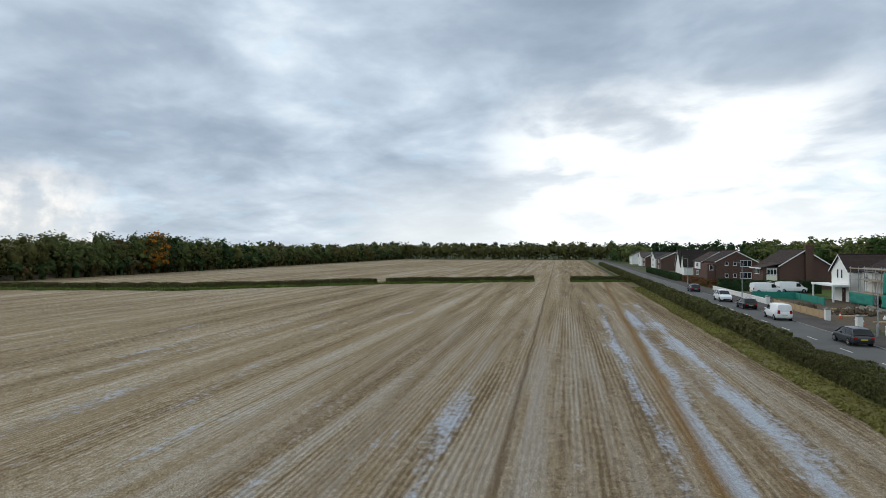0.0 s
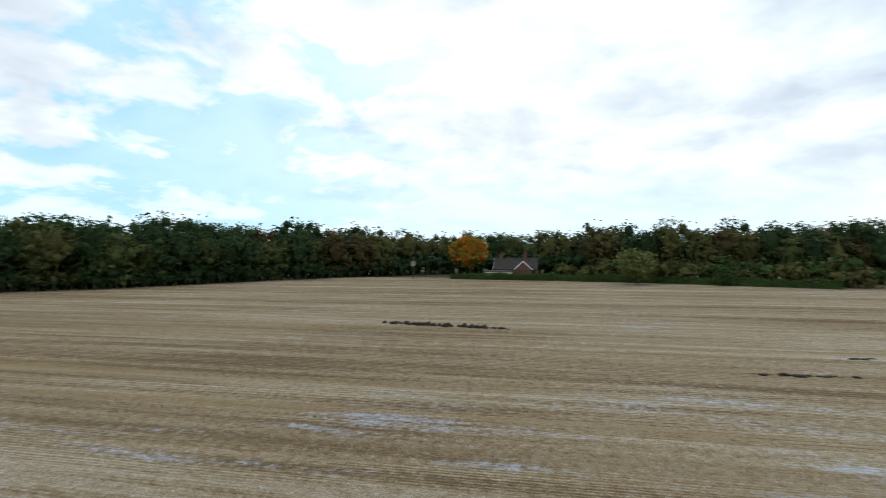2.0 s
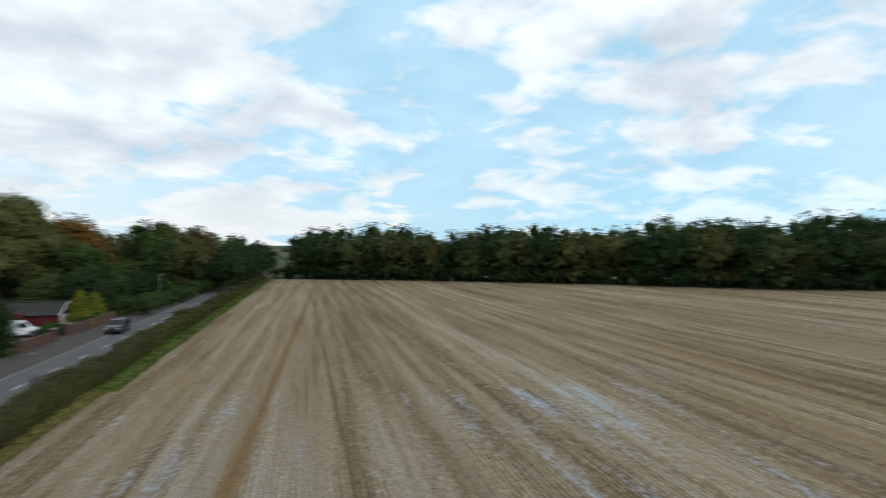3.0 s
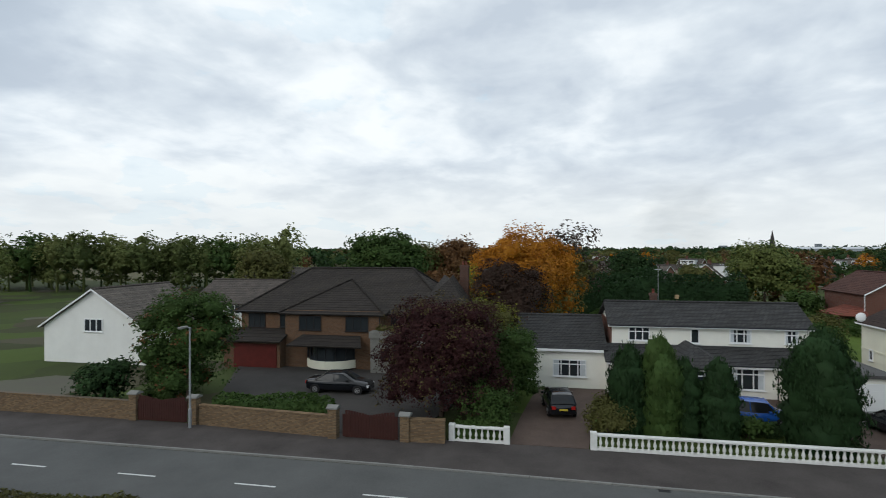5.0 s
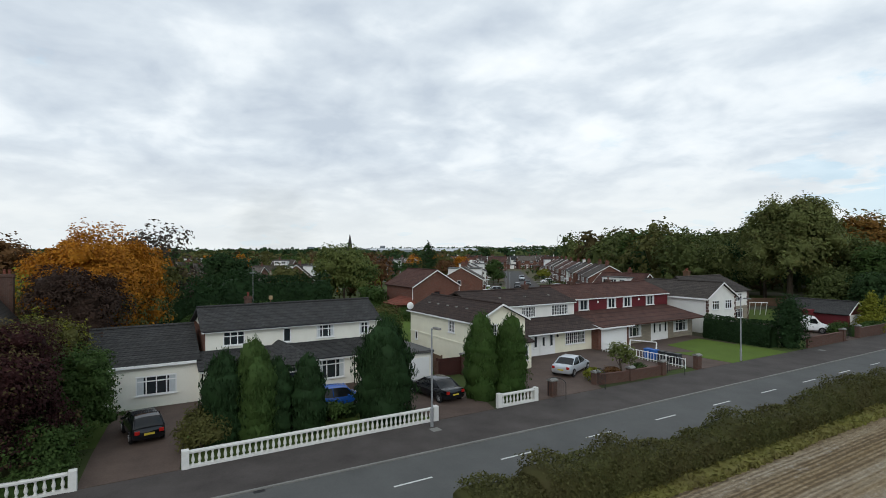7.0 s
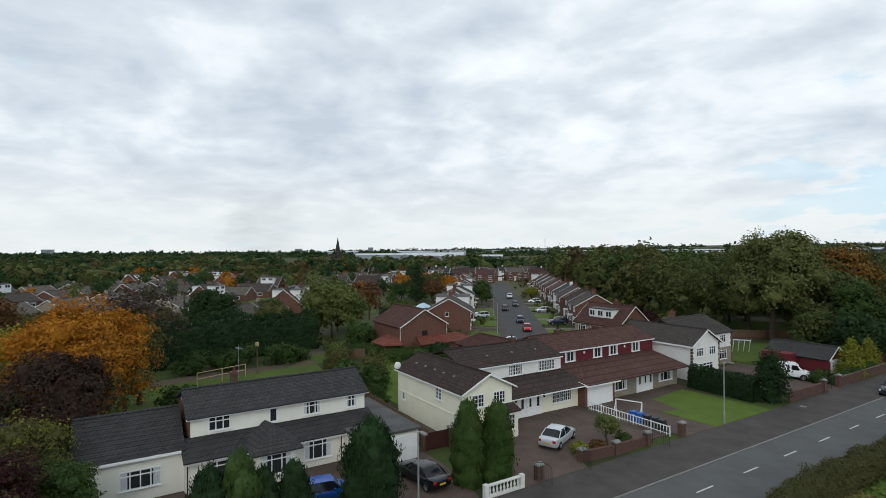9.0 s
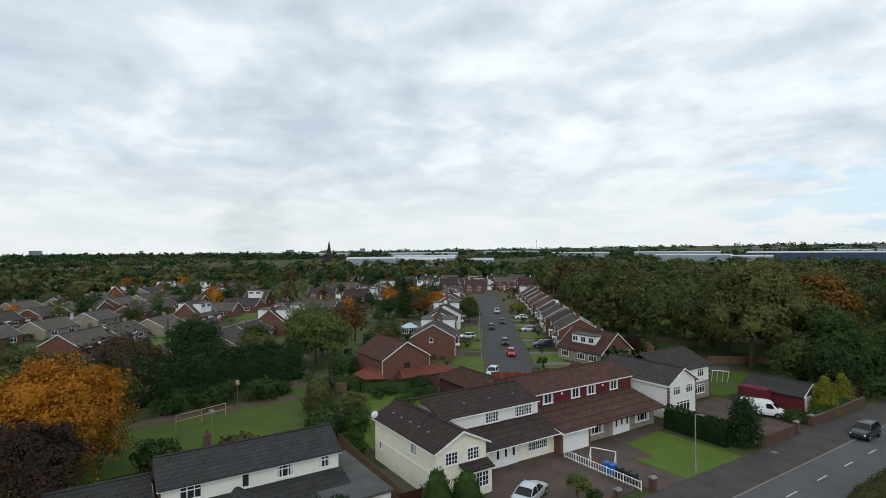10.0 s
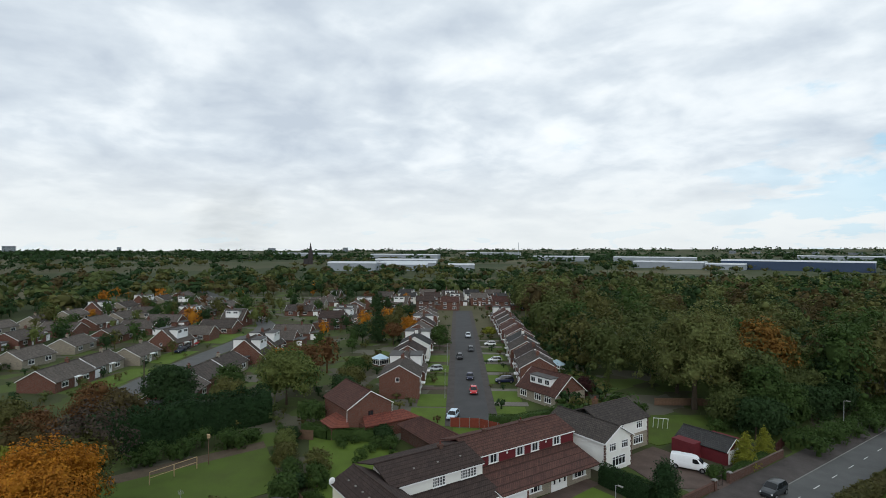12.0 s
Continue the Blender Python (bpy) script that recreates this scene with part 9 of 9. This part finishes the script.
# ---- street and garden furniture ----
def street_lamp(x, y, h, reach=-1):
    ob = thing("street_lamp", pose(x, y, 0.1), "slim grey steel street lamp with a flat head", "street lamp", "street lamps")
    bm = bmesh.new()
    lathe(bm, [(0.1, 0), (0.1, 1.1), (0.065, 1.2), (0.05, h - 0.05), (0.05, h)], 10)
    part("pole", bm, M_STEEL, ob)
    bm = bmesh.new()
    tube(bm, (0, 0, h - 0.05), (reach * 0.45, 0, h + 0.05), 0.035, 0.03)
    part("arm", bm, M_STEEL, ob)
    part("lamp_head", rounded(boxes(tuple(sorted((reach * 0.3, reach * 0.95))) + (-0.13, 0.13, h, h + 0.13)), 0.04, 2), M_KERB, ob, "pale flat lamp head")
    return ob


lamp_a = street_lamp(28.1, -16.0, 5.95)
copy_thing(lamp_a, pose(29.1, -50.6, 0.1))
copy_thing(lamp_a, pose(28.2, 20.6, 0.1))
copy_thing(lamp_a, pose(28.0, 57.0, 0.1))
copy_thing(lamp_a, pose(28.0, 96.0, 0.1))
copy_thing(lamp_a, pose(28.0, 136.0, 0.1))
copy_thing(lamp_a, pose(28.0, -112.0, 0.1))
copy_thing(lamp_a, pose(*street(20, 5.4), 0.1, 0, 0, 140))
copy_thing(lamp_a, pose(*street(52, 5.4), 0.1, 0, 0, 140))


def baluster_mesh():
    bm = bmesh.new()
    lathe(bm, [(0.075, 0), (0.075, 0.05), (0.045, 0.08), (0.06, 0.14), (0.085, 0.22), (0.08, 0.3), (0.05, 0.42), (0.04, 0.5), (0.06, 0.54), (0.075, 0.57), (0.075, 0.6)], 10)
    me = bpy.data.meshes.new("baluster")
    bm.normal_update()
    bm.to_mesh(me)
    bm.free()
    me.materials.append(M_STONEPAINT)
    return me


BALUSTER = baluster_mesh()


def balustrade(x, y0, y1):
    """White concrete balustrade along y on a plinth, with a post at each end."""
    ob = thing("balustrade", pose(x, (y0 + y1) / 2, 0.1), "white painted concrete balustrade with turned balusters", "balustrade", "white balustrades")
    h = abs(y1 - y0) / 2
    part("plinth", boxes((-0.13, 0.13, -h + 0.17, h - 0.17, -0.1, 0.12)), M_STONEPAINT, ob)
    part("top_rail", rounded(boxes((-0.13, 0.13, -h + 0.17, h - 0.17, 0.72, 0.85)), 0.025), M_STONEPAINT, ob)
    for e in (-h, h):
        part("post", rounded(boxes((-0.17, 0.17, e - 0.17, e + 0.17, -0.1, 0.92)), 0.02), M_STONEPAINT, ob)
    n = int((2 * h - 0.4) / 0.3)
    for i in range(n):
        b = new("baluster", BALUSTER)
        b.parent = ob
        b.location = (0, -h + 0.2 + (2 * h - 0.4) * (i + 0.5) / n, 0.12)
    return ob


balustrade(29.0, -16.75, -2.55)
balustrade(29.0, 2.0, 5.0)
balustrade(29.2, -25.1, -21.9)


def wall_run(name, pts, h, thick, mat, label, coping=None, piers=()):
    ob = thing(name, pose(pts[0][0], pts[0][1], 0), label, "wall")
    ox, oy = pts[0]
    for (x0, y0), (x1, y1) in zip(pts, pts[1:]):
        l = math.hypot(x1 - x0, y1 - y0)
        nx, ny = -(y1 - y0) / l * thick / 2, (x1 - x0) / l * thick / 2
        for nm, z0, z1, k, m in (("brickwork", 0, h, 1.0, mat), ("coping", h, h + 0.07, 1.35, coping or mat)):
            bm = bmesh.new()
            c = [(x0 - ox + nx * k, y0 - oy + ny * k), (x1 - ox + nx * k, y1 - oy + ny * k), (x1 - ox - nx * k, y1 - oy - ny * k), (x0 - ox - nx * k, y0 - oy - ny * k)]
            v = [bm.verts.new((p[0], p[1], z)) for z in (z0, z1) for p in c]
            for f in ((3, 2, 1, 0), (4, 5, 6, 7), (0, 1, 5, 4), (1, 2, 6, 5), (2, 3, 7, 6), (3, 0, 4, 7)):
                bm.faces.new([v[i] for i in f])
            part(nm, bm, m, ob)
    for px, py, ph in piers:
        x, y = px - ox, py - oy
        pr = part("pier", boxes((x - 0.25, x + 0.25, y - 0.25, y + 0.25, 0, ph)), mat, ob)
        bm = bmesh.new()
        prism(bm, [(x - 0.32, ph), (x + 0.32, ph), (x + 0.32, ph + 0.08), (x, ph + 0.2), (x - 0.32, ph + 0.08)], "y", y - 0.32, y + 0.32)
        part("pier_cap", bm, M_KERB, pr)
    return ob


wall_run("garden_wall", [(28.9, 20.4), (28.3, 11.9)], 1.25, 0.24, M_BRICK_BUFF, "buff brick garden wall with a flat coping", piers=((28.2, 11.6, 1.75), (28.9, 20.8, 1.7)))
wall_run("garden_wall", [(28.4, 7.4), (28.5, 5.3)], 1.3, 0.3, M_BRICK_BUFF, "buff brick wall beside the gate", piers=((28.4, 7.5, 1.5),))
wall_run("garden_wall", [(29.0, 25.0), (29.3, 36.0)], 1.2, 0.24, M_BRICK_BUFF, "buff brick garden wall", piers=((29.0, 25.0, 1.7),))
wall_run("garden_wall", [(30.1, -32.2), (29.7, -35.6), (29.6, -39.6)], 0.8, 0.22, M_BRICK_DARK, "low weathered brick wall", piers=((30.1, -32.1, 1.05), (29.7, -35.7, 1.05), (29.6, -39.6, 1.15)))
wall_run("garden_wall", [(29.4, -26.8), (29.4, -27.1)], 0.9, 0.3, M_BRICK_DARK, "short brick gate pier beside the drive", piers=((29.4, -26.9, 1.2),))
wall_run("garden_wall", [(29.3, -44.0), (29.3, -44.3)], 0.9, 0.3, M_BRICK_DARK, "brick gate pier at the end of the white fence", piers=((29.3, -44.1, 1.25),))
wall_run("garden_wall", [(29.3, -63.5), (29.3, -71.5)], 1.1, 0.24, M_BRICK_DARK, "brick wall along the pavement", piers=((29.3, -71.7, 1.4),))
wall_run("garden_wall", [(29.3, -75.8), (29.4, -92.0)], 1.2, 0.24, M_BRICK_DARK, "brick wall along the pavement", piers=((29.3, -75.6, 1.5),))
wall_run("garden_wall", [(39.0, -22.8), (38.8, -22.5)], 1.4, 0.3, M_BRICK_DARK, "brick pier beside the side gate", piers=((38.6, -25.2, 1.75),))
wall_run("field_wall", [(-147.5, 100), (-148, 180), (-149, 300), (-150, 455)], 2.4, 0.5, M_STONE, "old stone wall along the edge of the field")


def wooden_gate(x, y0, y1, h, turn_label):
    ob = thing("driveway_gate", pose(x, (y0 + y1) / 2, 0.1), "closed dark red wooden driveway gates", "gate")
    w = abs(y1 - y0) / 2
    for side in (-1, 1):
        leafn = part("gate_leaf", boxes((-0.03, 0.03, *sorted((side * 0.02, side * (w - 0.1))), 0.08, h - 0.18)), M_REDWOOD, ob)
        n = int((w - 0.15) / 0.16)
        for i in range(n):
            y = side * (0.08 + i * 0.16)
            hh = h - 0.15 + 0.22 * math.sin(i / n * math.pi / 2 + (0 if side > 0 else 0))
            part("board", rounded(boxes((-0.06, -0.032, y - 0.07, y + 0.07, 0.05, hh)), 0.008), M_REDWOOD, leafn)
    return ob


wooden_gate(28.3, 7.8, 11.2, 1.5, "")
wooden_gate(28.9, 21.2, 24.8, 1.5, "")


def panel_fence(name, pts, h, mat, label, post_mat=None):
    ob = thing(name, pose(pts[0][0], pts[0][1], 0), label, "fence")
    ox, oy = pts[0]
    for (x0, y0), (x1, y1) in zip(pts, pts[1:]):
        l = math.hypot(x1 - x0, y1 - y0)
        n = max(1, round(l / 1.83))
        ux, uy = (x1 - x0) / l, (y1 - y0) / l
        ang = math.atan2(uy, ux)
        for i in range(n):
            bm = boxes((0.06, l / n - 0.06, -0.02, 0.02, 0.12, h), (0.06, l / n - 0.06, -0.035, 0.035, 0.3, 0.36), (0.06, l / n - 0.06, -0.035, 0.035, h - 0.3, h - 0.24))
            pn = part("panel", bm, mat, ob)
            pn.location, pn.rotation_euler = (x0 - ox + ux * l * i / n, y0 - oy + uy * l * i / n, 0), (0, 0, ang)
        for i in range(n + 1):
            pt = part("post", boxes((-0.05, 0.05, -0.05, 0.05, 0, h + 0.1)), post_mat or mat, ob)
            pt.location, pt.rotation_euler = (x0 - ox + ux * l * i / n, y0 - oy + uy * l * i / n, 0), (0, 0, ang)
    return ob


panel_fence("garden_fence", [(39.2, -23.3), (46.0, -23.6), (60.0, -24.4)], 1.7, M_FENCEWOOD, "weathered brown panel fence between the gardens")
panel_fence("side_gate", [(38.8, -22.6), (38.7, -25.0)], 1.6, M_REDWOOD, "dark red boarded side gate")
panel_fence("garden_fence", [(69.7, -57.0), (66.3, -61.0), (62.6, -62.2), (58.8, -61.5)], 1.8, material("red_fence_stain", (0.22, 0.05, 0.03), 0.8, 0.3, 2.0, 18.0, 0.2), "red-stained panel fence at the end of the street", M_KERB)
panel_fence("garden_fence", [(77.0, -34.0), (81.0, -30.0)], 1.7, M_FENCEWOOD, "brown panel fence round a lawn")
panel_fence("garden_fence", [(57.0, -100.0), (51.5, -108.0), (44.0, -108.5)], 1.6, M_FENCEWOOD, "brown panel fence under the trees")
panel_fence("garden_fence", [(30.6, -92.5), (31.5, -97.5)], 1.7, M_REDWOOD, "red-brown panel fence by the road")


def lattice_fence(x0, x1, y):
    """White railings with crossed bars beside the drive."""
    ob = thing("white_railings", pose(x0, y, 0.1), "white metal railings beside the drive", "fence")
    l = x1 - x0
    bm = bmesh.new()
    tube(bm, (0, 0, 0.85), (l, 0, 0.85), 0.04, 0.04)
    part("top_rail", bm, M_UPVC, ob)
    bm = bmesh.new()
    tube(bm, (0, 0, 0.2), (l, 0, 0.2), 0.04, 0.04)
    part("bottom_rail", bm, M_UPVC, ob)
    n = int(l / 0.32)
    for i in range(n + 1):
        bm = bmesh.new()
        tube(bm, (l * i / n, 0, 0.0), (l * i / n, 0, 0.95 if i % 6 == 0 else 0.85), 0.05 if i % 6 == 0 else 0.028, 0.05 if i % 6 == 0 else 0.028)
        part("bar", bm, M_UPVC, ob)
    return ob


lattice_fence(29.8, 39.4, -43.1)


def wheelie_bin(x, y, turn, mat, label):
    ob = thing("wheelie_bin", pose(x, y, 0.1, 0, 0, turn), label, "bin", "household bins")
    bm = bmesh.new()
    hull(bm, [(-0.3, 0.22, 0.27, 0.06, 0.98, 0), (0.3, 0.24, 0.29, 0.06, 0.98, 0)])
    part("bin_body", bm, mat, ob)
    part("lid", rounded(boxes((-0.36, 0.34, -0.3, 0.3, 0.98, 1.06)), 0.025), mat, ob)
    bm = bmesh.new()
    tube(bm, (-0.28, -0.3, 0.1), (-0.28, 0.3, 0.1), 0.1, 0.1, 10)
    part("wheels", bm, M_TYRE, ob)
    return ob


for i, (dx, mt, lb) in enumerate(((0, M_BIN_BLUE, "blue wheeled bin"), (0.75, M_BIN_BLUE, "blue wheeled bin"), (1.6, M_BIN_DARK, "black wheeled bin"), (2.4, M_BIN_DARK, "black wheeled bin"), (3.2, M_BIN_DARK, "black wheeled bin"))):
    wheelie_bin(34.3 - dx, -43.8, 90, mt, lb + " beside the white railings")


def goal(x, y, turn, w, h, label, mat, name="football_goal"):
    ob = thing(name, pose(x, y, 0.1, 0, 0, turn), label, "goal")
    for sx in (-w / 2, w / 2):
        bm = bmesh.new()
        tube(bm, (sx, 0, 0), (sx, 0, h), 0.05, 0.05)
        part("post", bm, mat, ob)
        bm = bmesh.new()
        tube(bm, (sx, 0, h), (sx, 0.9, 0), 0.03, 0.03)
        part("stay", bm, mat, ob)
    bm = bmesh.new()
    tube(bm, (-w / 2, 0, h), (w / 2, 0, h), 0.05, 0.05)
    part("crossbar", bm, mat, ob)
    return ob


goal(36.3, -45.6, 25, 2.6, 1.3, "small white football goal on the drive", M_UPVC)


def timber_frame(x0, y0, x1, y1, h):
    ob = thing("timber_frame", pose(x0, y0, 0.1), "pale open timber frame at the end of the lawn", "frame")
    for f in (0, 0.5, 1):
        x, y = (x1 - x0) * f, (y1 - y0) * f
        part("post", boxes((x - 0.06, x + 0.06, y - 0.06, y + 0.06, 0, h)), M_PLANK, ob)
    for z in (h, h * 0.55):
        bm = bmesh.new()
        tube(bm, (0, 0, z), (x1 - x0, y1 - y0, z), 0.06, 0.06, 4)
        part("rail", bm, M_PLANK, ob)


timber_frame(73.0, -9.5, 75.3, -15.8, 1.7)


def post_thing(name, x, y, h, r, mat, label, category="post"):
    ob = thing(name, pose(x, y, 0), label, category)
    bm = bmesh.new()
    tube(bm, (0, 0, 0), (0, 0, h), r, r * 0.8, 8)
    part("pole", bm, mat, ob)
    return ob


pl = post_thing("telegraph_pole", 127.0, -14.0, 8.0, 0.14, M_BARK, "dark wooden telegraph pole", "pole")
part("crossarm", boxes((-0.9, 0.9, -0.06, 0.06, 7.3, 7.45)), M_BARK, pl)
bh = post_thing("bird_box_pole", 76.0, -17.5, 4.2, 0.07, M_FENCEWOOD, "tall pole with a small box on top", "pole")
part("nest_box", boxes((-0.25, 0.25, -0.2, 0.2, 4.0, 4.5)), M_PLANK, bh)
tx = post_thing("transformer_pole", -163.0, -46.0, 7.0, 0.2, M_BARK, "wooden pole with a grey transformer box", "pole")
part("transformer", boxes((-0.7, 0.7, -0.5, 0.5, 4.2, 5.8)), M_KERB, tx)
post_thing("radio_mast", 1500, -1400, 60, 0.9, M_FAR, "distant thin grey metal mast", "mast")
post_thing("radio_mast", 300, -1900, 52, 0.9, M_FAR, "distant thin grey metal mast", "mast")


def swing_frame():
    ob = thing("swing_frame", pose(47.5, -87.5, 0.1, 0, 0, 40), "white wooden swing frame on the back lawn", "swing")
    for x in (-1.2, -0.4, 0.4, 1.2):
        bm = bmesh.new()
        tube(bm, (x, -0.8, 0), (x, 0.3, 2.1), 0.05, 0.05, 6)
        part("leg", bm, M_UPVC, ob)
    bm = bmesh.new()
    tube(bm, (-1.3, 0.3, 2.1), (1.3, 0.3, 2.1), 0.06, 0.06, 6)
    part("beam", bm, M_UPVC, ob)


swing_frame()


def iron_gate(x, y, turn):
    ob = thing("iron_gate", pose(x, y, 0.1, 0, 0, turn), "small arched black iron gate standing open", "gate", "iron gates")
    bm = bmesh.new()
    tube(bm, (0, 0, 0), (0, 0, 1.1), 0.025, 0.025)
    tube(bm, (1.4, 0, 0), (1.4, 0, 1.1), 0.025, 0.025)
    for i in range(10):
        a, b = math.pi * i / 10, math.pi * (i + 1) / 10
        tube(bm, (0.7 - 0.7 * math.cos(a), 0, 1.1 + 0.35 * math.sin(a)), (0.7 - 0.7 * math.cos(b), 0, 1.1 + 0.35 * math.sin(b)), 0.025, 0.025, 6)
    part("frame", bm, M_BLACK, ob)
    for i in range(1, 9):
        bm = bmesh.new()
        x1 = 1.4 * i / 9
        tube(bm, (x1, 0, 0.1), (x1, 0, 1.1 + 0.3 * math.sin(math.pi * i / 9)), 0.013, 0.013, 5)
        part("bar", bm, M_BLACK, ob)
    return ob


ig = iron_gate(29.5, -26.6, 200)
copy_thing(ig, pose(29.9, -32.0, 0.1, 0, 0, 160))
copy_thing(ig, pose(29.5, -40.2, 0.1, 0, 0, 200))
copy_thing(ig, pose(29.3, -73.8, 0.1, 0, 0, 80))


# ---- building site north along the road ----
def cone_marker(x, y):
    ob = thing("traffic_cone", pose(x, y, 0.1), "orange traffic cone with a white band", "cone", "traffic cones")
    bm = bmesh.new()
    lathe(bm, [(0.16, 0.04), (0.12, 0.28), (0.03, 0.75)], 10)
    part("cone_body", bm, M_ORANGE_PLASTIC, ob)
    bm = bmesh.new()
    lathe(bm, [(0.13, 0.3), (0.09, 0.48)], 10)
    part("white_band", bm, M_UPVC, ob)
    part("foot", boxes((-0.2, 0.2, -0.2, 0.2, 0, 0.04)), M_ORANGE_PLASTIC, ob)


for x, y in ((31.0, 66.0), (31.3, 71.5), (32.0, 63.0)):
    cone_marker(x, y)


def plank_stack(x, y, turn, label, n=5):
    ob = thing("plank_stack", pose(x, y, 0.05, 0, 0, turn), label, "timber", "building materials")
    rng = np.random.default_rng(int(x * 7))
    for i in range(n):
        p = part("plank", boxes((-1.5, 1.5, -0.1, 0.1, 0, 0.06)), M_PLANK, ob)
        p.location, p.rotation_euler = (rng.uniform(-0.3, 0.3), (i % 3 - 1) * 0.24, 0.07 * (i // 3)), (0, 0, rng.uniform(-0.12, 0.12))


for x, y, t in ((34.0, 74.5, 20), (37.0, 77.5, 80), (33.0, 79.0, -30), (36.0, 83.0, 10), (39.0, 73.0, 60), (35.0, 69.0, 15)):
    plank_stack(x, y, t, "loose stack of pale building timber")


def rubble(x, y, r, h, mat, label, seed):
    rng = np.random.default_rng(seed)
    items = []
    for i in range(46):
        a, k = rng.uniform(0, 6.28), rng.uniform(0, 1) ** 0.6
        items.append(ball((math.cos(a) * r * k, math.sin(a) * r * k, h * (1 - k) * 0.8 + 0.08), rng.uniform(0.12, 0.42, 3), rng, 6, 4, 0.3))
    v, q = join_quads(items)
    ob = link_mesh("rubble_heap", mesh_quads("rubble_heap", v, q), mat)
    ob.location = (x, y, 0.03)
    tagged(ob, label, "rubble", "building materials")


rubble(35.0, 76.5, 2.6, 0.7, M_SOIL, "heap of brown rubble and soil", 1)
rubble(38.5, 80.5, 2.2, 0.6, M_STONE, "heap of broken stone", 2)
rubble(37.5, 70.5, 2.0, 0.5, M_WHITE, "heap of white bags and plaster", 3)
rubble(32.0, 84.0, 1.8, 0.5, M_SOIL, "heap of brown rubble and soil", 4)
sheet("ground_building_site", [(29.0, 62), (44, 62), (44, 98), (29.0, 98)], 0.05, M_SOIL, "muddy building site", thick=0.04)


def scaffold():
    ob = thing("scaffolding", pose(43.0, 78.6, 0.05), "steel scaffolding hung with green debris netting", "scaffolding")
    for i in range(7):
        for x in (-1.4, 0.4):
            bm = bmesh.new()
            tube(bm, (x, i * 2.2, 0), (x, i * 2.2, 5.6), 0.035, 0.035)
            part("standard", bm, M_STEEL, ob)
    for z in (1.9, 3.8, 5.4):
        for x in (-1.4, 0.4):
            bm = bmesh.new()
            tube(bm, (x, -0.4, z), (x, 13.6, z), 0.035, 0.035)
            part("ledger", bm, M_STEEL, ob)
        part("deck", boxes((-1.4, 0.4, -0.3, 13.5, z - 0.12, z - 0.06)), M_PLANK, ob)
    rng = np.random.default_rng(4)
    for y0, y1, z0, z1 in ((-0.2, 5.0, 0.2, 2.0), (6.8, 13.4, 0.2, 1.8), (0.0, 4.6, 2.0, 5.0)):
        ny, nz = 12, 7
        ys, zs = np.linspace(y0, y1, ny), np.linspace(z0, z1, nz)
        Y, Z = np.meshgrid(ys, zs)
        X = -1.5 + rng.uniform(-0.09, 0.09, Y.shape)
        v = np.stack([X, Y, Z], -1).reshape(-1, 3)
        i = np.arange(ny * nz).reshape(nz, ny)
        q = np.stack([i[:-1, :-1], i[:-1, 1:], i[1:, 1:], i[1:, :-1]], -1).reshape(-1, 4)
        nt = link_mesh("netting", mesh_quads("netting", v, q), M_NETTING, ob, "crumpled green netting")
        md = nt.modifiers.new("thickness", "SOLIDIFY")
        md.thickness = 0.02


scaffold()
panel_fence("site_barrier", [(36.5, 88.0), (36.5, 98.0), (30.5, 99.0)], 1.2, M_NETTING, "green barrier panels round the site")
wall_run("white_wall", [(29.2, 58.0), (36.0, 60.5)], 0.9, 0.22, M_STONEPAINT, "white painted front wall")
wall_run("white_wall", [(29.1, 88.0), (29.1, 118.0)], 0.8, 0.22, M_STONEPAINT, "long white painted front wall", piers=((29.1, 88.0, 1.2),))
wall_run("white_wall", [(29.2, 63.0), (29.2, 63.3)], 0.9, 0.3, M_STONEPAINT, "white gate pier", piers=((29.2, 62.8, 1.3), (29.2, 69.6, 1.3)))
wall_run("garden_wall", [(29.0, 40.0), (29.1, 57.6)], 1.2, 0.24, M_BRICK_DARK, "brown brick garden wall")
panel_fence("site_fence", [(29.3, 70.0), (29.3, 86.0)], 1.0, M_PLANK, "pale temporary post and rail fence")
